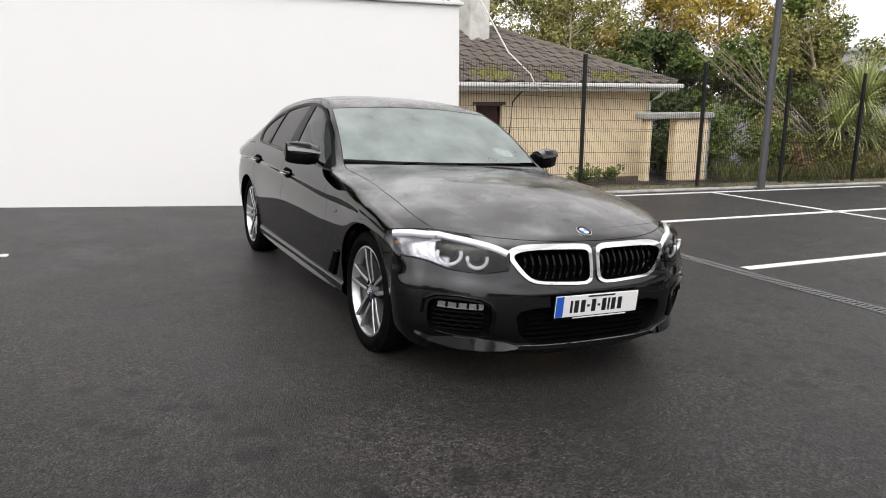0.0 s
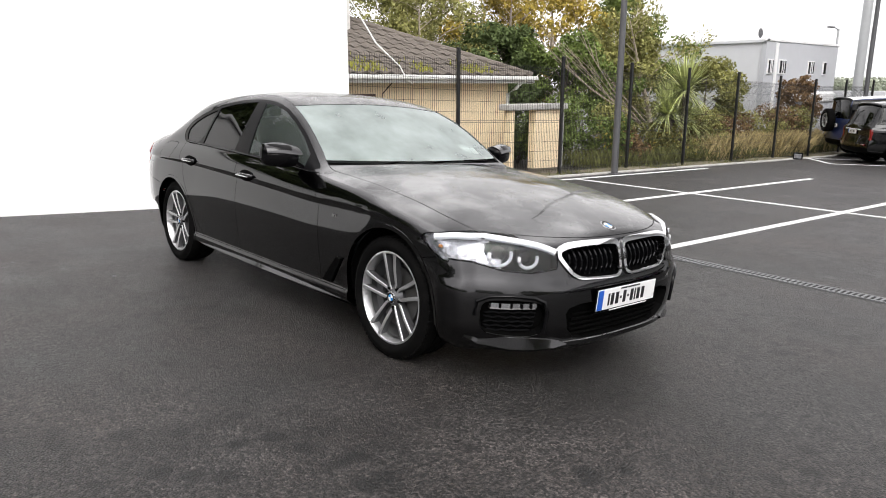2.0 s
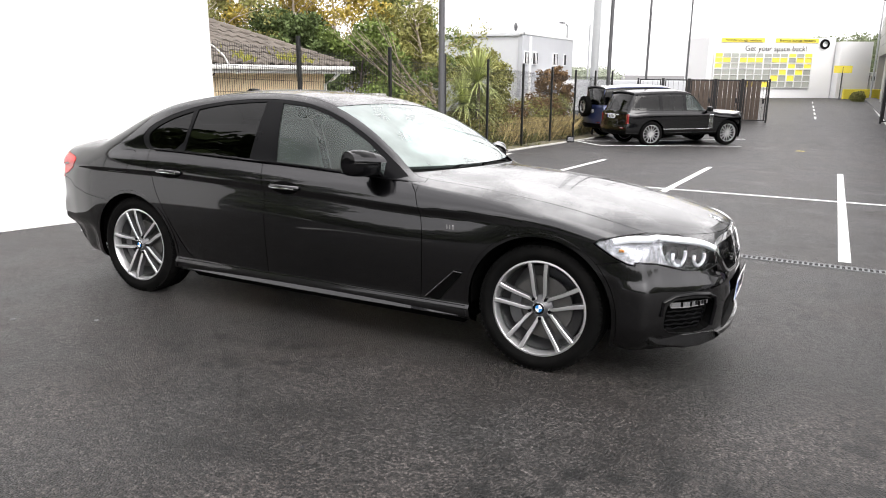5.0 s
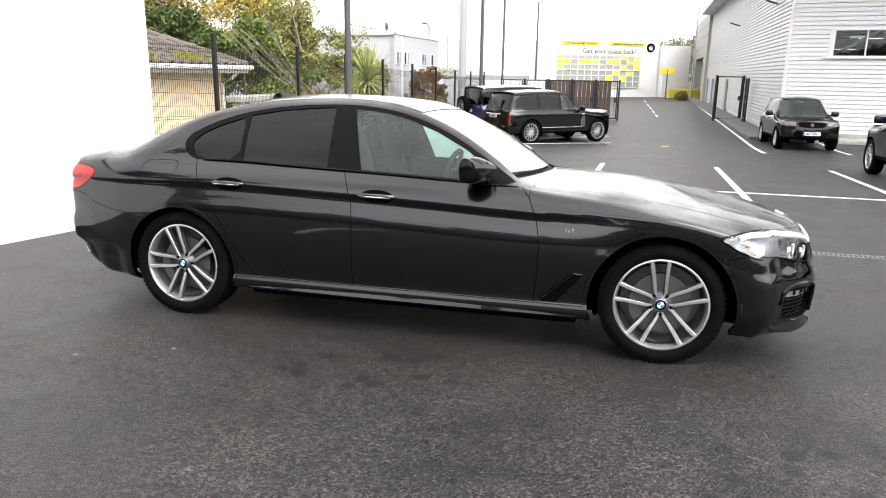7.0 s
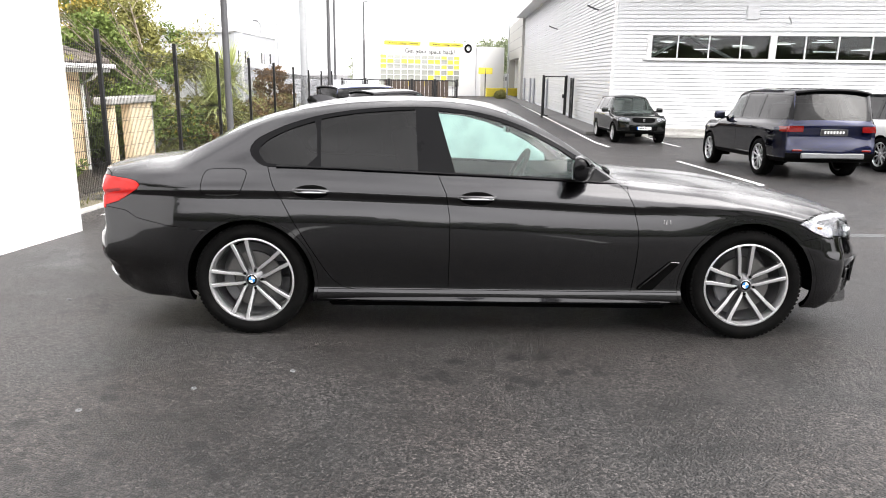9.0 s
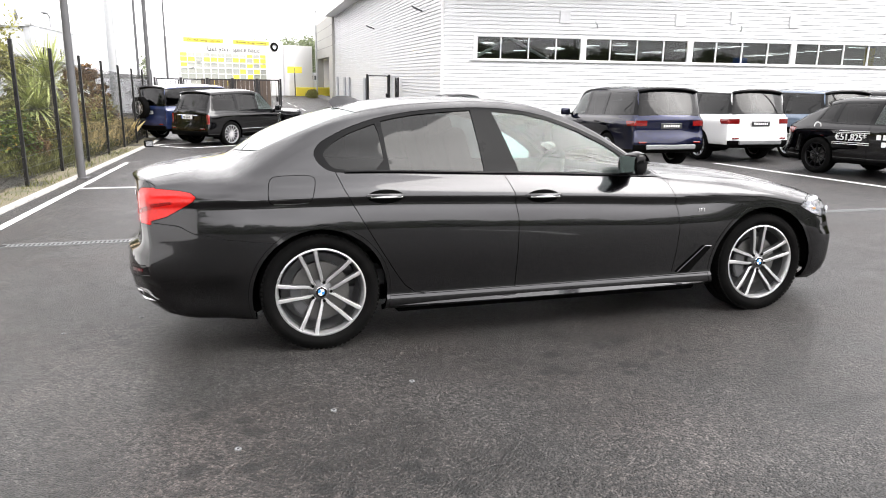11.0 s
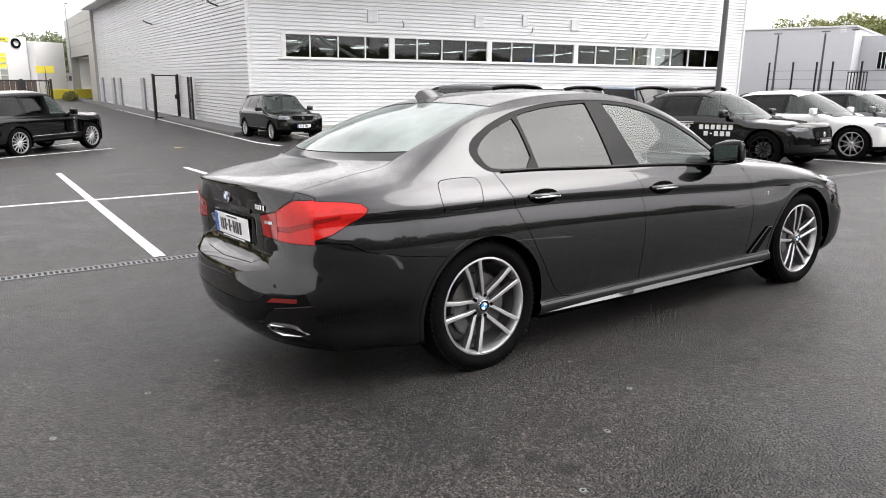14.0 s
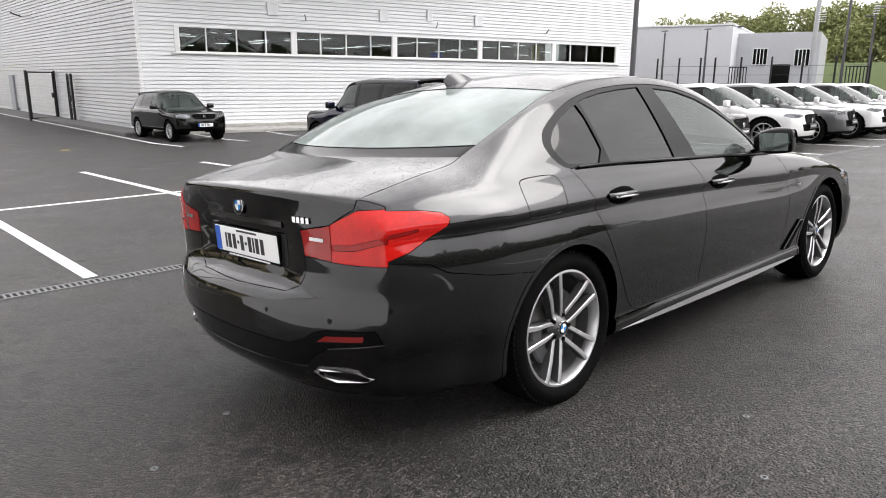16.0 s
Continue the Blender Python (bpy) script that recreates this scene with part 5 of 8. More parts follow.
def words(text, size, m, material, parent, name="lettering"):
    cu = bpy.data.curves.new(name, "FONT")
    cu.body, cu.size, cu.extrude = text, size, .01
    cu.align_x, cu.align_y = "CENTER", "CENTER"
    tmp = bpy.data.objects.new(name, cu)
    scene.collection.objects.link(tmp)
    me = bpy.data.meshes.new_from_object(tmp.evaluated_get(bpy.context.evaluated_depsgraph_get()))
    bpy.data.objects.remove(tmp)
    bpy.data.curves.remove(cu)
    me.materials.clear()
    me.materials.append(material)
    ob = new(name, me)
    ob.parent = parent
    ob.matrix_local = m
    return ob


M_INK = mat("dark_sign_ink", (.03, .03, .03), .5)
words("Get your space back!", .78, Matrix.Translation((.4, -.12, 5.1)) @ pose(0, 0, 0, 90, 0, 0), M_INK, yel)
for _x, _t in ((-3.2, "Personal Storage Solutions"), (2.6, "Business Storage Solutions")):
    part("sign_band", box((_x, -.06, 5.95), (4.6, .06, .42)), M_YEL, yel)
    words(_t, .36, Matrix.Translation((_x, -.12, 5.95)) @ pose(0, 0, 0, 90, 0, 0), M_INK, yel)
part("yellow_shelter", box((YW / 2 + 3.4, -2.6, .5), (7, .3, 1.1), .05), M_YEL, yel)
_s = thing("yellow_sign", "yellow sign board on a post by the far road", "sign", Matrix.Translation((80, 2.2, gz(80, 2))))
part("sign_post", cyl((0, 0, 0), (0, 0, 3.2), .06, .06, 8), M_POLE, _s)
part("sign_board", box((0, 0, 2.95), (.1, 1.6, .7), .02), M_YEL, _s)
_t = thing("lorry_trailer", "grey box trailer with plain dark bars parked by the far road", "trailer", Matrix.Translation((88, -1.6, gz(88, 0))))
part("box_body", box((0, 0, 1.7), (2.5, 3.6, 2.0), .05), M_PALE_CLAD, _t)
for _k in range(6):
    part("plain_bar", box((-1.27, 1.4 - _k * .5, 2.1), (.03, .34, .5)), M_POLE, _t)
part("chassis", box((0, 0, .5), (2.2, 3.4, .4)), M_DARK, _t)
for _k, (_x, _y) in enumerate(((75.2, .5), (88.2, .55))):
    make_shrub(_x, _y, 1.3, .85, M_LEAF_OLIVE, "clipped yellow-green hedge block by the far pavement", 80 + _k, 2.4, .08)
_c = thing("blue_container", "blue steel container stacked beyond the far road", "container", Matrix.Translation((112, -1.5, -.85)))
part("container_body", box((0, 0, 1.3), (2.4, 6.0, 2.6), .03), mat("blue_container_steel", (.06, .16, .42), .5, vary=.1), _c)
for _k in range(14):
    part("container_rib", box((-1.22, -2.8 + _k * .43, 1.3), (.06, .16, 2.4)), mat("blue_rib", (.05, .13, .36), .5) if _k == 0 else bpy.data.materials["blue_rib"], _c)

far = thing("far_unit", "pale grey flat-roofed unit with small windows beyond the cars", "building", Matrix.Translation((26.2, -45, -.7)) @ pose(0, 0, 0, 0, 0, 18))
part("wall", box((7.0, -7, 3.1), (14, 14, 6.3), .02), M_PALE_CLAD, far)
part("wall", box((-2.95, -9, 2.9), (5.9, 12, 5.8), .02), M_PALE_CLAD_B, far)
part("roof_trim", box((7.0, -7, 6.3), (14.2, 14.2, .12), .01), M_TRIM, far)
for _x, _z in ((-1.75, 4.0), (-4.75, 3.9)):
    far_window(far, Matrix.Translation((_x, -2.95, _z)) @ pose(0, 0, 0, 0, 0, 180), 1.0, 1.2, 3)
part("doorway", box((-3.35, -2.96, 2.3), (1.3, .1, 2.2)), M_GLOSS, far)

# wooded hills
def wood(name, x0, y0, x1, y1, n, h0, h1, material, label, seed, size=.32, depth=14, thick=210):
    rnd = np.random.RandomState(seed)
    d = Vector((x1 - x0, y1 - y0)).normalized()
    nrm = Vector((-d.y, d.x))
    spots = []
    for i in range(n):
        f = (i + rnd.uniform(0, 1)) / n
        b = rnd.uniform(0, depth)
        x, y = x0 + (x1 - x0) * f + nrm.x * b, y0 + (y1 - y0) * f + nrm.y * b
        h = (h0 + (h1 - h0) * f) * rnd.uniform(.75, 1.1)
        for k in range(3):
            spots.append(((x + rnd.normal() * 1.0, y + rnd.normal() * 1.0, h * (.22 + .3 * k)), 2.9 - .5 * k, thick))
    me = leaves(spots, size, seed)
    me.materials.append(material)
    return tagged(new(name, me), label, "wood", kind="stuff")


M_FAR_A = leaf_mat("far_foliage", (.22, .24, .10))
# distance haze is put into the two hazy leaf colours
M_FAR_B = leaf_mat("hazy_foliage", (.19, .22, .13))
M_FAR_D = leaf_mat("dark_green_foliage", (.13, .145, .065))
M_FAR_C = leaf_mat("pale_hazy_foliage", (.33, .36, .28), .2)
wood("far_wood", 30, -78, -6, -62, 110, 10, 13, M_FAR_A, "wooded bank of green and yellowing trees", 61, .2, 14, 420)
wood("far_wood", 60, -80, 30, -78, 80, 9.5, 10.5, M_FAR_A, "green trees above the far grey unit", 62, .2, 14, 420)
wood("far_wood", 14, -57, -14, -46, 60, 9, 11, M_FAR_D, "dense dark green wood above the grass bank", 67, .17, 9, 420)
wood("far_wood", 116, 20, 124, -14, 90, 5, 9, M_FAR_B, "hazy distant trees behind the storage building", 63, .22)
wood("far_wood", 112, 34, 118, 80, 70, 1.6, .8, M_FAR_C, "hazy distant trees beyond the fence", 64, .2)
wood("far_wood", -26, 22, -28, -34, 46, 4.6, 4.0, M_LEAF_DARK, "dark line of trees across the car park", 65, .4, 6)
wood("far_wood", -8, 45, -13, 16, 46, 18, 14, M_LEAF_DARK, "dark stand of trees beside the white building", 66, .4, 6)
_bm = bmesh.new()
grid_faces(_bm, [[(x, y, (-1.0 if j == 0 else 3.2 if j == 1 else 3.4)) for x in (-8, 6, 20, 34)] for j, y in enumerate((-54, -66, -90))])
bmesh.ops.recalc_face_normals(_bm, faces=_bm.faces)
_o = part("grass_bank", _bm, mat("green_bank", (.07, .095, .03), .9, vary=.2, scale=.4, fine=6))
tagged(_o, "green grass bank below the wood", "bank", kind="structure")
# ---- the grey saloon ----
def spl(keys):
    """A smooth monotone curve through (x, y) keys."""
    k = sorted(keys)
    xs = np.array([a for a, _ in k], float)
    ys = np.array([b for _, b in k], float)
    h, d = np.diff(xs), np.diff(ys) / np.diff(xs)
    m = np.zeros(len(xs))
    m[0], m[-1] = d[0], d[-1]
    for i in range(1, len(xs) - 1):
        if d[i - 1] * d[i] > 0:
            w1, w2 = 2 * h[i] + h[i - 1], h[i] + 2 * h[i - 1]
            m[i] = (w1 + w2) / (w1 / d[i - 1] + w2 / d[i])

    def f(x):
        x = min(max(x, xs[0]), xs[-1])
        i = int(min(max(np.searchsorted(xs, x) - 1, 0), len(h) - 1))
        t = (x - xs[i]) / h[i]
        return float((1 + 2 * t) * (1 - t) ** 2 * ys[i] + t * (1 - t) ** 2 * h[i] * m[i] + t * t * (3 - 2 * t) * ys[i + 1] + t * t * (t - 1) * h[i] * m[i + 1])
    return f


def inside(poly, x, y):
    hit = False
    for i in range(len(poly)):
        (x1, y1), (x2, y2) = poly[i - 1], poly[i]
        if (y1 > y) != (y2 > y) and x < (x2 - x1) * (y - y1) / (y2 - y1) + x1:
            hit = not hit
    return hit


def circle(cx, cz, r, n=40, a0=0.0, a1=360.0):
    return [(cx + r * math.cos(radians(a0 + (a1 - a0) * i / n)), cz + r * math.sin(radians(a0 + (a1 - a0) * i / n))) for i in range(n)]


def rounded(poly, times=2):
    """A polygon with its corners cut round."""
    for _ in range(times):
        out = []
        for i in range(len(poly)):
            (ax, ay), (bx, by) = poly[i], poly[(i + 1) % len(poly)]
            out += [(ax * .78 + bx * .22, ay * .78 + by * .22), (ax * .22 + bx * .78, ay * .22 + by * .78)]
        poly = out
    return poly


RING, STRIP, DECK = 0, 1, 2
FRONT, SIDE, REAR = 0, 1, 2


class Shell:
    """Half of a car's skin (y > 0): a ring of flanks below the shoulder and a deck above it, cut along drawn lines into panels."""

    def __init__(self, c):
        self.c = c
        bm = self.bm = bmesh.new()
        self.region = bm.faces.layers.int.new("region")
        self.zone = bm.faces.layers.int.new("zone")
        self.row = bm.faces.layers.float.new("row")
        self.nrm = bm.verts.layers.float_vector.new("nrm")
        zc, xr, xb = spl(c["zc"]), spl(c["xr"]), spl(c["xb"])
        yr, zr, yb, zb = spl(c["yr"]), spl(c["zr"]), spl(c["yb"]), spl(c["zb"])
        crown, plan = spl(c["crown"]), spl(c.get("plan", [(-9, 2.0), (9, 2.0)]))
        stations = []
        marks = sorted(c["marks"], reverse=True)
        for a, b in zip(marks, marks[1:]):
            k = max(1, round((a - b) / c["step"]))
            stations += [a + (b - a) * i / k for i in range(k)]
        stations.append(marks[-1])
        n1, n2 = c["n1"], c["n2"]
        rows, bows = [], c.get("bow", 0.012)
        for s in stations:
            B = Vector((xb(s), yb(xb(s)), zb(xb(s))))
            R = Vector((xr(s), yr(xr(s)), zr(xr(s))))
            p = crown(s)
            out = (R - B).cross(Vector((1, 0, 0))).normalized()
            if out.y < 0:
                out = -out
            line = []
            for i in range(n1 + 1):
                t = i / n1
                line.append(B.lerp(R, t) + out * bows * 4 * t * (1 - t) * min(1, (R - B).length / 0.3))
            for i in range(1, n2 + 1):
                f = 1 - i / n2
                y = R.y * f
                line.append(Vector((s + (R.x - s) * f ** plan(s), y, R.z + (zc(s) - R.z) * (1 - f ** p))))
            rows.append(line)
        vs = [[bm.verts.new(p) for p in line] for line in rows]
        for i in range(len(vs) - 1):
            for j in range(n1 + n2):
                f = bm.faces.new((vs[i][j], vs[i][j + 1], vs[i + 1][j + 1], vs[i + 1][j]))
                f[self.region] = STRIP if j < n1 else DECK
                f[self.zone] = SIDE
                f[self.row] = (stations[i] + stations[i + 1]) / 2
        # the ring hangs from the deck's outline
        top = [(v, FRONT) for v in reversed(vs[0])] + [(vs[i][0], SIDE) for i in range(1, len(vs))] + [(v, REAR) for v in vs[-1][1:]]
        pts = [Vector((v.co.x, v.co.y)) for v, _ in top]
        k = len(pts)
        norms = []
        for i in range(k):
            tot = Vector((0, 0))
            for w in range(-5, 6):
                a, b = max(0, min(k - 2, i + w)), 0
                d = pts[a + 1] - pts[a]
                if i + w < 0 or i + w > k - 2:
                    m = -i - w - 1 if i + w < 0 else 2 * (k - 1) - (i + w) - 1
                    m = max(0, min(k - 2, m))
                    d = pts[m + 1] - pts[m]
                    d = Vector((-d.x, d.y))
                if d.length > 1e-6:
                    tot += Vector((d.y, -d.x)).normalized() * (6 - abs(w))
            nn = tot.normalized()
            norms.append(nn)
        for i in range(k):
            if top[i][0].co.y < 1e-5:
                norms[i] = Vector((1 if i < k / 2 else -1, 0))
        self.ring_levels = c["levels"]
        grid = [[v for v, _ in top]]
        prof = [c["profile"](v.co.copy(), norms[i], top[i][1]) for i, (v, _) in enumerate(top)]
        for lev in range(1, len(c["levels"])):
            line = []
            for i, (v, _) in enumerate(top):
                o, z = prof[i](c["levels"][lev])
                p = Vector((v.co.x + norms[i].x * o, v.co.y + norms[i].y * o, z))
                if v.co.y < 1e-5:
                    p.y = 0
                line.append(bm.verts.new(p))
            grid.append(line)
        for a, b in zip(grid, grid[1:]):
            for i in range(k - 1):
                f = bm.faces.new((a[i], b[i], b[i + 1], a[i + 1]))
                f[self.region] = RING
                f[self.zone] = FRONT if i < n1 + n2 else (REAR if i >= k - 1 - (n1 + n2) else SIDE)
                f[self.row] = (a[i].co.x + a[i + 1].co.x) / 2
        bmesh.ops.recalc_face_normals(bm, faces=bm.faces)
        if sum(f.normal.y * f.calc_area() for f in bm.faces) < 0:
            bmesh.ops.reverse_faces(bm, faces=bm.faces)
        bm.normal_update()
        for v in bm.verts:
            n = v.normal.copy()
            if v.co.y < 1e-5:
                n.y = 0
                n.normalize()
            v[self.nrm] = n

        self.spots = [(v.co.copy(), Vector(v[self.nrm])) for v in bm.verts]

    def on(self, axis, a, b, want=1):
        """The skin's point and normal where its other two coordinates are a and b, on the side that faces along want."""
        ia, ib = [i for i in (0, 1, 2) if i != axis]
        best = []
        for p, n in self.spots:
            if n[axis] * want > 0.15 and abs(p[ia] - a) < 0.1 and abs(p[ib] - b) < 0.1:
                best.append(((p[ia] - a) ** 2 + (p[ib] - b) ** 2, p[axis], n))
        best.sort(key=lambda q: q[0])
        best = best[:5] or [(1, 0.0, Vector((1, 0, 0)))]
        tot = sum(1 / (d + 1e-5) for d, _, _ in best)
        out = Vector((0, 0, 0))
        out[ia], out[ib] = a, b
        out[axis] = sum(c / (d + 1e-5) for d, c, _ in best) / tot
        n = sum((n / (d + 1e-5) for d, _, n in best), Vector((0, 0, 0))).normalized()
        return out, n

    def cut(self, poly, axes, keep, closed=True):
        """Cuts the faces that keep() takes along a polygon drawn on the plane of two axes."""
        bm = self.bm
        ia, ib = axes
        for i in range(len(poly) if closed else len(poly) - 1):
            p, q = poly[i], poly[(i + 1) % len(poly)]
            lo = (min(p[0], q[0]) - 0.004, min(p[1], q[1]) - 0.004)
            hi = (max(p[0], q[0]) + 0.004, max(p[1], q[1]) + 0.004)
            d = Vector((q[0] - p[0], q[1] - p[1]))
            if d.length < 1e-6:
                continue
            no, co = Vector((0, 0, 0)), Vector((0, 0, 0))
            no[ia], no[ib] = -d.y, d.x
            co[ia], co[ib] = p
            faces = []
            for f in bm.faces:
                if not keep(f):
                    continue
                ca = [v.co[ia] for v in f.verts]
                cb = [v.co[ib] for v in f.verts]
                if min(ca) < hi[0] and max(ca) > lo[0] and min(cb) < hi[1] and max(cb) > lo[1]:
                    faces.append(f)
            if faces:
                geom = list({v for f in faces for v in f.verts}) + list({e for f in faces for e in f.edges}) + faces
                bmesh.ops.bisect_plane(bm, geom=geom, dist=0.0004, plane_co=co, plane_no=no.normalized())

    def sort(self, rule):
        """Faces by the name of the panel that rule() gives them."""
        self.bm.normal_update()
        out = {}
        for f in self.bm.faces:
            c = f.calc_center_median()
            name = rule(f, c)
            if name:
                out.setdefault(name, []).append(f)
        return out

    def panel(self, name, faces, material, parent, side=0, gap=0.002, sink=0.0, rim=0.012, label="", m=None):
        """Links faces as one panel: side 1 left, -1 right, 0 both halves in one; shrunk by gap, sunk, with a turned-in rim."""
        inset = set(faces)
        vs = list({v for f in faces for v in f.verts})
        push = {v: Vector((0, 0, 0)) for v in vs}
        border = []
        for f in faces:
            for lp in f.loops:
                e = lp.edge
                if sum(1 for g in e.link_faces if g in inset) == 1:
                    a, b = lp.vert, lp.link_loop_next.vert
                    if side == 0 and a.co.y < 1e-4 and b.co.y < 1e-4:
                        continue
                    border.append((a, b))
                    t = f.normal.cross(b.co - a.co)
                    if t.length > 1e-9:
                        t.normalize()
                        push[a] += t
                        push[b] += t
        pos, nor, index = [], [], {}
        for v in vs:
            n = Vector(v[self.nrm]).normalized()
            p = v.co.copy()
            if push[v].length > 1e-6:
                p += push[v].normalized() * gap
                if side == 0 and v.co.y < 1e-4:
                    p.y = 0
            index[v] = len(pos)
            pos.append(p - n * sink)
            nor.append(n)
        polys = [[index[lp.vert] for lp in f.loops] for f in faces]
        normals = [[nor[i] for i in poly] for poly in polys]
        if rim:
            down = {}
            for a, b in border:
                for v in (a, b):
                    if v not in down:
                        down[v] = len(pos)
                        pos.append(pos[index[v]] - nor[index[v]] * rim)
                        nor.append(None)
                q = [index[b], index[a], down[a], down[b]]
                fn = (pos[q[1]] - pos[q[0]]).cross(pos[q[2]] - pos[q[1]])
                fn = fn.normalized() if fn.length > 1e-12 else Vector((0, 0, 1))
                polys.append(q)
                normals.append([fn] * 4)
        V, F, N = [], [], []
        for s in ((1, -1) if side == 0 else (side,)):
            base = len(V)
            V += [(p.x, p.y * s, p.z) for p in pos]
            for poly, ns in zip(polys, normals):
                order = range(len(poly)) if s > 0 else range(len(poly) - 1, -1, -1)
                F.append([base + poly[i] for i in order])
                N += [(ns[i].x, ns[i].y * s, ns[i].z) for i in order]
        me = bpy.data.meshes.new(name)
        me.from_pydata(V, [], F)
        me.materials.append(material)
        me.shade_smooth()
        me.normals_split_custom_set(N)
        ob = new(name, me)
        ob.parent = parent
        if label:
            ob["label"] = label
        if m is not None:
            ob.matrix_local = m
        return ob


# profile of the flanks
_crease = spl([(-4.1, 0.86), (-2.7, 0.86), (-2.0, 0.842), (-1.3, 0.815), (-0.7, 0.792), (-0.2, 0.795), (0.5, 0.80)])
_amp = spl([(-4.1, 0.3), (-3.6, 0.8), (-2.9, 1.0), (-1.0, 1.0), (-0.5, 0.8), (-0.12, 0.0), (0.5, 0.0)])
_wide = spl([(0.44, 0.890), (0.40, 0.900), (0.2, 0.928), (0.0, 0.935), (-0.5, 0.934), (-1.5, 0.935), (-2.5, 0.938), (-3.0, 0.946), (-3.35, 0.940), (-3.6, 0.897), (-3.82, 0.822)])
_front = spl([(0.735, 0.0), (0.70, 0.014), (0.62, 0.035), (0.54, 0.054), (0.50, 0.074), (0.40, 0.082), (0.30, 0.076), (0.24, 0.070), (0.20, 0.06), (0.16, 0.01)])
_corner_f = spl([(0.76, 0.0), (0.735, 0.0), (0.715, 0.036), (0.69, 0.066), (0.64, 0.074), (0.56, 0.084), (0.45, 0.096), (0.32, 0.094), (0.25, 0.070), (0.20, 0.050), (0.16, 0.03)])
_corner_r = spl([(1.02, 0.0), (0.96, 0.004), (0.93, 0.014), (0.88, 0.020), (0.78, 0.020), (0.70, 0.016), (0.60, 0.012), (0.50, 0.008), (0.44, 0.0), (0.40, -0.030), (0.34, -0.045), (0.26, -0.05)])
_rear = spl([(0.98, 0.0), (0.965, 0.002), (0.90, 0.008), (0.78, 0.012), (0.68, 0.010), (0.64, 0.012), (0.615, 0.020), (0.595, 0.042), (0.55, 0.052), (0.44, 0.058), (0.38, 0.048), (0.32, 0.035), (0.26, -0.005), (0.22, -0.06)])
_dish = spl([(0.99, 0.0), (0.965, -0.012), (0.92, -0.040), (0.86, -0.056), (0.78, -0.072), (0.69, -0.070), (0.64, -0.064), (0.615, -0.046), (0.60, -0.010), (0.585, 0.0), (0.2, 0.0)])


def saloon_profile(T, n, zone):
    A = _amp(T.x)
    cr = min(_crease(T.x), T.z - 0.03)
    w = _wide(T.x) - T.y if zone == SIDE else (0.045 if zone == FRONT else 0.06)
    zbot = 0.195
    sill = 1.0 if zone == SIDE and -2.75 < T.x < -0.25 else 0.0
    keys = [(T.z, 0.0), (T.z - (T.z - cr) * 0.5, w * 0.62), (cr, w - 0.004), (cr - 0.010, w - 0.007 - 0.010 * A), (cr - 0.026, w - 0.007 - 0.017 * A), (cr - 0.06, w - 0.004 - 0.012 * A), (cr - 0.11, w - 0.001 - 0.004 * A),
            (cr - 0.18, w + 0.002), (0.54, w - 0.004), (0.42, w - 0.020), (0.33, w - 0.034), (0.29, w - 0.039), (0.275, w - 0.041 + 0.014 * sill), (0.235, w - 0.052 + 0.024 * sill), (0.215, w - 0.065 + 0.015 * sill), (zbot, w - 0.094)]
    under = min(1.0, max(0.0, (-3.38 - T.x) / 0.12)) * 0.045
    keys = [(z, d - (0.0 if z > 0.43 else under * min(1.0, (0.43 - z) / 0.05 + 0.25))) for z, d in keys] + [(0.445, w - 0.016)]
    side = spl(sorted(keys))
    fr, re = n.x * n.x if n.x > 0 else 0.0, n.x * n.x if n.x < 0 else 0.0

    def at(v):
        zb = zbot + 0.02 * re - 0.035 * fr
        z = T.z + (zb - T.z) * v
        o = side(z) * n.y * n.y
        if fr:
            o += fr * _front(z + (0.735 - T.z) * (1 - v))
        if re:
            zr = z + (0.98 - T.z) * (1 - v)
            o += re * (_rear(zr) + _dish(zr) * (1 - min(1.0, max(0.0, (T.y - 0.28) / 0.38))))
        diag = 4 * n.x * n.x * n.y * n.y
        o += diag * (_corner_f(z + (0.735 - T.z) * (1 - v)) if n.x > 0 else _corner_r(z + (0.98 - T.z) * (1 - v)))
        return o, z
    return at


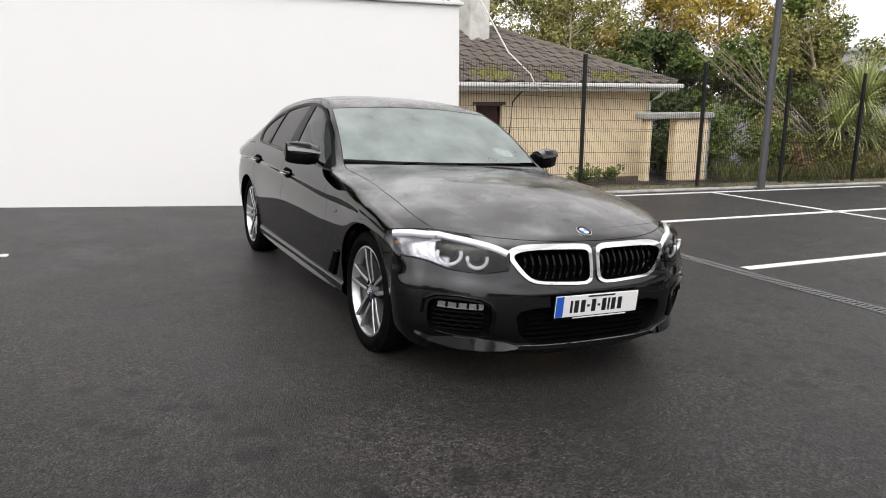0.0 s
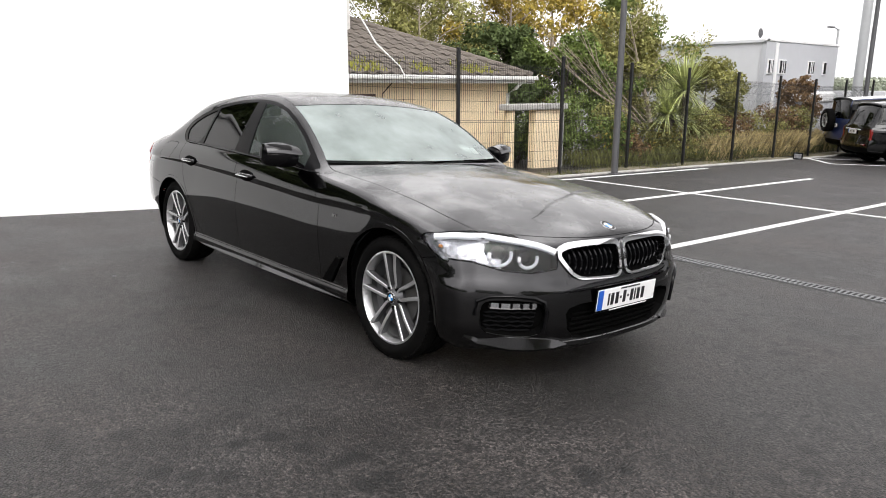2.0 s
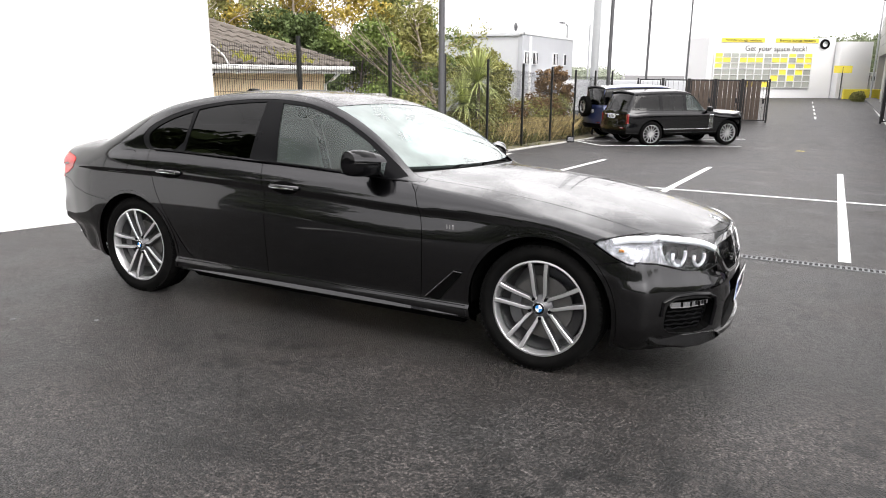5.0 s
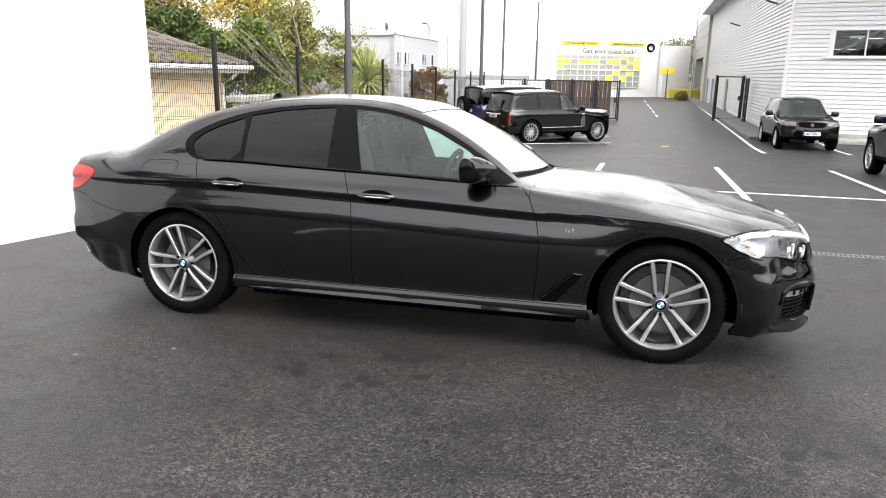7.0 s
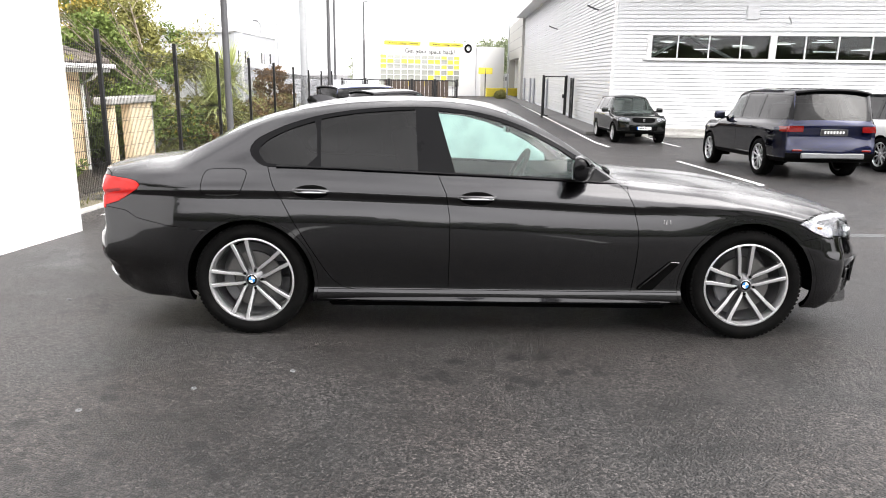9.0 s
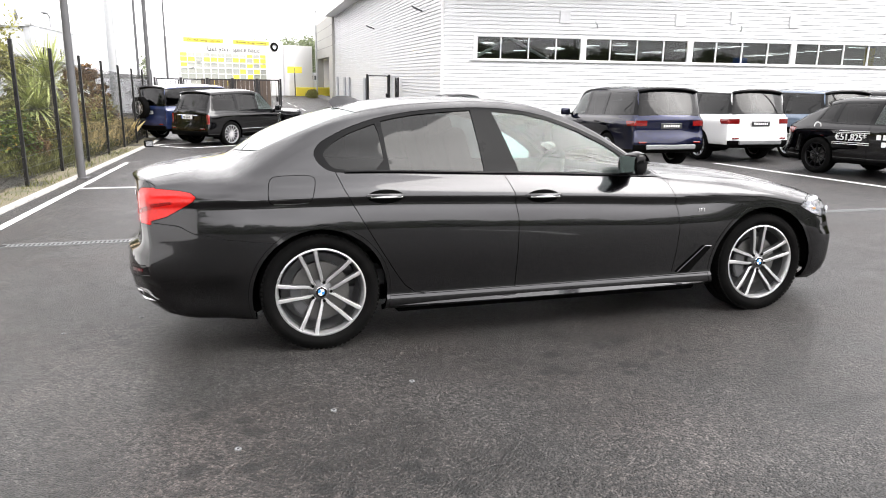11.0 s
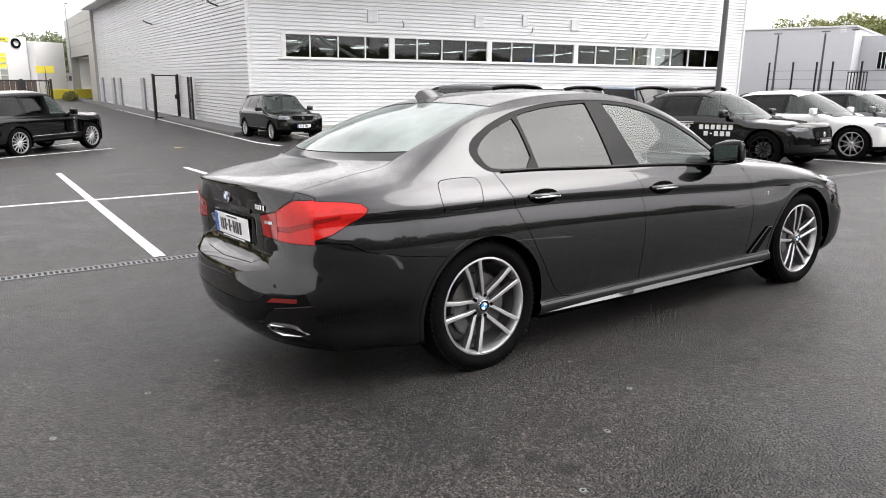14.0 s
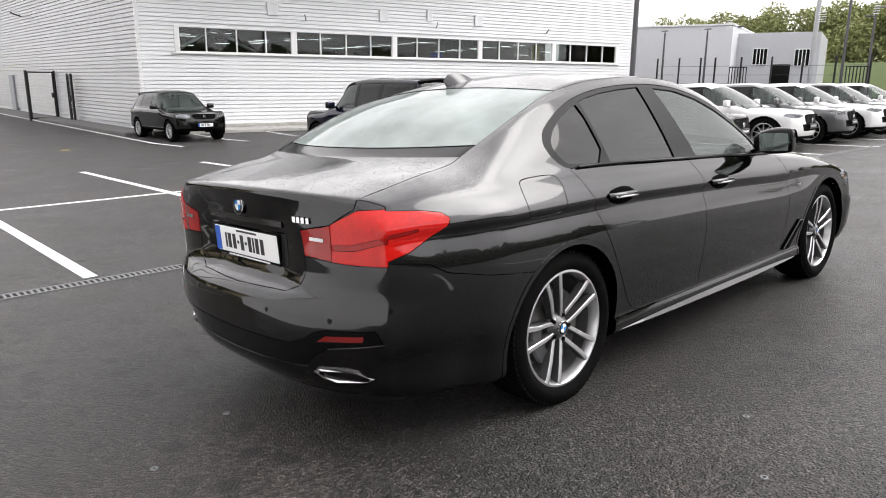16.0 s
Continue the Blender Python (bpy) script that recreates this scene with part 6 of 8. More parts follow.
SALOON = dict(
    zc=[(.79, .735), (.74, .765), (.66, .795), (.5, .84), (.3, .885), (0, .935), (-.35, .968), (-.66, .985), (-.72, .985), (-.78, 1.015), (-1.0, 1.145), (-1.25, 1.29), (-1.42, 1.372), (-1.55, 1.412),
        (-1.8, 1.438), (-2.1, 1.448), (-2.4, 1.438), (-2.65, 1.408), (-2.85, 1.360), (-3.05, 1.305), (-3.25, 1.222), (-3.42, 1.118), (-3.50, 1.082), (-3.6, 1.066), (-3.8, 1.036), (-3.93, 1.012), (-4.0, .988)],
    xr=[(.79, .49), (.5, .25), (0, -.16), (-.4, -.52), (-.72, -.84), (-.78, -.90), (-1.0, -1.09), (-1.3, -1.36), (-1.5, -1.55), (-2.0, -2.0), (-2.4, -2.37), (-2.7, -2.63), (-2.9, -2.80), (-3.2, -3.06), (-3.46, -3.32), (-3.52, -3.39), (-3.8, -3.66), (-4.0, -3.88)],
    xb=[(.79, .425), (.5, .23), (0, -.16), (-.4, -.52), (-.72, -.80), (-.78, -.85), (-1.0, -1.05), (-1.3, -1.34), (-1.5, -1.55), (-2.0, -2.0), (-2.4, -2.40), (-2.7, -2.70), (-2.9, -2.90), (-3.2, -3.15), (-3.46, -3.38), (-3.52, -3.43), (-3.8, -3.66), (-4.0, -3.82)],
    yr=[(.49, .745), (.40, .77), (.25, .785), (0, .785), (-.4, .765), (-.78, .765), (-.98, .735), (-1.15, .705), (-1.33, .675), (-1.5, .645), (-1.67, .622), (-1.84, .607), (-2.0, .60), (-2.36, .605), (-2.64, .632), (-2.8, .655), (-3.0, .682), (-3.2, .692), (-3.4, .69), (-3.7, .70), (-3.88, .695)],
    zr=[(.49, .765), (.36, .80), (.25, .825), (0, .872), (-.3, .908), (-.55, .932), (-.78, .952), (-.98, 1.085), (-1.15, 1.195), (-1.33, 1.285), (-1.5, 1.345), (-1.67, 1.383), (-1.84, 1.40), (-2.0, 1.404), (-2.36, 1.387), (-2.64, 1.350), (-2.8, 1.318), (-3.0, 1.248), (-3.2, 1.164), (-3.34, 1.100), (-3.42, 1.062), (-3.6, 1.032), (-3.88, .974)],
    yb=[(.425, .83), (.3, .865), (.1, .885), (-.2, .885), (-.6, .872), (-.9, .862), (-1.5, .857), (-2.0, .855), (-2.5, .85), (-2.9, .85), (-3.2, .852), (-3.45, .84), (-3.65, .815), (-3.82, .775)],
    zb=[(.425, .738), (.3, .768), (.1, .81), (-.2, .862), (-.6, .905), (-.78, .922), (-1.32, .953), (-1.98, .978), (-2.55, .997), (-2.9, 1.003), (-3.2, 1.0), (-3.45, .985), (-3.65, .968), (-3.82, .948)],
    crown=[(.8, 2.0), (-.6, 2.0), (-1.0, 2.0), (-2.0, 2.3), (-3.0, 2.2), (-3.6, 2.6), (-4.0, 3.0)],
    plan=[(.8, 2.8), (.3, 2.2), (-.5, 2.0), (-3.5, 2.0), (-3.8, 2.6), (-4.0, 2.8)],
    marks=[.79, .74, -.66, -.72, -.80, -1.40, -1.44, -2.76, -2.80, -3.42, -3.50, -3.93, -4.0], step=0.035, n1=7, n2=18,
    levels=[0, .03, .06, .09, .12, .15, .17, .19, .21, .23, .25, .27, .30, .33, .36, .40, .44, .48, .52, .56, .60, .64, .68, .72, .76, .80, .83, .86, .88, .90, .92, .94, .96, .98, 1.0],
    profile=saloon_profile)

P_DLO = [(-.80, .934), (-1.32, .957), (-1.98, .982), (-2.55, 1.0), (-2.87, 1.006), (-2.92, 1.022), (-2.965, 1.06), (-2.985, 1.11), (-2.95, 1.165), (-2.87, 1.208), (-2.79, 1.245), (-2.64, 1.295), (-2.5, 1.325), (-2.36, 1.345), (-2.19, 1.36), (-2.0, 1.367),
         (-1.84, 1.363), (-1.67, 1.346), (-1.5, 1.308), (-1.33, 1.247), (-1.15, 1.158), (-.98, 1.05)]
P_GLASS_F = [(-1.765, .987), (-1.3, .970), (-.985, .955), (-1.0, 1.035), (-1.15, 1.134), (-1.33, 1.224), (-1.5, 1.287), (-1.67, 1.328), (-1.875, 1.346)]
P_GLASS_R = [(-2.557, 1.012), (-1.985, .995), (-2.01, 1.352), (-2.19, 1.342), (-2.36, 1.326), (-2.5, 1.304), (-2.578, 1.287)]
P_GLASS_Q = [(-2.58, 1.013), (-2.602, 1.277), (-2.66, 1.26), (-2.78, 1.218), (-2.88, 1.165), (-2.935, 1.11), (-2.91, 1.055), (-2.865, 1.02)]
P_DOOR_F = [(-.80, .934), (-.75, .88), (-.715, .80), (-.69, .70), (-.68, .60), (-.685, .45), (-.70, .287), (-1.80, .287), (-1.795, .53), (-1.795, .72), (-1.82, .87), (-1.87, .979), (-1.32, .957)]
P_DOOR_R = [(-1.87, .979), (-1.82, .87), (-1.795, .72), (-1.795, .53), (-1.80, .287), (-2.36, .287), (-2.43, .30), (-2.49, .345), (-2.53, .40), (-2.63, .56), (-2.73, .73), (-2.83, .91), (-2.87, 1.006), (-2.55, 1.0)]
P_ARCH_F, P_ARCH_R = circle(-.01, .325, .392, 44), circle(-2.975, .325, .378, 44)
P_LIP_F, P_LIP_R = circle(-.01, .325, .414, 44), circle(-2.975, .325, .398, 44)
P_FLAP = [(-3.205, .992), (-3.03, .995), (-2.995, .985), (-2.985, .96), (-3.01, .865), (-3.035, .845), (-3.21, .842), (-3.24, .855), (-3.245, .90), (-3.235, .97)]
P_TAIL_S = [(-3.615, .893), (-3.64, .914), (-3.70, .925), (-3.83, .935), (-4.2, .945), (-4.2, .752), (-3.86, .762), (-3.77, .788), (-3.69, .832), (-3.63, .868)]
P_TAIL_SEAM = [(.605, .60), (.605, 1.0)]
P_TAIL_BAND = [(.606, .812), (.70, .818), (.79, .842), (1.0, .850), (1.0, .836), (.80, .826), (.71, .800), (.606, .794)]
P_TAIL_BAND_S = [(-4.2, .848), (-3.86, .852), (-3.74, .868), (-3.74, .858), (-3.86, .836), (-4.2, .832)]
P_TAIL_R = [(.44, .755), (.43, .852), (.60, .882), (.66, .912), (.71, .938), (.98, .945), (.98, .745), (.70, .748)]
P_HEAD_S = [(.265, .712), (.29, .738), (.345, .748), (.72, .80), (.72, .596), (.44, .630), (.36, .658)]
P_HEAD_F = [(.478, .685), (.52, .712), (.60, .735), (.66, .80), (.86, .82), (.96, .80), (.96, .645), (.84, .632), (.74, .598), (.62, .588), (.488, .605)]
P_KID = [(.012, .69), (.022, .712), (.06, .722), (.30, .724), (.42, .718), (.48, .702), (.495, .68), (.47, .635), (.41, .567), (.36, .542), (.30, .535), (.07, .522), (.028, .535), (.012, .56)]
P_KID_IN = [(.032, .672), (.042, .69), (.08, .697), (.30, .700), (.41, .694), (.455, .682), (.462, .665), (.44, .63), (.39, .575), (.35, .556), (.30, .549), (.08, .537), (.045, .546), (.032, .57)]
P_KID, P_KID_IN = rounded(P_KID, 1), rounded(P_KID_IN, 1)
P_INTAKE = [(-.01, .425), (.36, .425), (.435, .41), (.455, .385), (.43, .30), (.37, .245), (.30, .232), (-.01, .225)]
P_FOG = [(.56, .36), (.575, .425), (.61, .450), (.72, .462), (.81, .455), (.828, .42), (.82, .32), (.78, .285), (.63, .272), (.575, .29)]
P_LID = [(-.01, 1.2), (.70, 1.2), (.695, .94), (.60, .88), (.43, .852), (.44, .755), (.43, .68), (.40, .635), (.34, .612), (-.01, .605)]
P_DIFF = [(-.01, .430), (.42, .436), (.50, .462), (.55, .496), (.60, .508), (.78, .520), (.80, .470), (.60, .438), (.53, .40), (.47, .345), (-.01, .335)]
P_REFL = [(.56, .462), (.74, .478), (.745, .500), (.60, .488)]
SEAM_F = [(.20, .60), (.30, .616), (.42, .642)]
SEAM_R = [(-3.84, .757), (-3.71, .74), (-3.64, .70), (-3.45, .662), (-3.2, .632), (-3.1, .625)]
P_DLO, P_GLASS_Q = rounded(P_DLO, 1), rounded(P_GLASS_Q, 1)
P_FOG, P_FLAP = rounded(P_FOG, 1), rounded(P_FLAP, 1)
def badge(parent, m, r, n=24):
    """A round car emblem: dark ring, chrome rim, four plain quarters in blue and white."""
    ring = part("emblem", lathe([(r * 0.62, 0.0035), (r * 0.66, 0.005), (r * 0.92, 0.005), (r, 0.003), (r, -0.002)], 28), M_GLOSS, parent, "round dark emblem with blue and white quarters", smooth=40, m=m)
    for q in range(4):
        bm = bmesh.new()
        c = bm.verts.new((0, 0.0045, 0))
        arc = [bm.verts.new((r * 0.62 * math.cos(radians(q * 90 + a)), 0.0045, r * 0.62 * math.sin(radians(q * 90 + a)))) for a in range(0, 91, 15)]
        for a, b in zip(arc, arc[1:]):
            bm.faces.new((c, b, a))
        part("emblem_quarter", bm, M_BADGE_WHITE if q % 2 else M_BLUE, ring)
    part("emblem_rim", lathe([(r * 0.97, 0.002), (r * 0.98, 0.0062), (r * 1.03, 0.0055), (r * 1.05, -0.002)], 28), M_CHROME, ring, smooth=40)
    return ring


def spoke_bm(points, w0, w1, depth0, depth1):
    """A tapered spoke along points (radius, side shift, along y) with a ridged face."""
    bm = bmesh.new()
    rows = []
    for i, (r, s, d) in enumerate(points):
        t = i / (len(points) - 1)
        w, dp = w0 + (w1 - w0) * t, depth0 + (depth1 - depth0) * t
        rows.append([(s - w / 2, d - dp, r), (s - w / 2, d - 0.004, r), (s - w * 0.34, d, r), (s + w * 0.34, d, r), (s + w / 2, d - 0.004, r), (s + w / 2, d - dp, r)])
    vs = grid_faces(bm, rows, close=True)
    bm.faces.new(vs[0])
    bm.faces.new(vs[-1][::-1])
    bmesh.ops.recalc_face_normals(bm, faces=bm.faces)
    return bm


def two_tone(me):
    """Gives the flanks of a spoke their dark paint; the turned face stays bright."""
    me.materials.append(M_ALLOY_DARK)
    for p in me.polygons:
        if p.normal.y < 0.55:
            p.material_index = 1
    return me


def make_wheel(parent, m, name="wheel", R=0.338, rim=0.250, width=0.245, spokes=5, double=True, dark=False, face=None, hub_badge=True, tyre_n=72):
    """A road wheel; its outer face looks along +y, its centre is the origin."""
    face = M_ALLOY if face is None else face
    h = width / 2
    wheel = part(name, lathe([(rim - 0.017, h - 0.055), (rim - 0.011, h - 0.020), (rim - 0.004, h - 0.010), (rim + 0.006, h - 0.012), (rim + 0.004, h - 0.03), (rim - 0.012, h - 0.05), (rim - 0.02, -h + 0.03), (rim + 0.004, -h + 0.012)], tyre_n), face, parent, "", smooth=35, m=m)
    tp = [(rim - 0.002, h - 0.020), (rim + 0.008, h - 0.008), (rim + 0.03, h + 0.004), (R - 0.045, h + 0.006), (R - 0.020, h - 0.006), (R - 0.006, h - 0.022), (R, h - 0.045),
          (R + .001, h - 0.085), (R - .006, h - 0.088), (R - .006, h - 0.096), (R + .001, h - 0.099), (R + .001, -h + 0.099), (R - .006, -h + 0.096), (R - .006, -h + 0.088), (R + .001, -h + 0.085), (R, -h + 0.04), (R - 0.02, -h + 0.006), (R - 0.06, -h), (rim, -h + 0.01)]
    tyre = part("tyre", lathe(tp, tyre_n), M_RUBBER, wheel, "black rubber tyre", smooth=35)
    # shoulder blocks and faint raised marks of the sidewall
    bm = bmesh.new()
    for k in range(76 if spokes == 5 and double else 40):
        a = 2 * math.pi * k / (76 if spokes == 5 and double else 40)
        t = Matrix.Rotation(-a, 4, "Y")
        add_box(bm, (0, h - 0.030, R - 0.0105), (0.017, 0.034, 0.014), m=t @ Matrix.Translation((0, 0, 0)))
    part("tread_block", bm, M_RUBBER, wheel)["kind"] = "stuff"
    part("brake_disc", lathe([(0.06, h - 0.075), (0.165, h - 0.075), (0.165, h - 0.10), (0.06, h - 0.10)], 40), M_DISC, wheel, "steel brake disc", smooth=30)
    bm = bmesh.new()
    grid_faces(bm, [[(r * math.cos(radians(a)), d, r * math.sin(radians(a))) for r, d in ((0.112, h - 0.05), (0.17, h - 0.05), (0.178, h - 0.06), (0.178, h - 0.1), (0.112, h - 0.1))] for a in range(-34, 35, 6)], close=True)
    bmesh.ops.recalc_face_normals(bm, faces=bm.faces)
    part("brake_caliper", bm, M_ALLOY_DARK, wheel, "grey brake caliper", smooth=35)
    part("barrel", lathe([(rim - 0.028, h - 0.05), (rim - 0.03, -h + 0.03), (0.0, -h + 0.03)], 40), M_BARREL if double else M_DARK, wheel, smooth=30)
    part("hub", lathe([(0.0, h - 0.026), (0.033, h - 0.026), (0.040, h - 0.032), (0.066, h - 0.056), (0.066, h - 0.09)], 30), M_ALLOY_DARK if double else face, wheel, smooth=40)
    if double:
        arm = [(0.036, 0.020, h - 0.038), (0.065, 0.0275, h - 0.034), (0.10, 0.031, h - 0.028), (0.15, 0.034, h - 0.020), (0.20, 0.0395, h - 0.015), (rim - 0.008, 0.046, h - 0.012)]
        left = spoke_bm(arm, 0.0165, 0.0235, 0.034, 0.042)
        lm = two_tone(mesh_of("spoke", left, face))
        right = spoke_bm([(r, -w, d) for r, w, d in arm], 0.0165, 0.0235, 0.034, 0.042)
        rm = two_tone(mesh_of("spoke", right, face))
        meshes = [(lm, 0), (rm, 0)]
        count = spokes
    else:
        one = spoke_bm([(0.05, 0, h - 0.04), (0.11, 0, h - 0.028), (rim - 0.012, 0, h - 0.016)], 0.026, 0.02, 0.03, 0.03)
        meshes = [(mesh_of("spoke", one, face), 0)]
        count = spokes
    for k in range(count):
        for me, _ in meshes:
            o = new("spoke", me)
            o.parent = wheel
            o.matrix_local = Matrix.Rotation(2 * math.pi * k / count, 4, "Y")
    if double:
        bolt = mesh_of("wheel_bolt", cyl((0, h - 0.05, 0), (0, h - 0.030, 0), 0.009, n=10), M_SATIN)
        for k in range(5):
            a = 2 * math.pi * (k + 0.5) / 5
            o = new("wheel_bolt", bolt)
            o.parent = wheel
            o.location = (0.056 * math.sin(a), 0, 0.056 * math.cos(a))
    if hub_badge:
        badge(wheel, Matrix.Translation((0, h - 0.024, 0)), 0.031)
    return wheel


def make_plate(parent, m, w=0.52, h=0.111, dealer=False):
    """A number plate whose face looks along +x of its own frame; its characters are plain bars."""
    if dealer:
        p = part("number_plate", box((0, 0, 0), (0.006, w, h), 0.002), M_PLATE_INK, parent, "black dealer plate with plain pale bars", m=m)
        part("plate_frame", box((-0.003, 0, 0), (0.006, w + 0.012, h + 0.012), 0.003), M_GALV, p)
        for k in range(7):
            part("plate_bar", box((0.0035, -0.18 + k * 0.06, 0.002), (0.002, 0.034, 0.05)), M_PLATE, p)
        return p
    p = part("number_plate", box((0, 0, 0), (0.006, w, h), 0.002), M_PLATE, parent, "white number plate with a blue band and plain dark bars", m=m)
    part("plate_frame", box((-0.003, 0, -0.004), (0.006, w + 0.016, h + 0.018), 0.003), M_SATIN, p)
    part("plate_band", box((0.0035, -w / 2 + 0.024, 0), (0.002, 0.044, h - 0.006)), M_PLATE_BLUE, p)
    x = -w / 2 + 0.085
    for wd in (0.022, 0.042, 0.042, 0.026, 0.042, 0.026, 0.042, 0.020, 0.042, 0.042):
        hh = 0.012 if wd == 0.026 else 0.064
        part("plate_bar", box((0.0035, x + wd / 2, -0.003), (0.002, wd * 0.62, hh)), M_PLATE_INK, p)
        x += wd - 0.001
    part("plate_bar", box((0.0035, 0.02, h / 2 - 0.010), (0.002, 0.17, 0.008)), M_PLATE_INK, p)
    part("plate_bar", box((0.0045, 0.02, -h / 2 - 0.006), (0.002, 0.34, 0.006)), M_PLATE, p)
    return p


def make_saloon():
    car = thing("saloon_car", "dark grey metallic four-door saloon parked on damp asphalt, beaded with drizzle", "car", on_ground(2.117, 3.621, -88.55))
    sh = Shell(SALOON)
    isx, yz = (0, 2), (1, 2)
    side = lambda f: f[sh.region] != DECK and f[sh.zone] == SIDE
    front = lambda f: f[sh.region] == RING and f[sh.zone] == FRONT
    rear = lambda f: f[sh.region] == RING and f[sh.zone] == REAR
    tailarea = lambda f: rear(f)
    for poly in (P_DLO, P_GLASS_F, P_GLASS_R, P_GLASS_Q, P_DOOR_F, P_DOOR_R, P_ARCH_F, P_ARCH_R, P_LIP_F, P_LIP_R, P_FLAP, P_TAIL_S, P_HEAD_S):
        sh.cut(poly, isx, side)
    sh.cut(SEAM_F, isx, side, False)
    sh.cut(SEAM_R, isx, side, False)
    sh.cut([(-2.7, .287), (-.3, .287)], isx, side, False)
    sh.cut([(-.30, .29), (-.30, .1)], isx, side, False)
    for poly in (P_HEAD_F, P_KID, P_KID_IN, P_INTAKE, P_FOG):
        sh.cut(poly, yz, front)
    for poly in (P_TAIL_R, P_LID, P_DIFF, P_REFL, P_TAIL_BAND):
        sh.cut(poly, yz, rear)
    sh.cut(P_TAIL_SEAM, yz, rear, False)
    sh.cut(P_TAIL_BAND_S, isx, side)

    sf, sr = spl(SEAM_F), spl(SEAM_R)

    def rule(f, c):
        reg, zone, row = f[sh.region], f[sh.zone], f[sh.row]
        if reg == DECK:
            if row > -.72:
                return "bonnet"
            if row > -.765:
                return "cowl"
            if row > -1.40:
                return "windscreen"
            if row > -1.44:
                return "roof_c"
            if row > -2.78:
                return "roof_c"
            if row > -3.42:
                return "rear_window"
            if row > -3.50:
                return "lid_gap"
            return "boot_lid"
        if zone == SIDE:
            x, z = c.x, c.z
            if reg == RING:
                for px_, r in ((-.01, P_ARCH_F), (-2.975, P_ARCH_R)):
                    if inside(r, x, z):
                        return None
            if reg == STRIP or z > .88:
                if inside(P_GLASS_F, x, z):
                    return "front_window"
                if inside(P_GLASS_R, x, z):
                    return "rear_door_window"
                if inside(P_GLASS_Q, x, z):
                    return "quarter_window"
                if inside(P_DLO, x, z):
                    return "window_trim"
            if inside(P_HEAD_S, x, z):
                return "headlight_cover"
            if inside(P_TAIL_S, x, z):
                return "tail_band" if inside(P_TAIL_BAND_S, x, z) else "tail_light"
            if inside(P_DOOR_F, x, z):
                return "front_door"
            if inside(P_DOOR_R, x, z):
                return "rear_door"
            if reg == RING and (inside(P_LIP_F, x, z) or inside(P_LIP_R, x, z)):
                return "arch_lip"
            if inside(P_FLAP, x, z):
                return "fuel_flap"
            if x > .2 and z < sf(x):
                return "front_bumper"
            if x < -3.15 and z < sr(x):
                return "rear_bumper"
            if z < .287 and -2.7 < x < -.30:
                return "side_skirt"
            if x > -.74 and z < .97 and (reg == RING or x > -.86):
                return "front_wing"
            if reg == STRIP and x > -.90:
                return "front_wing" if z < .935 else "quarter_panel"
            return "quarter_panel"
        y, z = c.y, c.z
        if zone == FRONT:
            if inside(P_HEAD_F, y, z):
                return "headlight_cover"
            if inside(P_KID_IN, y, z):
                return "grille_back"
            if inside(P_KID, y, z):
                return "grille_surround"
            if inside(P_INTAKE, y, z):
                return "lower_grille"
            if inside(P_FOG, y, z):
                return "fog_recess"
            return "front_bumper"
        if inside(P_TAIL_R, y, z):
            return "tail_inner" if y < .605 else "tail_band" if inside(P_TAIL_BAND, y, z) else "tail_light"
        if inside(P_LID, y, z):
            return "boot_lid"
        if inside(P_REFL, y, z):
            return "rear_reflector"
        if inside(P_DIFF, y, z):
            return "rear_diffuser"
        return "rear_bumper"

    sets = sh.sort(rule)
    pick = sets.get
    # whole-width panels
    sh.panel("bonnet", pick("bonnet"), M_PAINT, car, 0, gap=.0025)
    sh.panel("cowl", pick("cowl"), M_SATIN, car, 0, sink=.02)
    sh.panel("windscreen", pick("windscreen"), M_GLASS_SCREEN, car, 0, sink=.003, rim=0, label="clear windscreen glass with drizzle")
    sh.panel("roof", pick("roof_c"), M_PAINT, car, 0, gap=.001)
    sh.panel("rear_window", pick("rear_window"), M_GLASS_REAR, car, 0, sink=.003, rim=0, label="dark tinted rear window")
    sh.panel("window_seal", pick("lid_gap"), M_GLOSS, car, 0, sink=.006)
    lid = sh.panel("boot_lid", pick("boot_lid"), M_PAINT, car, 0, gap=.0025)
    bump_f = sh.panel("front_bumper", pick("front_bumper"), M_PAINT, car, 0)
    bump_r = sh.panel("rear_bumper", pick("rear_bumper"), M_PAINT, car, 0)
    sh.panel("rear_diffuser", pick("rear_diffuser"), M_GLOSS, bump_r, 0, gap=.001, label="gloss black rear diffuser")
    sh.panel("lower_grille", pick("lower_grille"), M_SATIN, bump_f, 0, sink=.05, gap=0, rim=-.05)
    doors = {}
    for s in (1, -1):
        wing = sh.panel("front_wing", pick("front_wing"), M_PAINT, car, s)
        quarter = sh.panel("quarter_panel", pick("quarter_panel") + (pick("fuel_flap") if s > 0 else []), M_PAINT, car, s)
        if s < 0:
            sh.panel("fuel_flap", pick("fuel_flap"), M_PAINT, quarter, s)
        sh.panel("arch_lip", [f for f in pick("arch_lip") if f.calc_center_median().x > -1.5], M_PAINT, wing, s, gap=0, sink=-.002, rim=.03)
        sh.panel("arch_lip", [f for f in pick("arch_lip") if f.calc_center_median().x < -1.5], M_PAINT, quarter, s, gap=0, sink=-.002, rim=.03)
        fd = doors[("f", s)] = sh.panel("front_door", pick("front_door"), M_PAINT, car, s)
        rd = doors[("r", s)] = sh.panel("rear_door", pick("rear_door"), M_PAINT, car, s)
        sh.panel("side_skirt", pick("side_skirt"), M_PAINT_PLAIN, car, s)
        sh.panel("front_window", pick("front_window"), M_GLASS_CLEAR if s < 0 else M_GLASS_MIST, fd, s, gap=0, sink=.008, rim=0, label="clear front side window")
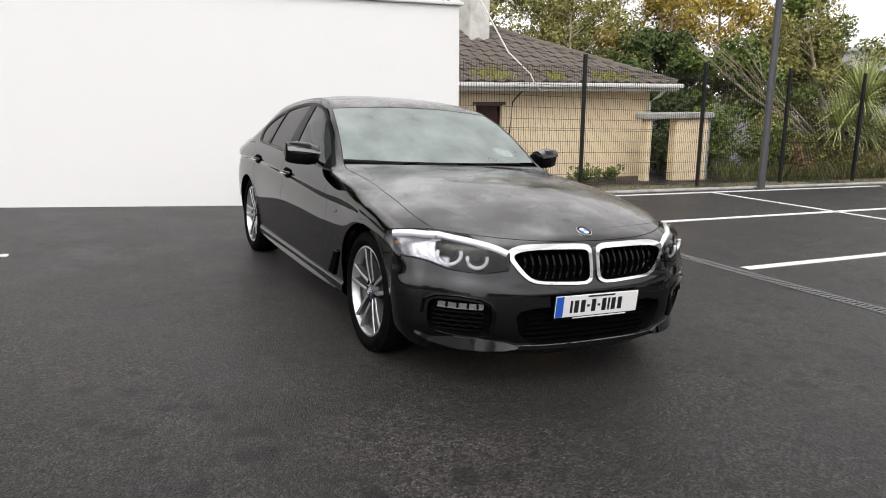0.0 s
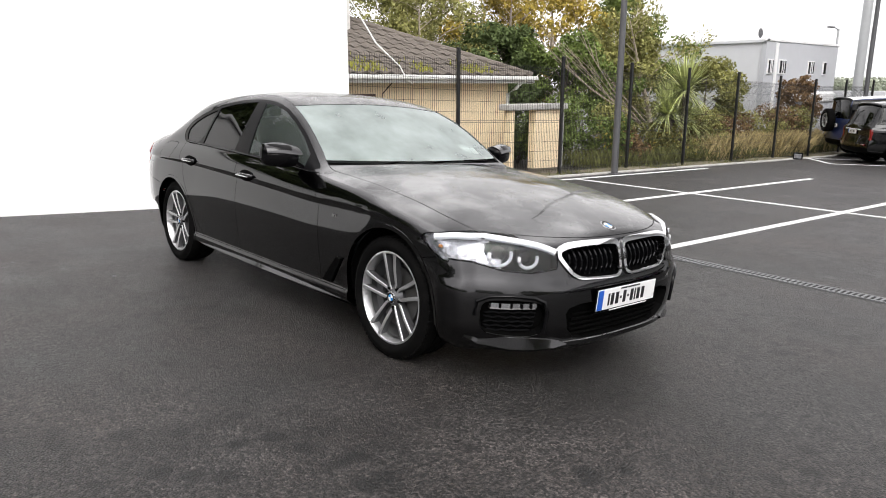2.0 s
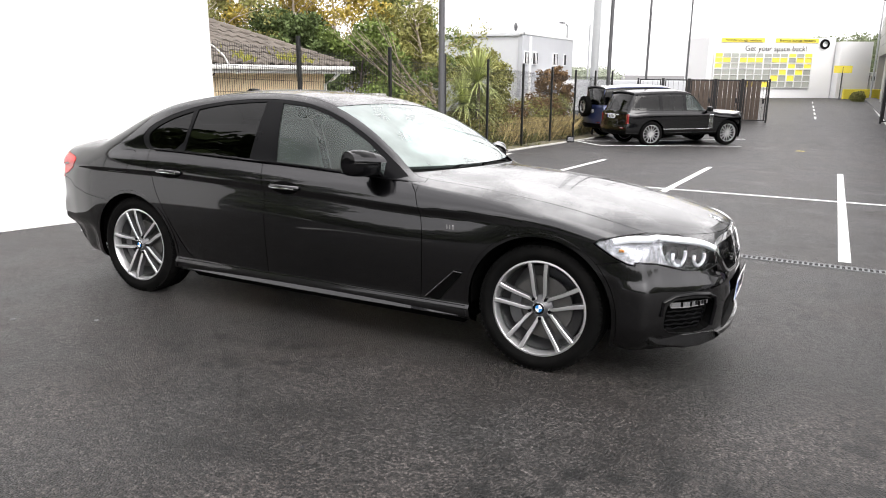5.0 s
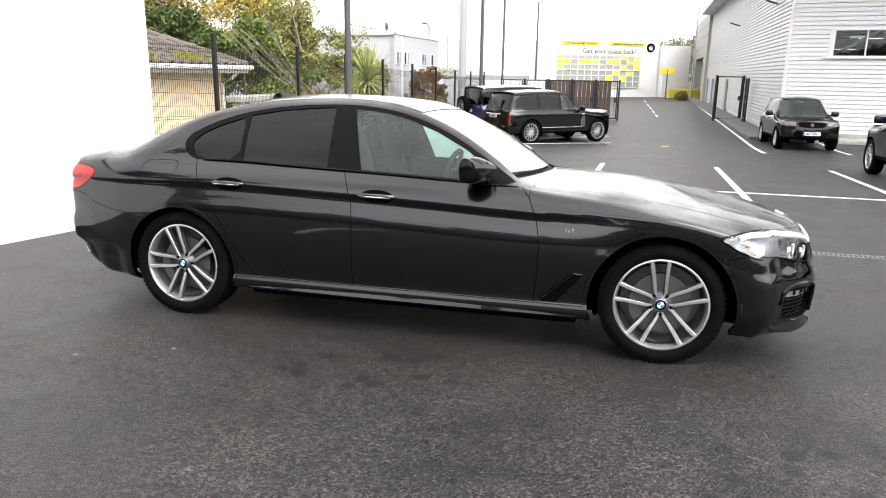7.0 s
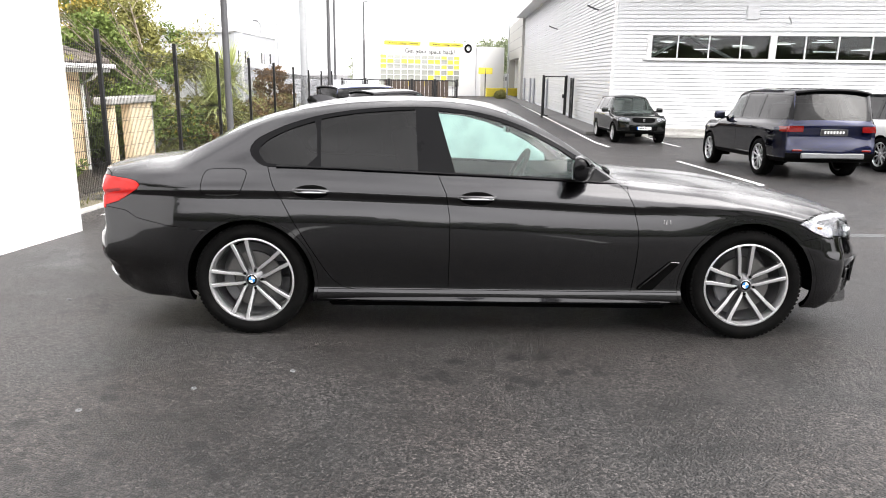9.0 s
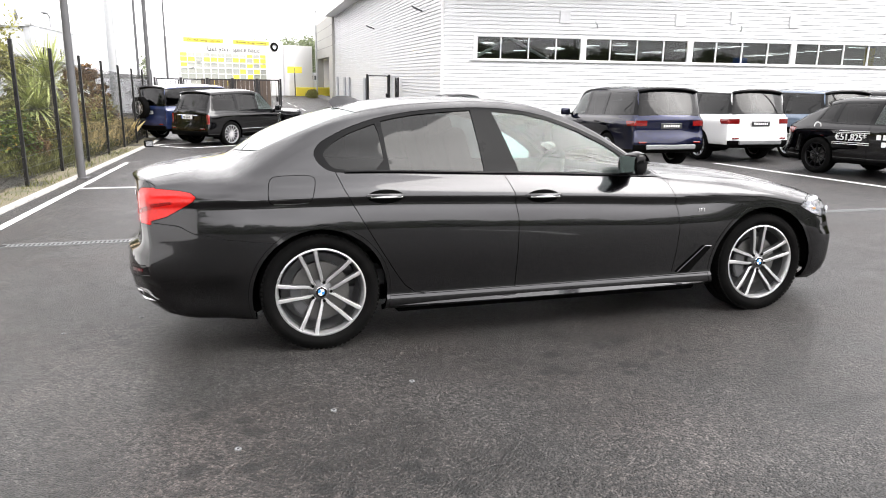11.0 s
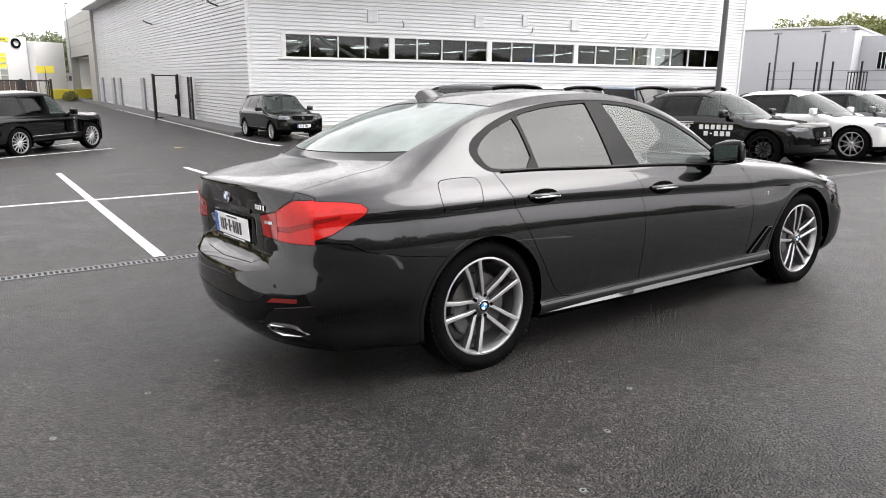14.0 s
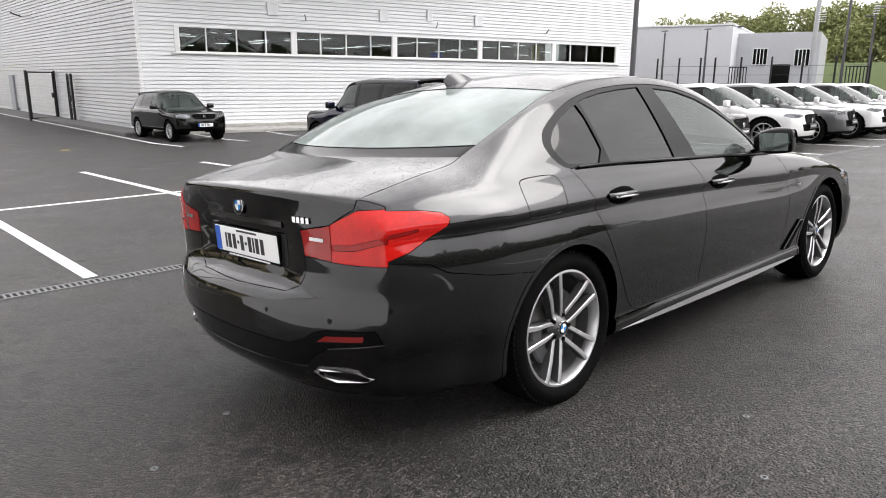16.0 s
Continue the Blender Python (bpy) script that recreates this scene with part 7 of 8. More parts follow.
        sh.panel("rear_door_window", pick("rear_door_window"), M_GLASS_PRIV, rd, s, gap=0, sink=.008, rim=0, label="dark privacy glass side window")
        sh.panel("quarter_window", pick("quarter_window"), M_GLASS_PRIV, rd, s, gap=0, sink=.008, rim=0, label="dark privacy glass quarter window")
        sh.panel("window_trim", pick("window_trim"), M_TRIM_BLACK, car, s, gap=0, sink=.002, label="gloss black window surround")
        tl = sh.panel("tail_light", pick("tail_light"), M_RED_LENS, car, s, gap=.002, sink=-.003, label="bright red wraparound tail light")
        sh.panel("inner_lens", pick("tail_inner"), M_RED_MID, tl, s, gap=.003, sink=-.002, label="deep red inner lamp half on the boot lid")
        sh.panel("light_guide", pick("tail_band"), M_RED_MID, tl, s, gap=0, sink=.0, rim=0)
        hl = sh.panel("headlight", pick("headlight_cover"), M_LENS, car, s, gap=.001, sink=-.002, rim=0, label="clear headlight with a white light bar")
        chamber = [f for f in pick("headlight_cover") if f.calc_center_median().y > .75]
        sh.panel("lamp_chamber", chamber, M_CHAMBER, hl, s, gap=.008, sink=.022, rim=-.02, label="faceted bright lamp chamber")
        sh.panel("headlight_housing", pick("headlight_cover"), M_SATIN, hl, s, gap=.004, sink=.05, rim=-.05)
        sh.panel("grille_surround", pick("grille_surround"), M_CHROME, car, s, gap=.0, sink=-.010, rim=.05, label="chrome kidney grille surround")
        gb = sh.panel("grille_back", pick("grille_back"), M_DARK, bump_f, s, gap=0, sink=.05, rim=-.05)
        sh.panel("fog_recess", pick("fog_recess"), M_SATIN, bump_f, s, gap=0, sink=.045, rim=-.045)
        sh.panel("rear_reflector", pick("rear_reflector"), M_RED_DARK, bump_r, s, gap=.001, sink=-.001, label="red bumper reflector")
    sh.panel("roof_lining", pick("roof_c"), M_HEADLINER, car, 0, gap=0, sink=.022, rim=0)
    # dark inner hull behind the shut lines
    hull = [f for k, fs in sets.items() if k in ("bonnet", "front_wing", "front_door", "rear_door", "quarter_panel", "boot_lid", "rear_bumper", "side_skirt", "fuel_flap", "tail_light", "tail_inner", "tail_band", "arch_lip", "lid_gap", "rear_diffuser") for f in fs]
    sh.panel("inner_hull", hull, M_DARK, car, 0, gap=0, sink=.02, rim=0)
    sh.bm.free()
    return car, doors, bump_f, bump_r, lid, sh


saloon, saloon_doors, saloon_bumper, saloon_rear_bumper, saloon_lid, saloon_skin = make_saloon()
for _x, _s, _track in ((-.005, 1, .79), (-.005, -1, .79), (-2.975, 1, .795), (-2.975, -1, .795)):
    make_wheel(saloon, Matrix.Translation((_x, _s * (_track - .005), .334)) @ (Matrix.Identity(4) if _s > 0 else Matrix.Rotation(math.pi, 4, "Z")) @ Matrix.Rotation(radians(17 if _x < -1 else 4), 4, "Y"))
# wheel wells and underside
for _x in (-.005, -2.975):
    for _s in (1, -1):
        _bm = bmesh.new()
        grid_faces(_bm, [[(_x + .40 * math.cos(a), _s * y, .325 + .40 * math.sin(a)) for y in (.52, .885)] for a in [math.pi * (i / 20 * 1.04 - .02) for i in range(21)]])
        grid_faces(_bm, [[(_x + r * math.cos(a), _s * .53, .325 + r * math.sin(a)) for r in (0.0001, .41)] for a in [math.pi * (i / 20 * 1.3 - .15) for i in range(21)]])
        part("wheel_well", _bm, M_DARK, saloon)
part("underbody", box((-1.6, 0, .24), (4.2, 1.02, .16), .03), M_DARK, saloon)
part("underbody", box((-1.49, 0, .235), (2.1, 1.66, .15), .03), M_DARK, saloon)
# ---- fittings of the saloon ----
def stripe(bm, pts, w, t, up=(0, 0, 1), out=(1, 0, 0)):
    """A flat bar of width w (along up) and thickness t (along out) through points."""
    up, out = Vector(up).normalized(), Vector(out).normalized()
    rows = []
    for p in pts:
        p = Vector(p)
        rows.append([p - up * w / 2, p + up * w / 2, p + up * w / 2 + out * t, p - up * w / 2 + out * t])
    vs = grid_faces(bm, rows, close=True)
    bm.faces.new(vs[0])
    bm.faces.new(vs[-1][::-1])
    bmesh.ops.recalc_face_normals(bm, faces=bm.faces)
    return bm


def saloon_front():
    sk = saloon_skin
    nose = lambda y, z: sk.on(0, y, z, 1)[0].x
    # kidney slats, in pairs of upright bars
    top, bot = spl([(.04, .685), (.09, .696), (.3, .699), (.4, .693), (.45, .668)]), spl([(.04, .56), (.085, .546), (.30, .556), (.345, .561), (.38, .58), (.45, .66)])
    for s in (1, -1):
        for k in range(9):
            y = .068 + k * .041
            zt, zb = top(y), bot(y)
            if zt - zb < .03:
                continue
            pts = [(nose(y, z) - .008 - .03 * (1 - math.sin(math.pi * (z - zb) / (zt - zb))), s * y, z) for z in [zb + (zt - zb) * i / 6 for i in range(7)]]
            part("grille_slat", stripe(bmesh.new(), pts, .011, -.03, up=(0, 1, 0), out=(1, 0, 0)), M_GLOSS, saloon_bumper)
        # headlight innards
        hl = [o for o in saloon.children if o.name.startswith("headlight")][0 if s > 0 else 1]
        bar = [(nose(y, z) - .006, s * y, z) for y, z in [(.485, .682), (.52, .698), (.56, .712), (.63, .728), (.70, .738), (.75, .745)]] + [(x, s * (sk.on(1, x, z, 1)[0].y - .008), z) for x, z in ((.50, .742), (.42, .738), (.35, .726))]
        part("light_bar", tube(bmesh.new(), bar, .018, 8), M_LAMP_WHITE, hl, "white daytime light bar", smooth=60)
        for y, z, r in ((.615, .652, .042), (.725, .668, .050)):
            x = nose(y, z) - .03
            m = Matrix.Translation((x, s * y, z)) @ Matrix.Rotation(radians(-90 + s * 22), 4, "Z")
            u = [(r * math.cos(a) * 1.15, .02, r * math.sin(a)) for a in [radians(20 - 220 * k / 14) for k in range(15)]]
            lamp = part("light_ring", tube(bmesh.new(), u, .009, 8), M_LAMP_WHITE, hl, "white light ring round a projector lens", smooth=60, m=m)
            part("projector", lathe([(0.0001, .004), (r * .45, .002), (r * .72, -.008), (r * .8, -.004), (r * .9, -.012)], 24), M_GLOSS, lamp, smooth=60)
            part("lamp_bowl", box((0, -.03, .002), (r * 2.6, .02, r * 2.1), .008), M_SATIN, lamp)
        p = sk.on(1, .40, .690, 1)[0]
        part("amber_marker", box((p.x, s * (p.y - .016), p.z), (.024, .008, .014), .003), M_ORANGE, hl, "amber side marker")
        # fog lamp bar and mesh of the side intake
        pts = [(nose(y, .432) - .012, s * y, .432) for y in (.605, .66, .72, .785)]
        fog = part("fog_light", stripe(bmesh.new(), pts, .022, -.02), M_LAMP_IN, saloon_bumper, "chrome and clear fog light strip")
        part("fog_light_trim", stripe(bmesh.new(), [(p[0] - .006, p[1], p[2] - .004) for p in pts], .030, -.01), M_CHROME, fog)
        for yy in (.635, .675, .715, .755):
            part("fog_divider", box((nose(yy, .432) - .010, s * yy, .432), (.01, .008, .024)), M_SATIN, fog)
        for k in range(5):
            z = .392 - k * .023
            pts = [(nose(y, z) - .028, s * y, z + .006 * ((i + k) % 2)) for i, y in enumerate([.595 + .025 * j for j in range(9)])]
            part("intake_mesh", stripe(bmesh.new(), pts, .009, -.01), M_GLOSS, saloon_bumper)
        # blade below the intake
        rim_ = [[(nose(y, .25) + dx, s * y, z) for dx, z in ((-.03, zt), (.012, zt - .004), (.022, zb + .012), (.008, zb), (-.03, zb))] for y, zt, zb in ((.43, .232, .212), (.50, .256, .200), (.60, .268, .196), (.70, .272, .198), (.80, .282, .212), (.86, .305, .250))]
        bm = bmesh.new()
        vs = grid_faces(bm, rim_, close=True)
        bm.faces.new(vs[0])
        bm.faces.new(vs[-1][::-1])
        bmesh.ops.recalc_face_normals(bm, faces=bm.faces)
        part("front_blade", bm, M_PAINT, saloon_bumper, smooth=30)
        # gloss arch over the side intake
        pts = [(nose(y, z) + .002, s * y, z) for y, z in ((.565, .30), (.562, .40), (.585, .452), (.63, .474), (.72, .484), (.80, .478), (.84, .45), (.845, .38))]
        part("intake_surround", tube(bmesh.new(), pts, .011, 6), M_GLOSS, saloon_bumper, "gloss black intake surround", smooth=60)
        c, n = sk.on(0, .45, .47, 1)
        part("parking_sensor", lathe([(0.0001, .002), (.010, .002), (.011, -.004)], 16), M_PAINT, saloon_bumper, smooth=40, m=Matrix.Translation((c.x, s * c.y, c.z)) @ Matrix.Rotation(radians(-90 + s * 20), 4, "Z"))
    for k in range(5):
        z = .365 - k * .027
        pts = [(nose(abs(y), z) - .03, y, z) for y in [-.38 + .095 * j for j in range(9)]]
        part("lower_grille_bar", stripe(bmesh.new(), pts, .010, -.012), M_SATIN, saloon_bumper)
    pts = [(nose(abs(y), .225) + .006, y, .222) for y in [-.44 + .11 * j for j in range(9)]]
    part("front_splitter", stripe(bmesh.new(), pts, .020, .014), M_PAINT, saloon_bumper)
    c = part("tow_cover", lathe([(0.0001, .001), (.030, .001), (.031, -.006)], 24), M_PAINT, saloon_bumper, smooth=40,
             m=Matrix.Translation((nose(.45, .46) + .001, -.45, .46)) @ Matrix.Rotation(radians(-108), 4, "Z"))
    make_plate(saloon, Matrix.Translation((nose(0, .43) + .012, 0, .428)) @ pose(0, 0, 0, 0, 4, 0))
    p, n = sk.on(2, .725, 0, 1)
    badge(saloon, Matrix.Translation(p) @ Vector((0, 1, 0)).rotation_difference(n).to_matrix().to_4x4(), .041)


def saloon_rear():
    sk = saloon_skin
    tail = lambda y, z: sk.on(0, y, z, -1)[0].x
    m = Matrix.Translation((tail(0, .918) - .002, 0, .918)) @ Matrix.Rotation(radians(90), 4, "Z")
    badge(saloon_lid, m, .041)
    part("plate_recess", box((tail(0, .755) + .012, 0, .758), (.03, .62, .15), .012), M_GLOSS, saloon_lid)
    make_plate(saloon_lid, Matrix.Translation((tail(0, .755) - .010, 0, .755)) @ pose(0, 0, 0, 0, 0, 180) @ pose(0, 0, 0, 0, 3, 0))
    part("boot_handle_strip", stripe(bmesh.new(), [(tail(abs(y), .855) - .006, y, .858) for y in (-.3, -.15, 0, .15, .3)], .022, .02), M_GLOSS, saloon_lid)
    # small bright model lettering, kept as plain bars
    y = -.405
    for w in (.026, .026, .026, .024):
        part("model_badge", box((tail(abs(y), .89) - .005, y, .89), (.006, w * .75, .024), .002), M_CHROME, saloon_lid, "small chrome badge bar")
        y -= w + .002
    for s in (1, -1):
        tl = [o for o in saloon.children if o.name.startswith("tail_light")][0 if s > 0 else 1]
        pts = [(tail(y, .825) - .0045, s * y, .826) for y in (.49, .53, .57)]
        part("reversing_lamp", stripe(bmesh.new(), pts, .014, -.003), M_LAMP_IN, tl)
        # tail pipe
        ring = rounded([(.50, .345), (.66, .352), (.715, .300), (.55, .292)], 1)
        rim = bmesh.new()
        cy, cz = .606, .322
        outer = [(tail(yy, zz) + .004, s * yy, zz) for yy, zz in ring]
        lip = [(p[0] - .016, p[1], p[2]) for p in outer]
        inner = [(p[0] - .012, s * (cy + (yy - cy) * .86), cz + (zz - cz) * .70) for p, (yy, zz) in zip(outer, ring)]
        back = [(p[0] + .06, p[1], p[2]) for p in inner]
        grid_faces(rim, [outer, lip, inner, back], close=True)
        bmesh.ops.recalc_face_normals(rim, faces=rim.faces)
        pipe = part("exhaust_trim", rim, M_CHROME, saloon_rear_bumper, "chrome rectangular tailpipe trim")
        hole = bmesh.new()
        hole.faces.new([hole.verts.new((p[0] - .05, p[1], p[2])) for p in back])
        part("exhaust_opening", hole, M_DARK, pipe)
        for yy in (.30, .62):
            c, n = sk.on(0, yy, .545, -1)
            part("parking_sensor", lathe([(0.0001, .002), (.010, .002), (.011, -.004)], 16), M_PAINT, saloon_rear_bumper, smooth=40, m=Matrix.Translation((c.x, s * c.y, c.z)) @ Matrix.Rotation(radians(90 - s * 15), 4, "Z"))


def saloon_sides():
    sk = saloon_skin
    for s in (1, -1):
        for key, xa, xb, z in (("f", -1.75, -1.525, .845), ("r", -2.71, -2.495, .873)):
            door = saloon_doors[(key, s)]
            xm = (xa + xb) / 2
            y = sk.on(1, xm, z, 1)[0].y
            # black oval painted in for the dark look of the cup behind the handle
            bm = bmesh.new()
            bmesh.ops.create_uvsphere(bm, u_segments=20, v_segments=10, radius=1)
            bmesh.ops.scale(bm, vec=(.104, .016, .040), verts=bm.verts)
            bmesh.ops.translate(bm, vec=(xm, s * (y - .001), z - .003), verts=bm.verts)
            part("handle_cup", bm, M_DARK, door, smooth=180)
            h = part("door_handle", None or tube(bmesh.new(), [(xa + .006, s * (y + .004), z), (xa + .03, s * (y + .024), z + .003), (xm, s * (y + .030), z + .003), (xb - .03, s * (y + .024), z + .001), (xb - .006, s * (y + .004), z - .002)], .0135, 10), M_PAINT, door, "body-colour handle with a chrome strip", smooth=60)
            part("handle_strip", tube(bmesh.new(), [(xa + .02, s * (y + .030), z - .003), (xm, s * (y + .0425), z - .003), (xb - .02, s * (y + .030), z - .005)], .005, 6), M_CHROME, h, smooth=60)
        # mirror
        body = bmesh.new()
        rows = []
        for t, sc in ((0, .55), (.12, .86), (.35, 1.0), (.7, 1.0), (.92, .92), (.98, .80), (1.01, .55), (1.02, .08)):
            hx, hz = .094 * sc * (1 - .5 * t), .073 * sc
            cx, cy, cz = -1.113 + hx * .713, .872 + .215 * t, 1.018 + .012 * t
            rows.append([(cx + hx * 1.15 * math.copysign(abs(math.cos(a)) ** .7, math.cos(a)) * (1.0 if math.cos(a) > 0 else .62), s * cy, cz + hz * math.copysign(abs(math.sin(a)) ** .8, math.sin(a))) for a in [2 * math.pi * k / 24 for k in range(24)]])
        vs = grid_faces(body, rows, close=True)
        body.faces.new(vs[0])
        body.faces.new(vs[-1][::-1])
        bmesh.ops.recalc_face_normals(body, faces=body.faces)
        mir = part("door_mirror", body, M_GLOSS, saloon, "door mirror in gloss black and grey", smooth=50)
        bm = bmesh.new()
        prism(bm, [(-1.113, s * .912, .968), (-1.113, s * 1.07, .974), (-1.113, s * 1.076, 1.072), (-1.113, s * .905, 1.074)], (-.006, 0, 0))
        part("mirror_glass", bm, M_MIRROR, mir)
        cap = bmesh.new()
        grid_faces(cap, [[(-1.113 + .070 * (1 - .5 * t) + .104 * (1 - .46 * t) * math.cos(a) * (1 if math.cos(a) > 0 else .62), s * (.885 + .2 * t), 1.02 + .012 * t + .077 * math.sin(a) * (.8 + .2 * math.sin(math.pi * t))) for a in [math.pi * (.06 + .88 * k / 10) for k in range(11)]] for t in [i / 8 for i in range(9)]])
        bmesh.ops.recalc_face_normals(cap, faces=cap.faces)
        part("mirror_cap", cap, M_PAINT, mir, smooth=60)
        part("mirror_signal", tube(bmesh.new(), [(-.962, s * .95, 1.03), (-.985, s * 1.03, 1.032), (-1.03, s * 1.082, 1.033)], .0025, 6), M_GLOSS, mir)
        bm = bmesh.new()
        prism(bm, [(-1.08, s * .835, .945), (-.99, s * .845, .94), (-.99, s * .90, .972), (-1.08, s * .90, .972)], (0, 0, .022))
        part("mirror_foot", bm, M_GLOSS, mir)
        # belt trim, roof gutter and window frame strips
        zb = spl(SALOON["zb"])
        bm = bmesh.new()
        pts = []
        for x in [-.82 - .1 * i for i in range(21)]:
            p = sk.on(1, x, zb(x) + .006, 1)[0]
            pts.append((x, s * (p.y + .002), zb(x) + .007))
        part("belt_trim", tube(bm, pts, .0065, 6), M_GLOSS, saloon, smooth=60)
        # air breather behind the front wheel
        quad = [(-.665, .305), (-.575, .302), (-.425, .478), (-.475, .480)]
        bm = bmesh.new()
        prism(bm, [(x, s * (sk.on(1, x, z, 1)[0].y - .002), z) for x, z in quad], (0, s * .014, 0))
        br = part("air_vent", bm, M_DARK, saloon, "black air vent behind the wheel")
        bm = tube(bmesh.new(), [(x, s * (sk.on(1, x, z, 1)[0].y + .011), z) for x, z in ((-.66, .31), (-.48, .478), (-.43, .475))], .004, 6)
        part("vent_trim", bm, M_PAINT, br)
        # little bright wing badge
        for k, (w, x) in enumerate(((.010, -.535), (.010, -.518), (.012, -.498))):
            part("wing_badge", box((x, s * (sk.on(1, x, .715, 1)[0].y + .0015), .715), (w * .8, .004, .022), .001), M_CHROME if k == 2 else M_SATIN_CHROME, saloon)
        # sill blade
        bm = bmesh.new()
        pts = [(x, s * (.878 + .034 * max(0.0, math.sin(math.pi * (x + 2.60) / 2.18)) ** .5), .232) for x in [-2.56 + .21 * i for i in range(11)]]
        part("skirt_blade", stripe(bm, pts, .036, .008, up=(0, s * -.9, .75), out=(0, s * .64, .77)), M_PAINT_PLAIN, saloon)


def saloon_top():
    sk = saloon_skin
    # shark fin
    bm = bmesh.new()
    rows = []
    for i in range(9):
        t = i / 8
        x = -2.56 - .20 * t
        z0 = sk.on(2, x, 0, 1)[0].z - .004
        h = .058 * math.sin(min(1, t * 1.25) * math.pi / 2) * (1 if t < .85 else 1 - (t - .85) * 3)
        w = .030 * math.sin(max(.06, min(.97, t + .02)) * math.pi) ** .6
        rows.append([(x, -w, z0), (x - .02 * t, -w * .45, z0 + h * .6), (x - .03 * t, 0, z0 + h), (x - .02 * t, w * .45, z0 + h * .6), (x, w, z0)])
    grid_faces(bm, rows)
    bmesh.ops.recalc_face_normals(bm, faces=bm.faces)
    part("roof_fin", bm, M_PAINT, saloon, "small shark-fin aerial", smooth=50)
    # wipers
    for y0, y1, xa, xb in ((-.55, .10, -.765, -.82), (.05, .62, -.77, -.835)):
        bm = bmesh.new()
        pts = [(xa + (xb - xa) * i / 6, y0 + (y1 - y0) * i / 6, sk.on(2, xa + (xb - xa) * i / 6, abs(y0 + (y1 - y0) * i / 6), 1)[0].z - .016) for i in range(7)]
        part("wiper", tube(bm, pts, .008, 6), M_SATIN, saloon)
    # paper on the dashboard, mirror pod, seats, wheel, dashboard
    part("dashboard", box((-1.02, 0, .90), (.42, 1.36, .16), .05, seg=2), M_CABIN, saloon, "dark dashboard")
    bm = bmesh.new()
    grid_faces(bm, [[(x, y, sk.on(2, x, y, 1)[0].z - dz) for x, dz in ((-.90, .012), (-.98, .012), (-.98, .015), (-.90, .015))] for y in (.44, .52, .60)], close=True)
    bmesh.ops.recalc_face_normals(bm, faces=bm.faces)
    part("dash_paper", bm, M_PAPER, saloon, "white sheet leaning behind the windscreen")
    part("cabin_floor", box((-1.95, 0, .36), (2.2, 1.44, .1), .02), M_CABIN, saloon)
    part("headliner", box((-2.1, 0, 1.355), (1.0, 1.0, .02), .01), M_HEADLINER, saloon)
    for y in (.36, -.36):
        seat = part("front_seat", box((-1.72, y, .60), (.52, .52, .18), .06, seg=3), M_SEAT, saloon, "black leather front seat", smooth=60)
        part("backrest", box((0, 0, 0), (.15, .5, .62), .06, seg=3), M_SEAT, seat, smooth=60, m=pose(-2.02, y, .94, 0, -16, 0))
        part("headrest", box((0, 0, 0), (.10, .27, .17), .045, seg=3), M_SEAT, seat, smooth=60, m=pose(-2.12, y, 1.235, 0, -12, 0))
    bench = part("rear_seat", box((-2.62, 0, .60), (.5, 1.3, .2), .06, seg=3), M_SEAT, saloon, smooth=60)
    part("backrest", box((0, 0, 0), (.16, 1.3, .6), .06, seg=3), M_SEAT, bench, smooth=60, m=pose(-2.93, 0, .88, 0, -24, 0))
    for y in (.38, -.38):
        part("headrest", box((0, 0, 0), (.10, .27, .15), .045, seg=3), M_SEAT, bench, smooth=60, m=pose(-3.02, y, 1.14, 0, -18, 0))
    part("parcel_shelf", box((-3.22, 0, 1.0), (.46, 1.2, .03), .01), M_CABIN, saloon)
    bm = bmesh.new()
    tube(bm, [(.185 * math.cos(2 * math.pi * k / 28), .185 * math.sin(2 * math.pi * k / 28), 0) for k in range(29)], .017, 8)
    sw = part("steering_wheel", bm, M_SEAT, saloon, "black leather steering wheel", smooth=60, m=pose(-1.36, -.36, .93, 0, -65, 0))
    part("wheel_boss", box((0, 0, -.02), (.13, .32, .04), .015, seg=2), M_CABIN, sw)
    part("mirror_pod", box((-1.33, 0, 1.275), (.08, .11, .04), .02, seg=2), M_SATIN, saloon)
    part("rear_view_mirror", box((-1.39, 0, 1.235), (.03, .20, .05), .012, seg=2), M_GLOSS, saloon)


saloon_front()
saloon_rear()
saloon_sides()
saloon_top()
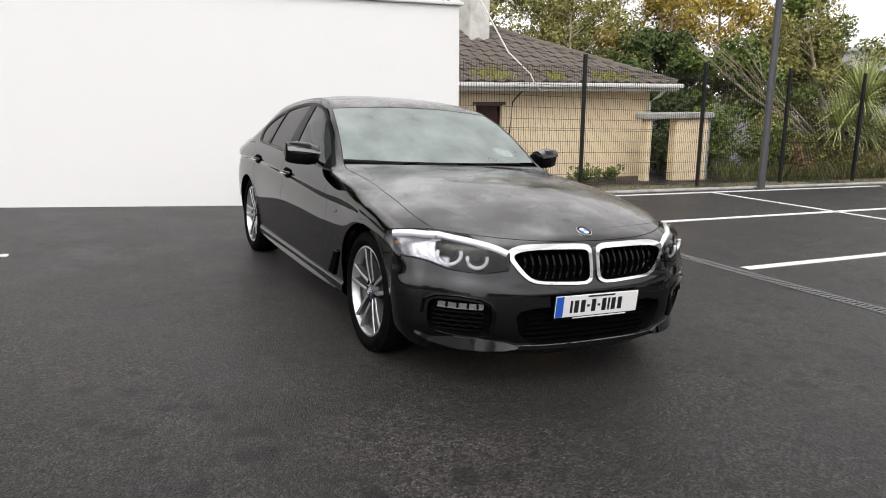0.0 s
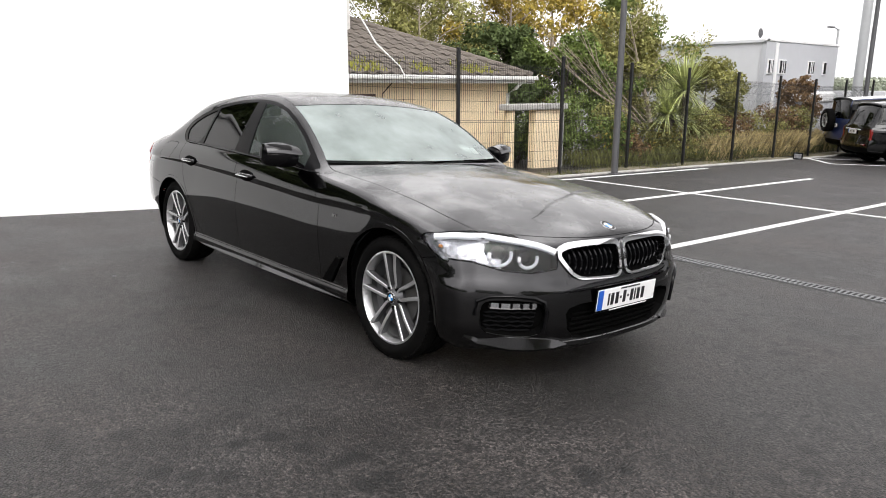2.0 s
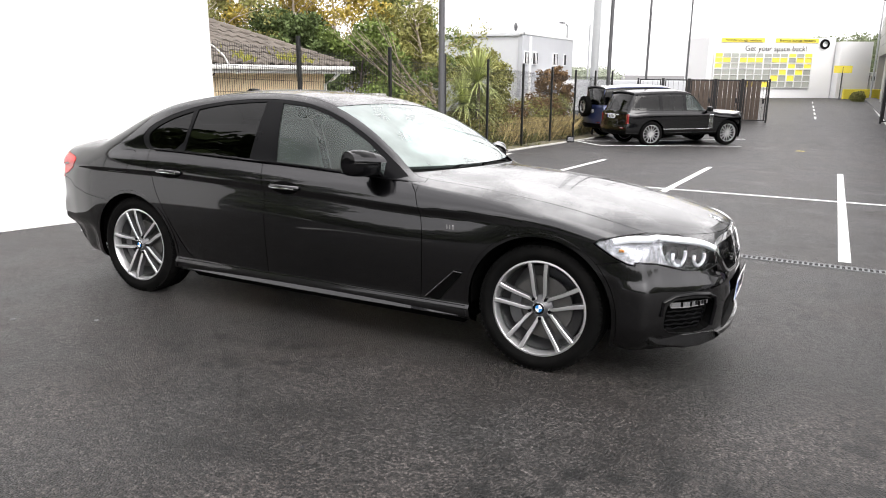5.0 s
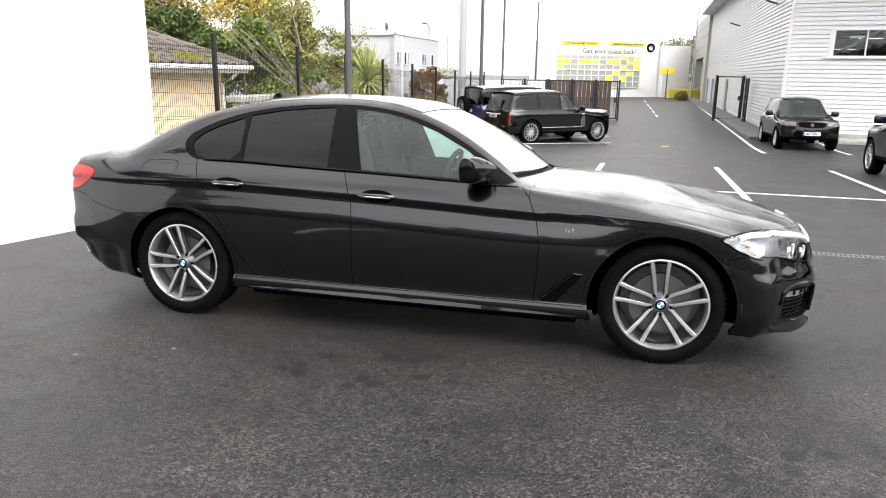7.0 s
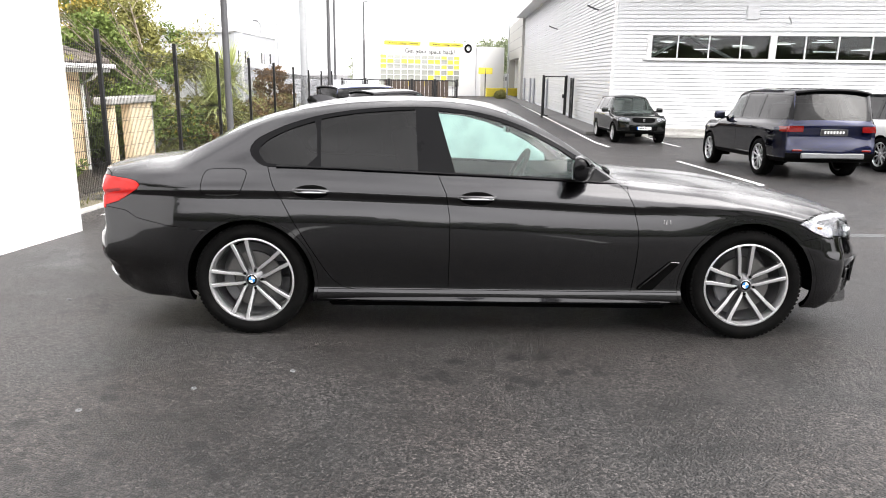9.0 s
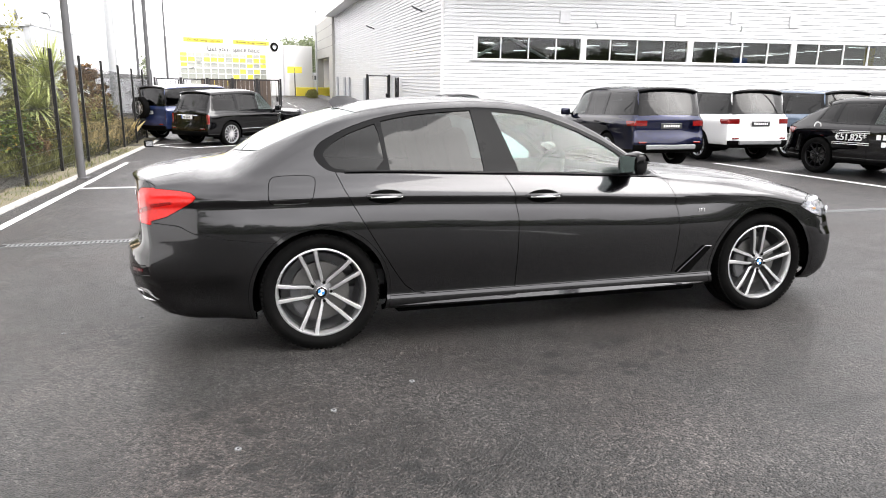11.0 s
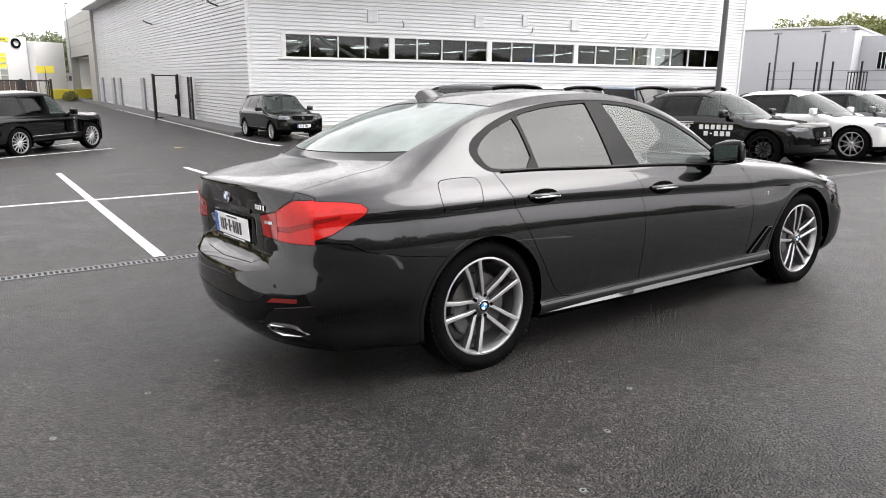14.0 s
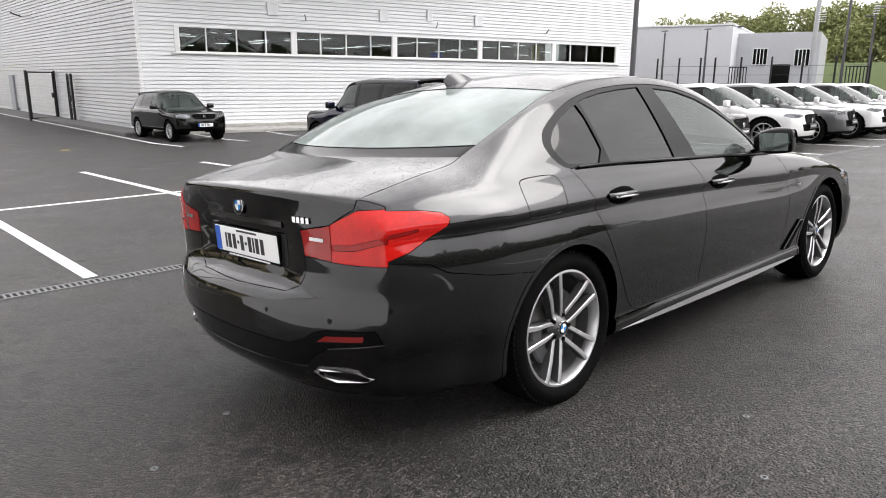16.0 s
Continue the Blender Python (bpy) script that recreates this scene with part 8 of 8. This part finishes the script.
# ---- parked vehicles ----
def suv_spec(fo, wb, ro, W, H, hood, belt, nose, slope=.30, roof_y=.66, screen=.68, cowl_x=-.42, floor=.36):
    """Curves of a tall car: overhangs, wheelbase, width, height, bonnet, belt and nose heights, length of the rear glass."""
    xn, xt = fo - .07, -(wb + ro) + .06
    h = W / 2
    xw0, xw1 = cowl_x, cowl_x - screen
    zc = [(xn, nose), (xn - .06, nose + .05), (xn - .35, hood - .07), (.0, hood - .02), (xw0 + .04, hood), (xw0, hood + .005), (xw0 - .06, hood + .045), (xw1, H - .10), (xw1 - .18, H - .04), (-1.8, H), (-wb + .2, H - .015), (xt + slope + .12, H - .07), (xt + slope, H - .11), (xt + .05, belt + .03), (xt + .02, belt), (xt, belt - .05)]
    shift = spl([(xn, -.20), (0, -.1), (xw0, -.16), (xw1, -.10), (-1.8, 0), (-wb, 0), (xt + slope, .06), (xt, .10)])
    drop = spl([(xn, .0), (xn - .3, .03), (0, .04), (xw0, .045), (xw1, .06), (-1.8, .065), (xt + slope, .06), (xt + .05, .02), (xt, .01)])
    z_of = spl(zc)
    marks = [xn, xn - .06, xw0 + .04, xw0, xw1, xw1 - .06, xt + slope + .03, xt + slope, xt + .05, xt]
    keys = sorted({k for k, _ in zc} | {(zc[i][0] + zc[i + 1][0]) / 2 for i in range(len(zc) - 1)}, reverse=True)
    wid = spl([(xn, .80), (xn - .3, .84), (xw0, .82), (xw0 - .25, .775), (xw1, roof_y + .02), (-1.8, roof_y), (xt + slope, roof_y - .01), (xt + .05, .76), (xt, .80)])
    xr = [(k, k + shift(k)) for k in keys]
    yr = [(k + shift(k), h * wid(k)) for k in keys]
    zr = [(k + shift(k), z_of(k) - drop(k)) for k in keys]
    xb = [(k, k + shift(k) * (1.2 if k > 0 else 1.0)) for k in keys]
    yb = [(xn - .24, h * .87), (.2, h * .93), (-.5, h * .93), (-2.0, h * .92), (-wb - .2, h * .91), (xt + .1, h * .86)]
    zb = [(xn - .24, nose - .03), (.1, hood - .09), (-.35, hood - .06), (-.62, belt - .02), (-2.0, belt), (-wb, belt + .005), (xt + .1, belt - .06)]
    wide = spl([(xn - .24, h * .93), (.2, h * .985), (0, h), (-wb, h), (xt + .35, h * .97), (xt + .1, h * .91)])
    fr = spl([(0, 0), (.15, .02), (.4, .05), (.7, .06), (.9, .03), (1, -.02)])
    rr = spl([(0, 0), (.1, .0), (.35, -.005), (.5, .03), (.75, .06), (.92, .03), (1, -.06)])

    def profile(T, n, zone):
        w = wide(T.x) - T.y if zone == SIDE else .05
        side = spl([(0, 0), (.10, w * .8), (.2, w), (.5, w - .006), (.75, w - .004), (.9, w - .02), (1, w - .07)])

        def at(v):
            z = T.z + (floor - T.z) * v
            return side(v) * n.y * n.y + (n.x * n.x * (fr(v) if n.x > 0 else rr(v))), z
        return at
    return dict(zc=zc, xr=xr, xb=xb, yr=yr, zr=zr, yb=yb, zb=zb, crown=[(xn, 2.4), (xt, 2.4)], plan=[(xt, 2.4), (xn, 2.4)], marks=marks, step=.14, n1=4, n2=9,
                levels=[0, .05, .1, .15, .22, .3, .4, .5, .6, .7, .8, .88, .94, 1.0], profile=profile, bow=.01,
                dims=(fo, wb, ro, W, H, hood, belt, nose, slope, xn, xt, xw0, xw1))


def make_suv(name, label, spec, paint, m, R=.375, glass=None, roof=None, face=None, lamp_tall=False, upright_grille=.16, spokes=10, badge_bars=False, spare=False, category="car", group="", clad_z=.45, tail_kind="bar", lamp_h=.15, skid=False, dealer=False):
    glass = M_GLASS_SUV if glass is None else glass
    car = thing(name, label, category, m, group)
    sh = Shell(spec)
    fo, wb, ro, W, H, hood, belt, nose, slope, xn, xt, xw0, xw1 = spec["dims"]
    h = W / 2
    side = lambda f: f[sh.region] != DECK and f[sh.zone] == SIDE
    front = lambda f: f[sh.region] == RING and f[sh.zone] == FRONT
    rear = lambda f: f[sh.region] == RING and f[sh.zone] == REAR
    top = H - .155
    g_f = [(-1.62, belt + .02), (-.80, belt + .01), (xw1 + .06, top - .02), (-1.62, top + .02)]
    g_r = [(-2.50, belt + .025), (-1.72, belt + .02), (-1.72, top + .02), (-2.50, top + .015)]
    q_end = xt + slope + .10
    g_q = [(q_end - .06, belt + .06), (-2.62, belt + .03), (-2.62, top + .01), (q_end + .04, top - .03)]
    dlo = [(-.66, belt), (-2.6, belt + .005), (q_end - .14, belt + .03), (q_end + .0, top + .0), (-2.5, top + .05), (-1.6, top + .055), (xw1 + .02, top + .01)]
    af, ar = circle(0, R, R + .055, 22), circle(-wb, R, R + .055, 22)
    d_f = [(-.62, belt - .01), (-.55, .8), (-.55, clad_z), (-1.66, clad_z), (-1.66, belt)]
    d_r = [(-1.67, belt), (-1.67, clad_z), (-2.42, clad_z), (-2.62, .72), (-2.66, belt)]
    lz0, lz1 = nose - .02 - lamp_h, nose - .02
    head = [(h * .50, lz0 + .03), (h * .52, lz1), (h * 1.1, lz1 + .05), (h * 1.1, lz0 + .03), (h * .72, lz0)]
    head_s = [(xn - .38, nose - .05), (xn - .33, nose - .005), (xn, nose + .05), (xn + .1, lz0), (xn - .25, lz0 + .02)]
    grille = rounded([(-.15, nose - .03), (h * .36, nose - .02), (h * .46, nose - .06), (h * .42, nose - .03 - upright_grille * .8), (h * .32, nose - .04 - upright_grille), (-.15, nose - .04 - upright_grille)], 1)
    intake = [(-.01, .62), (h * .55, .62), (h * .50, .46), (-.01, .46)]
    ty0, ty1 = (.62, belt - .08) if lamp_tall else (belt - .30, belt - .12)
    tail = [(h * .62, ty0), (h * .60, ty1), (h * 1.1, ty1 + .03), (h * 1.1, ty0)] if not lamp_tall else [(h * .80, ty0), (h * .78, ty1), (h * 1.1, ty1), (h * 1.1, ty0)]
    tail_s = [(xt + .42, ty1 - .05), (xt + .10, ty1 + .02), (xt - .2, ty1 + .02), (xt - .2, ty0), (xt + .12, ty0), (xt + .34, ty1 - .1)]
    if tail_kind == "column":
        ty0, ty1 = belt - .40, belt - .10
        tail = [(h * .80, ty0), (h * .79, ty1), (h * 1.1, ty1), (h * 1.1, ty0)]
        tail_s = [(xt + .16, ty1), (xt - .2, ty1), (xt - .2, ty0), (xt + .14, ty0)]
    elif tail_kind == "dot":
        ty0, ty1 = belt - .42, belt - .32
        tail = [(h * .86, ty0), (h * .86, ty1), (h * .97, ty1), (h * .97, ty0)]
        tail_s = [(xt - .15, ty1), (xt - .2, ty1), (xt - .2, ty0), (xt - .15, ty0)]
    elif tail_kind == "bar":
        ty0, ty1 = belt - .21, belt - .09
        tail = [(h * .58, ty0), (h * .58, ty1), (h * 1.1, ty1), (h * 1.1, ty0)]
        tail_s = [(xt + .34, ty1 - .01), (xt - .2, ty1), (xt - .2, ty0), (xt + .26, ty0)]
    for poly in (g_f, g_r, g_q, dlo, af, ar, d_f, d_r, head_s, tail_s):
        sh.cut(poly, (0, 2), side)
    sh.cut([(-wb - ro - .2, clad_z), (fo + .2, clad_z)], (0, 2), side, False)
    for poly in (head, grille, intake, [(-.02, clad_z), (2, clad_z), (2, 0), (-.02, 0)]):
        sh.cut(poly, (1, 2), front)
    for poly in (tail, [(-.02, clad_z + .1), (2, clad_z + .1), (2, 0), (-.02, 0)]):
        sh.cut(poly, (1, 2), rear)

    def rule(f, c):
        reg, zone, row = f[sh.region], f[sh.zone], f[sh.row]
        if reg == DECK:
            return "bonnet" if row > xw0 + .04 else "cowl" if row > xw0 else "windscreen" if row > xw1 else "roof" if row > xt + slope + .03 else "spoiler" if row > xt + slope else "rear_window" if row > xt + .05 else "body"
        if zone == SIDE:
            x, z = c.x, c.z
            if reg == RING and (inside(af, x, z) or inside(ar, x, z)):
                return None
            for nm, poly in (("front_window", g_f), ("rear_door_window", g_r), ("quarter_window", g_q), ("window_surround", dlo)):
                if z > belt - .08 and inside(poly, x, z):
                    return nm
            if inside(head_s, x, z):
                return "headlight"
            if inside(tail_s, x, z):
                return "tail_light"
            if z < clad_z:
                return "lower_cladding"
            if inside(d_f, x, z):
                return "front_door"
            if inside(d_r, x, z):
                return "rear_door"
            return "body"
        y, z = c.y, c.z
        if zone == FRONT:
            return "headlight" if inside(head, y, z) else "grille" if inside(grille, y, z) else "intake" if inside(intake, y, z) else "lower_cladding" if z < clad_z else "body"
        return "tail_light" if inside(tail, y, z) else "lower_cladding" if z < clad_z + .1 else "body"

    sets = sh.sort(rule)
    P = sh.panel
    body = P("body", sets["body"], paint, car, 0, gap=.001)
    P("bonnet", sets["bonnet"], paint, car, 0, gap=.003)
    P("roof", sets["roof"], paint if roof is None else roof, car, 0, gap=.001)
    P("windscreen", sets["windscreen"], M_GLASS_CLEAR, car, 0, rim=0)
    P("rear_window", sets["rear_window"], glass, car, 0, rim=0)
    P("spoiler", sets["spoiler"], M_TRIM_BLACK, car, 0, sink=-.045, rim=.08, label="gloss black roof spoiler")
    P("cowl", sets["cowl"], M_SATIN, car, 0, sink=.01)
    P("lower_cladding", sets["lower_cladding"], M_SATIN, car, 0, gap=.001)
    P("grille", sets["grille"], M_SATIN, car, 0, sink=.012, rim=-.012, label="black mesh grille")
    g_x = sh.on(0, 0, nose - .05 - upright_grille / 2, 1)[0].x
    part("grille_badge", lathe([(0.0001, .006), (.05, .006), (.055, 0)], 20), M_CHROME, body, m=Matrix.Translation((g_x - .002, 0, nose - .04 - upright_grille / 2)) @ pose(0, 0, 0, 0, 0, -90))
    for k in range(4):
        gz_ = nose - .05 - upright_grille * (k + .5) / 4.4
        part("grille_bar", box((sh.on(0, .2, gz_, 1)[0].x - .018, 0, gz_), (.012, h * .72, .012), .003), M_GLOSS, body)
    if skid:
        part("skid_plate", box((sh.on(0, 0, .5, -1)[0].x + .01, 0, .50), (.05, h * 1.25, .11), .02), M_GALV, body, "grey rear skid plate")
    for s in (1, -1):
        part("rear_reflector", box((sh.on(0, h * .66, .6, -1)[0].x, s * h * .68, .60), (.03, .20, .04), .01), M_RED_DARK, body)
    P("intake", sets["intake"], M_SATIN, car, 0, sink=.015, rim=-.015)
    for s in (1, -1):
        P("front_door", sets["front_door"], paint, car, s, gap=.003)
        P("rear_door", sets["rear_door"], paint, car, s, gap=.003)
        P("front_window", sets["front_window"], M_GLASS_CLEAR, car, s, sink=.006, rim=0)
        P("rear_door_window", sets["rear_door_window"], glass, car, s, sink=.006, rim=0)
        P("quarter_window", sets["quarter_window"], glass, car, s, sink=.006, rim=0)
        P("window_surround", sets["window_surround"], M_GLOSS, car, s, gap=0)
        hl = P("headlight", sets["headlight"], M_LENS, car, s, sink=-.003, rim=0)
        P("lamp_reflector", sets["headlight"], M_LAMP_DIM, hl, s, sink=.02, rim=0)
        P("tail_light", sets["tail_light"], M_RED_DARK, car, s, sink=-.006)
        mir = part("door_mirror", box((-.86, s * (h + .10), belt + .06), (.12, .24, .17), .045, seg=2), paint, car, smooth=60)
        part("mirror_arm", box((-.86, s * (h - .03), belt + .01), (.07, .12, .04), .01), M_SATIN, mir)
        for hx in (-1.50, -2.42):
            part("door_handle", box((hx, s * (h + .012), belt - .14), (.20, .03, .03), .012), paint, car)
    hull = [f for k in ("bonnet", "front_door", "rear_door", "body", "roof") for f in sets.get(k, [])]
    sh.panel("inner_hull", hull, M_DARK, car, 0, gap=0, sink=.03, rim=0)
    spots = sh.on(0, 0, .55, 1)[0].x
    make_plate(car, Matrix.Translation((spots + .02, 0, .57)), dealer=dealer)
    tz = .96 if not lamp_tall else 1.0
    make_plate(car, Matrix.Translation((sh.on(0, 0, tz, -1)[0].x - .02, 0, tz)) @ pose(0, 0, 0, 0, 0, 180), dealer=dealer)
    sh.bm.free()
    for wx in (0, -wb):
        for s in (1, -1):
            make_wheel(car, Matrix.Translation((wx, s * (h - .135), R)) @ (Matrix.Identity(4) if s > 0 else Matrix.Rotation(math.pi, 4, "Z")), R=R, rim=R - .115, width=.25, spokes=spokes, double=False, face=face, hub_badge=False, tyre_n=36)
            bm = bmesh.new()
            grid_faces(bm, [[(wx + (R + .07) * math.cos(a), s * y, R + (R + .07) * math.sin(a)) for y in (h - .4, h - .03)] for a in [math.pi * (i / 12 * 1.2 - .1) for i in range(13)]])
            part("wheel_well", bm, M_DARK, car)
    part("underbody", box((-wb / 2, 0, .44), (wb + .5, W * .62, .2)), M_DARK, car)
    part("dashboard", box((-.78, 0, belt - .06), (.4, W * .72, .14), .03), M_CABIN, car)
    for s in (1, -1):
        part("front_seat", box((-1.55, s * .38, belt + .02), (.16, .46, .9), .06, seg=2), M_SEAT, car)
    part("rear_seat", box((-2.4, 0, belt - .05), (.2, 1.2, .8), .06, seg=2), M_SEAT, car)
    return car


P_BLACK = car_paint("black_paint", (.006, .006, .007), rough=.35, metal=1.0)
P_NAVY = car_paint("navy_paint", (.008, .010, .032), rough=.35, metal=1.0)
P_WHITE = car_paint("white_paint", (.74, .74, .74), flake=.03, rough=.4, metal=0.0)
P_BLUEGREY = car_paint("blue_grey_paint", (.10, .14, .20), rough=.32, metal=.5)
P_GREY = car_paint("mid_grey_paint", (.08, .08, .085), rough=.32, metal=.5)
P_GREEN = car_paint("dark_green_black_paint", (.010, .012, .011), rough=.35, metal=1.0)
P_BLUE = car_paint("deep_blue_paint", (.012, .022, .075), rough=.35, metal=.2)
M_BLACK_ALLOY = mat("black_alloy", (.01, .01, .011), .3, metal=.5)

_rr = make_suv("estate_suv", "black luxury off-roader with bright alloy wheels parked at the fence", suv_spec(.85, 2.92, 1.02, 1.98, 1.84, 1.14, 1.15, 1.06, .30, .72, .66, -.60), P_BLACK, on_ground(24.54, 6.17, -46.2), .41, spokes=14, tail_kind="column", clad_z=.42)
for _s in (1, -1):
    _v = part("side_vent", box((-.70, _s * .985, .80), (.16, .02, .46), .008), M_SATIN_CHROME, _rr, "silver slatted side vent")
    for _k in range(4):
        part("vent_slat", box((-.76 + _k * .04, _s * .998, .80), (.012, .008, .42)), M_SATIN, _v)
    part("door_moulding", box((-1.62, _s * .985, .56), (1.75, .02, .025), .006), M_SATIN_CHROME, _rr, "thin bright door moulding")
part("boot_strip", box((-3.88, 0, 1.02), (.03, .95, .035), .01), M_CHROME, _rr)
_def = make_suv("old_offroader", "boxy dark blue off-roader with a white roof and spare wheel", suv_spec(.62, 2.79, 1.0, 1.79, 1.96, 1.16, 1.20, 1.08, .10, .80, .34), P_BLUE, on_ground(26.75, 7.7, -47), .39, roof=P_WHITE, lamp_tall=True, spokes=6, tail_kind="dot")
make_wheel(_def, Matrix.Translation((-3.86, .25, 1.15)) @ Matrix.Rotation(radians(90), 4, "Z"), "spare_wheel", R=.38, rim=.23, width=.22, spokes=6, double=False, hub_badge=False, tyre_n=36)
make_suv("compact_suv", "small dark green-black off-roader parked facing the yard", suv_spec(.87, 2.741, .98, 1.89, 1.72, 1.06, 1.10, .96, .42), P_GREEN, on_ground(23.72, -1.35, 181.7), .36, spokes=10)
DISCO = suv_spec(.86, 2.923, 1.18, 2.0, 1.86, 1.12, 1.17, 1.03, .15, .74)
make_suv("family_suv", "dark navy off-roader with a black spoiler parked in a bay", DISCO, P_NAVY, on_ground(15.37, -2.08, .4), .39, skid=True, dealer=True, group="row of off-roaders")
make_suv("family_suv", "white off-roader with a black spoiler parked in a bay", DISCO, P_WHITE, on_ground(16.5, -5.34, .2), .39, skid=True, dealer=True, group="row of off-roaders")
make_suv("family_suv", "blue-grey off-roader with bright wheels parked in a bay", DISCO, P_BLUEGREY, on_ground(16.6, -8.2, .4), .39, skid=True, dealer=True, group="row of off-roaders", spokes=14)
_blk = make_suv("family_suv", "black off-roader with a raised dark spoiler parked in a bay", DISCO, P_BLACK, on_ground(16.6, -11.0, .4), .39, skid=True, dealer=True, group="row of off-roaders")
_b2 = copy_thing(_blk, on_ground(25.0, -10.6, -8))
tagged(_b2, "black boxy off-roader parked against the clad wall", group="row of off-roaders")
CROSS = suv_spec(.86, 2.874, 1.0, 1.94, 1.63, 1.01, 1.06, .87, .80, .63, .92, floor=.27)
_fp = make_suv("sports_crossover", "black sports crossover with white door lettering in a bay", CROSS, P_BLACK, on_ground(7.21, -6.04, 185.6), .385, face=M_BLACK_ALLOY, spokes=10, upright_grille=.26, clad_z=.34, lamp_h=.08, dealer=True, group="row of crossovers")
_h = .97
words("\u20ac51,825*", .19, Matrix.Translation((-2.05, -_h - .008, .80)) @ pose(0, 0, 0, 90, 0, 0), M_BADGE_WHITE, _fp, "price_lettering")
for _z in (.93, .895, .70, .665):
    part("price_rule", box((-2.05, -_h - .004, _z), (.86, .006, .012)), M_BADGE_WHITE, _fp)
for _x, _z, _w in ((-1.42, .83, .12), (-1.28, .83, .12), (-1.14, .83, .12), (-1.0, .83, .12), (-.86, .83, .12), (-.72, .83, .12), (-1.30, .69, .12), (-1.17, .69, .06), (-1.05, .69, .12), (-.91, .69, .12), (-.77, .69, .12)):
    part("plain_bar", box((_x, -_h - .004, _z), (_w * .82, .006, .10 if _w > .1 else .02), .003), M_BADGE_WHITE, _fp, "plain white bar")
part("round_mark", lathe([(.07, .004), (.085, .006), (.10, .004)], 24), M_BADGE_WHITE, _fp, m=Matrix.Translation((-2.9, -_h + .03, 1.0)) @ pose(0, 0, 0, 0, 0, 180))
_fw = make_suv("sports_crossover", "white sports crossover with a black grille in a bay", CROSS, P_WHITE, on_ground(7.02, -9.2, 186), .385, spokes=10, upright_grille=.26, clad_z=.34, lamp_h=.08, dealer=True, group="row of crossovers")
_fg = make_suv("sports_crossover", "mid-grey sports crossover in a bay", CROSS, P_GREY, on_ground(7.02, -11.95, 186), .385, spokes=10, upright_grille=.26, clad_z=.34, lamp_h=.08, dealer=True, group="row of crossovers")
copy_thing(_fw, on_ground(7.0, -14.7, 186))
copy_thing(_fg, on_ground(7.0, -17.5, 186))
copy_thing(_fw, on_ground(7.0, -20.3, 186))
copy_thing(_fw, on_ground(29.0, -37.0, 175))
copy_thing(_fw, on_ground(20.6, -38.0, 175))
copy_thing(_fg, on_ground(26.0, -37.5, 175))
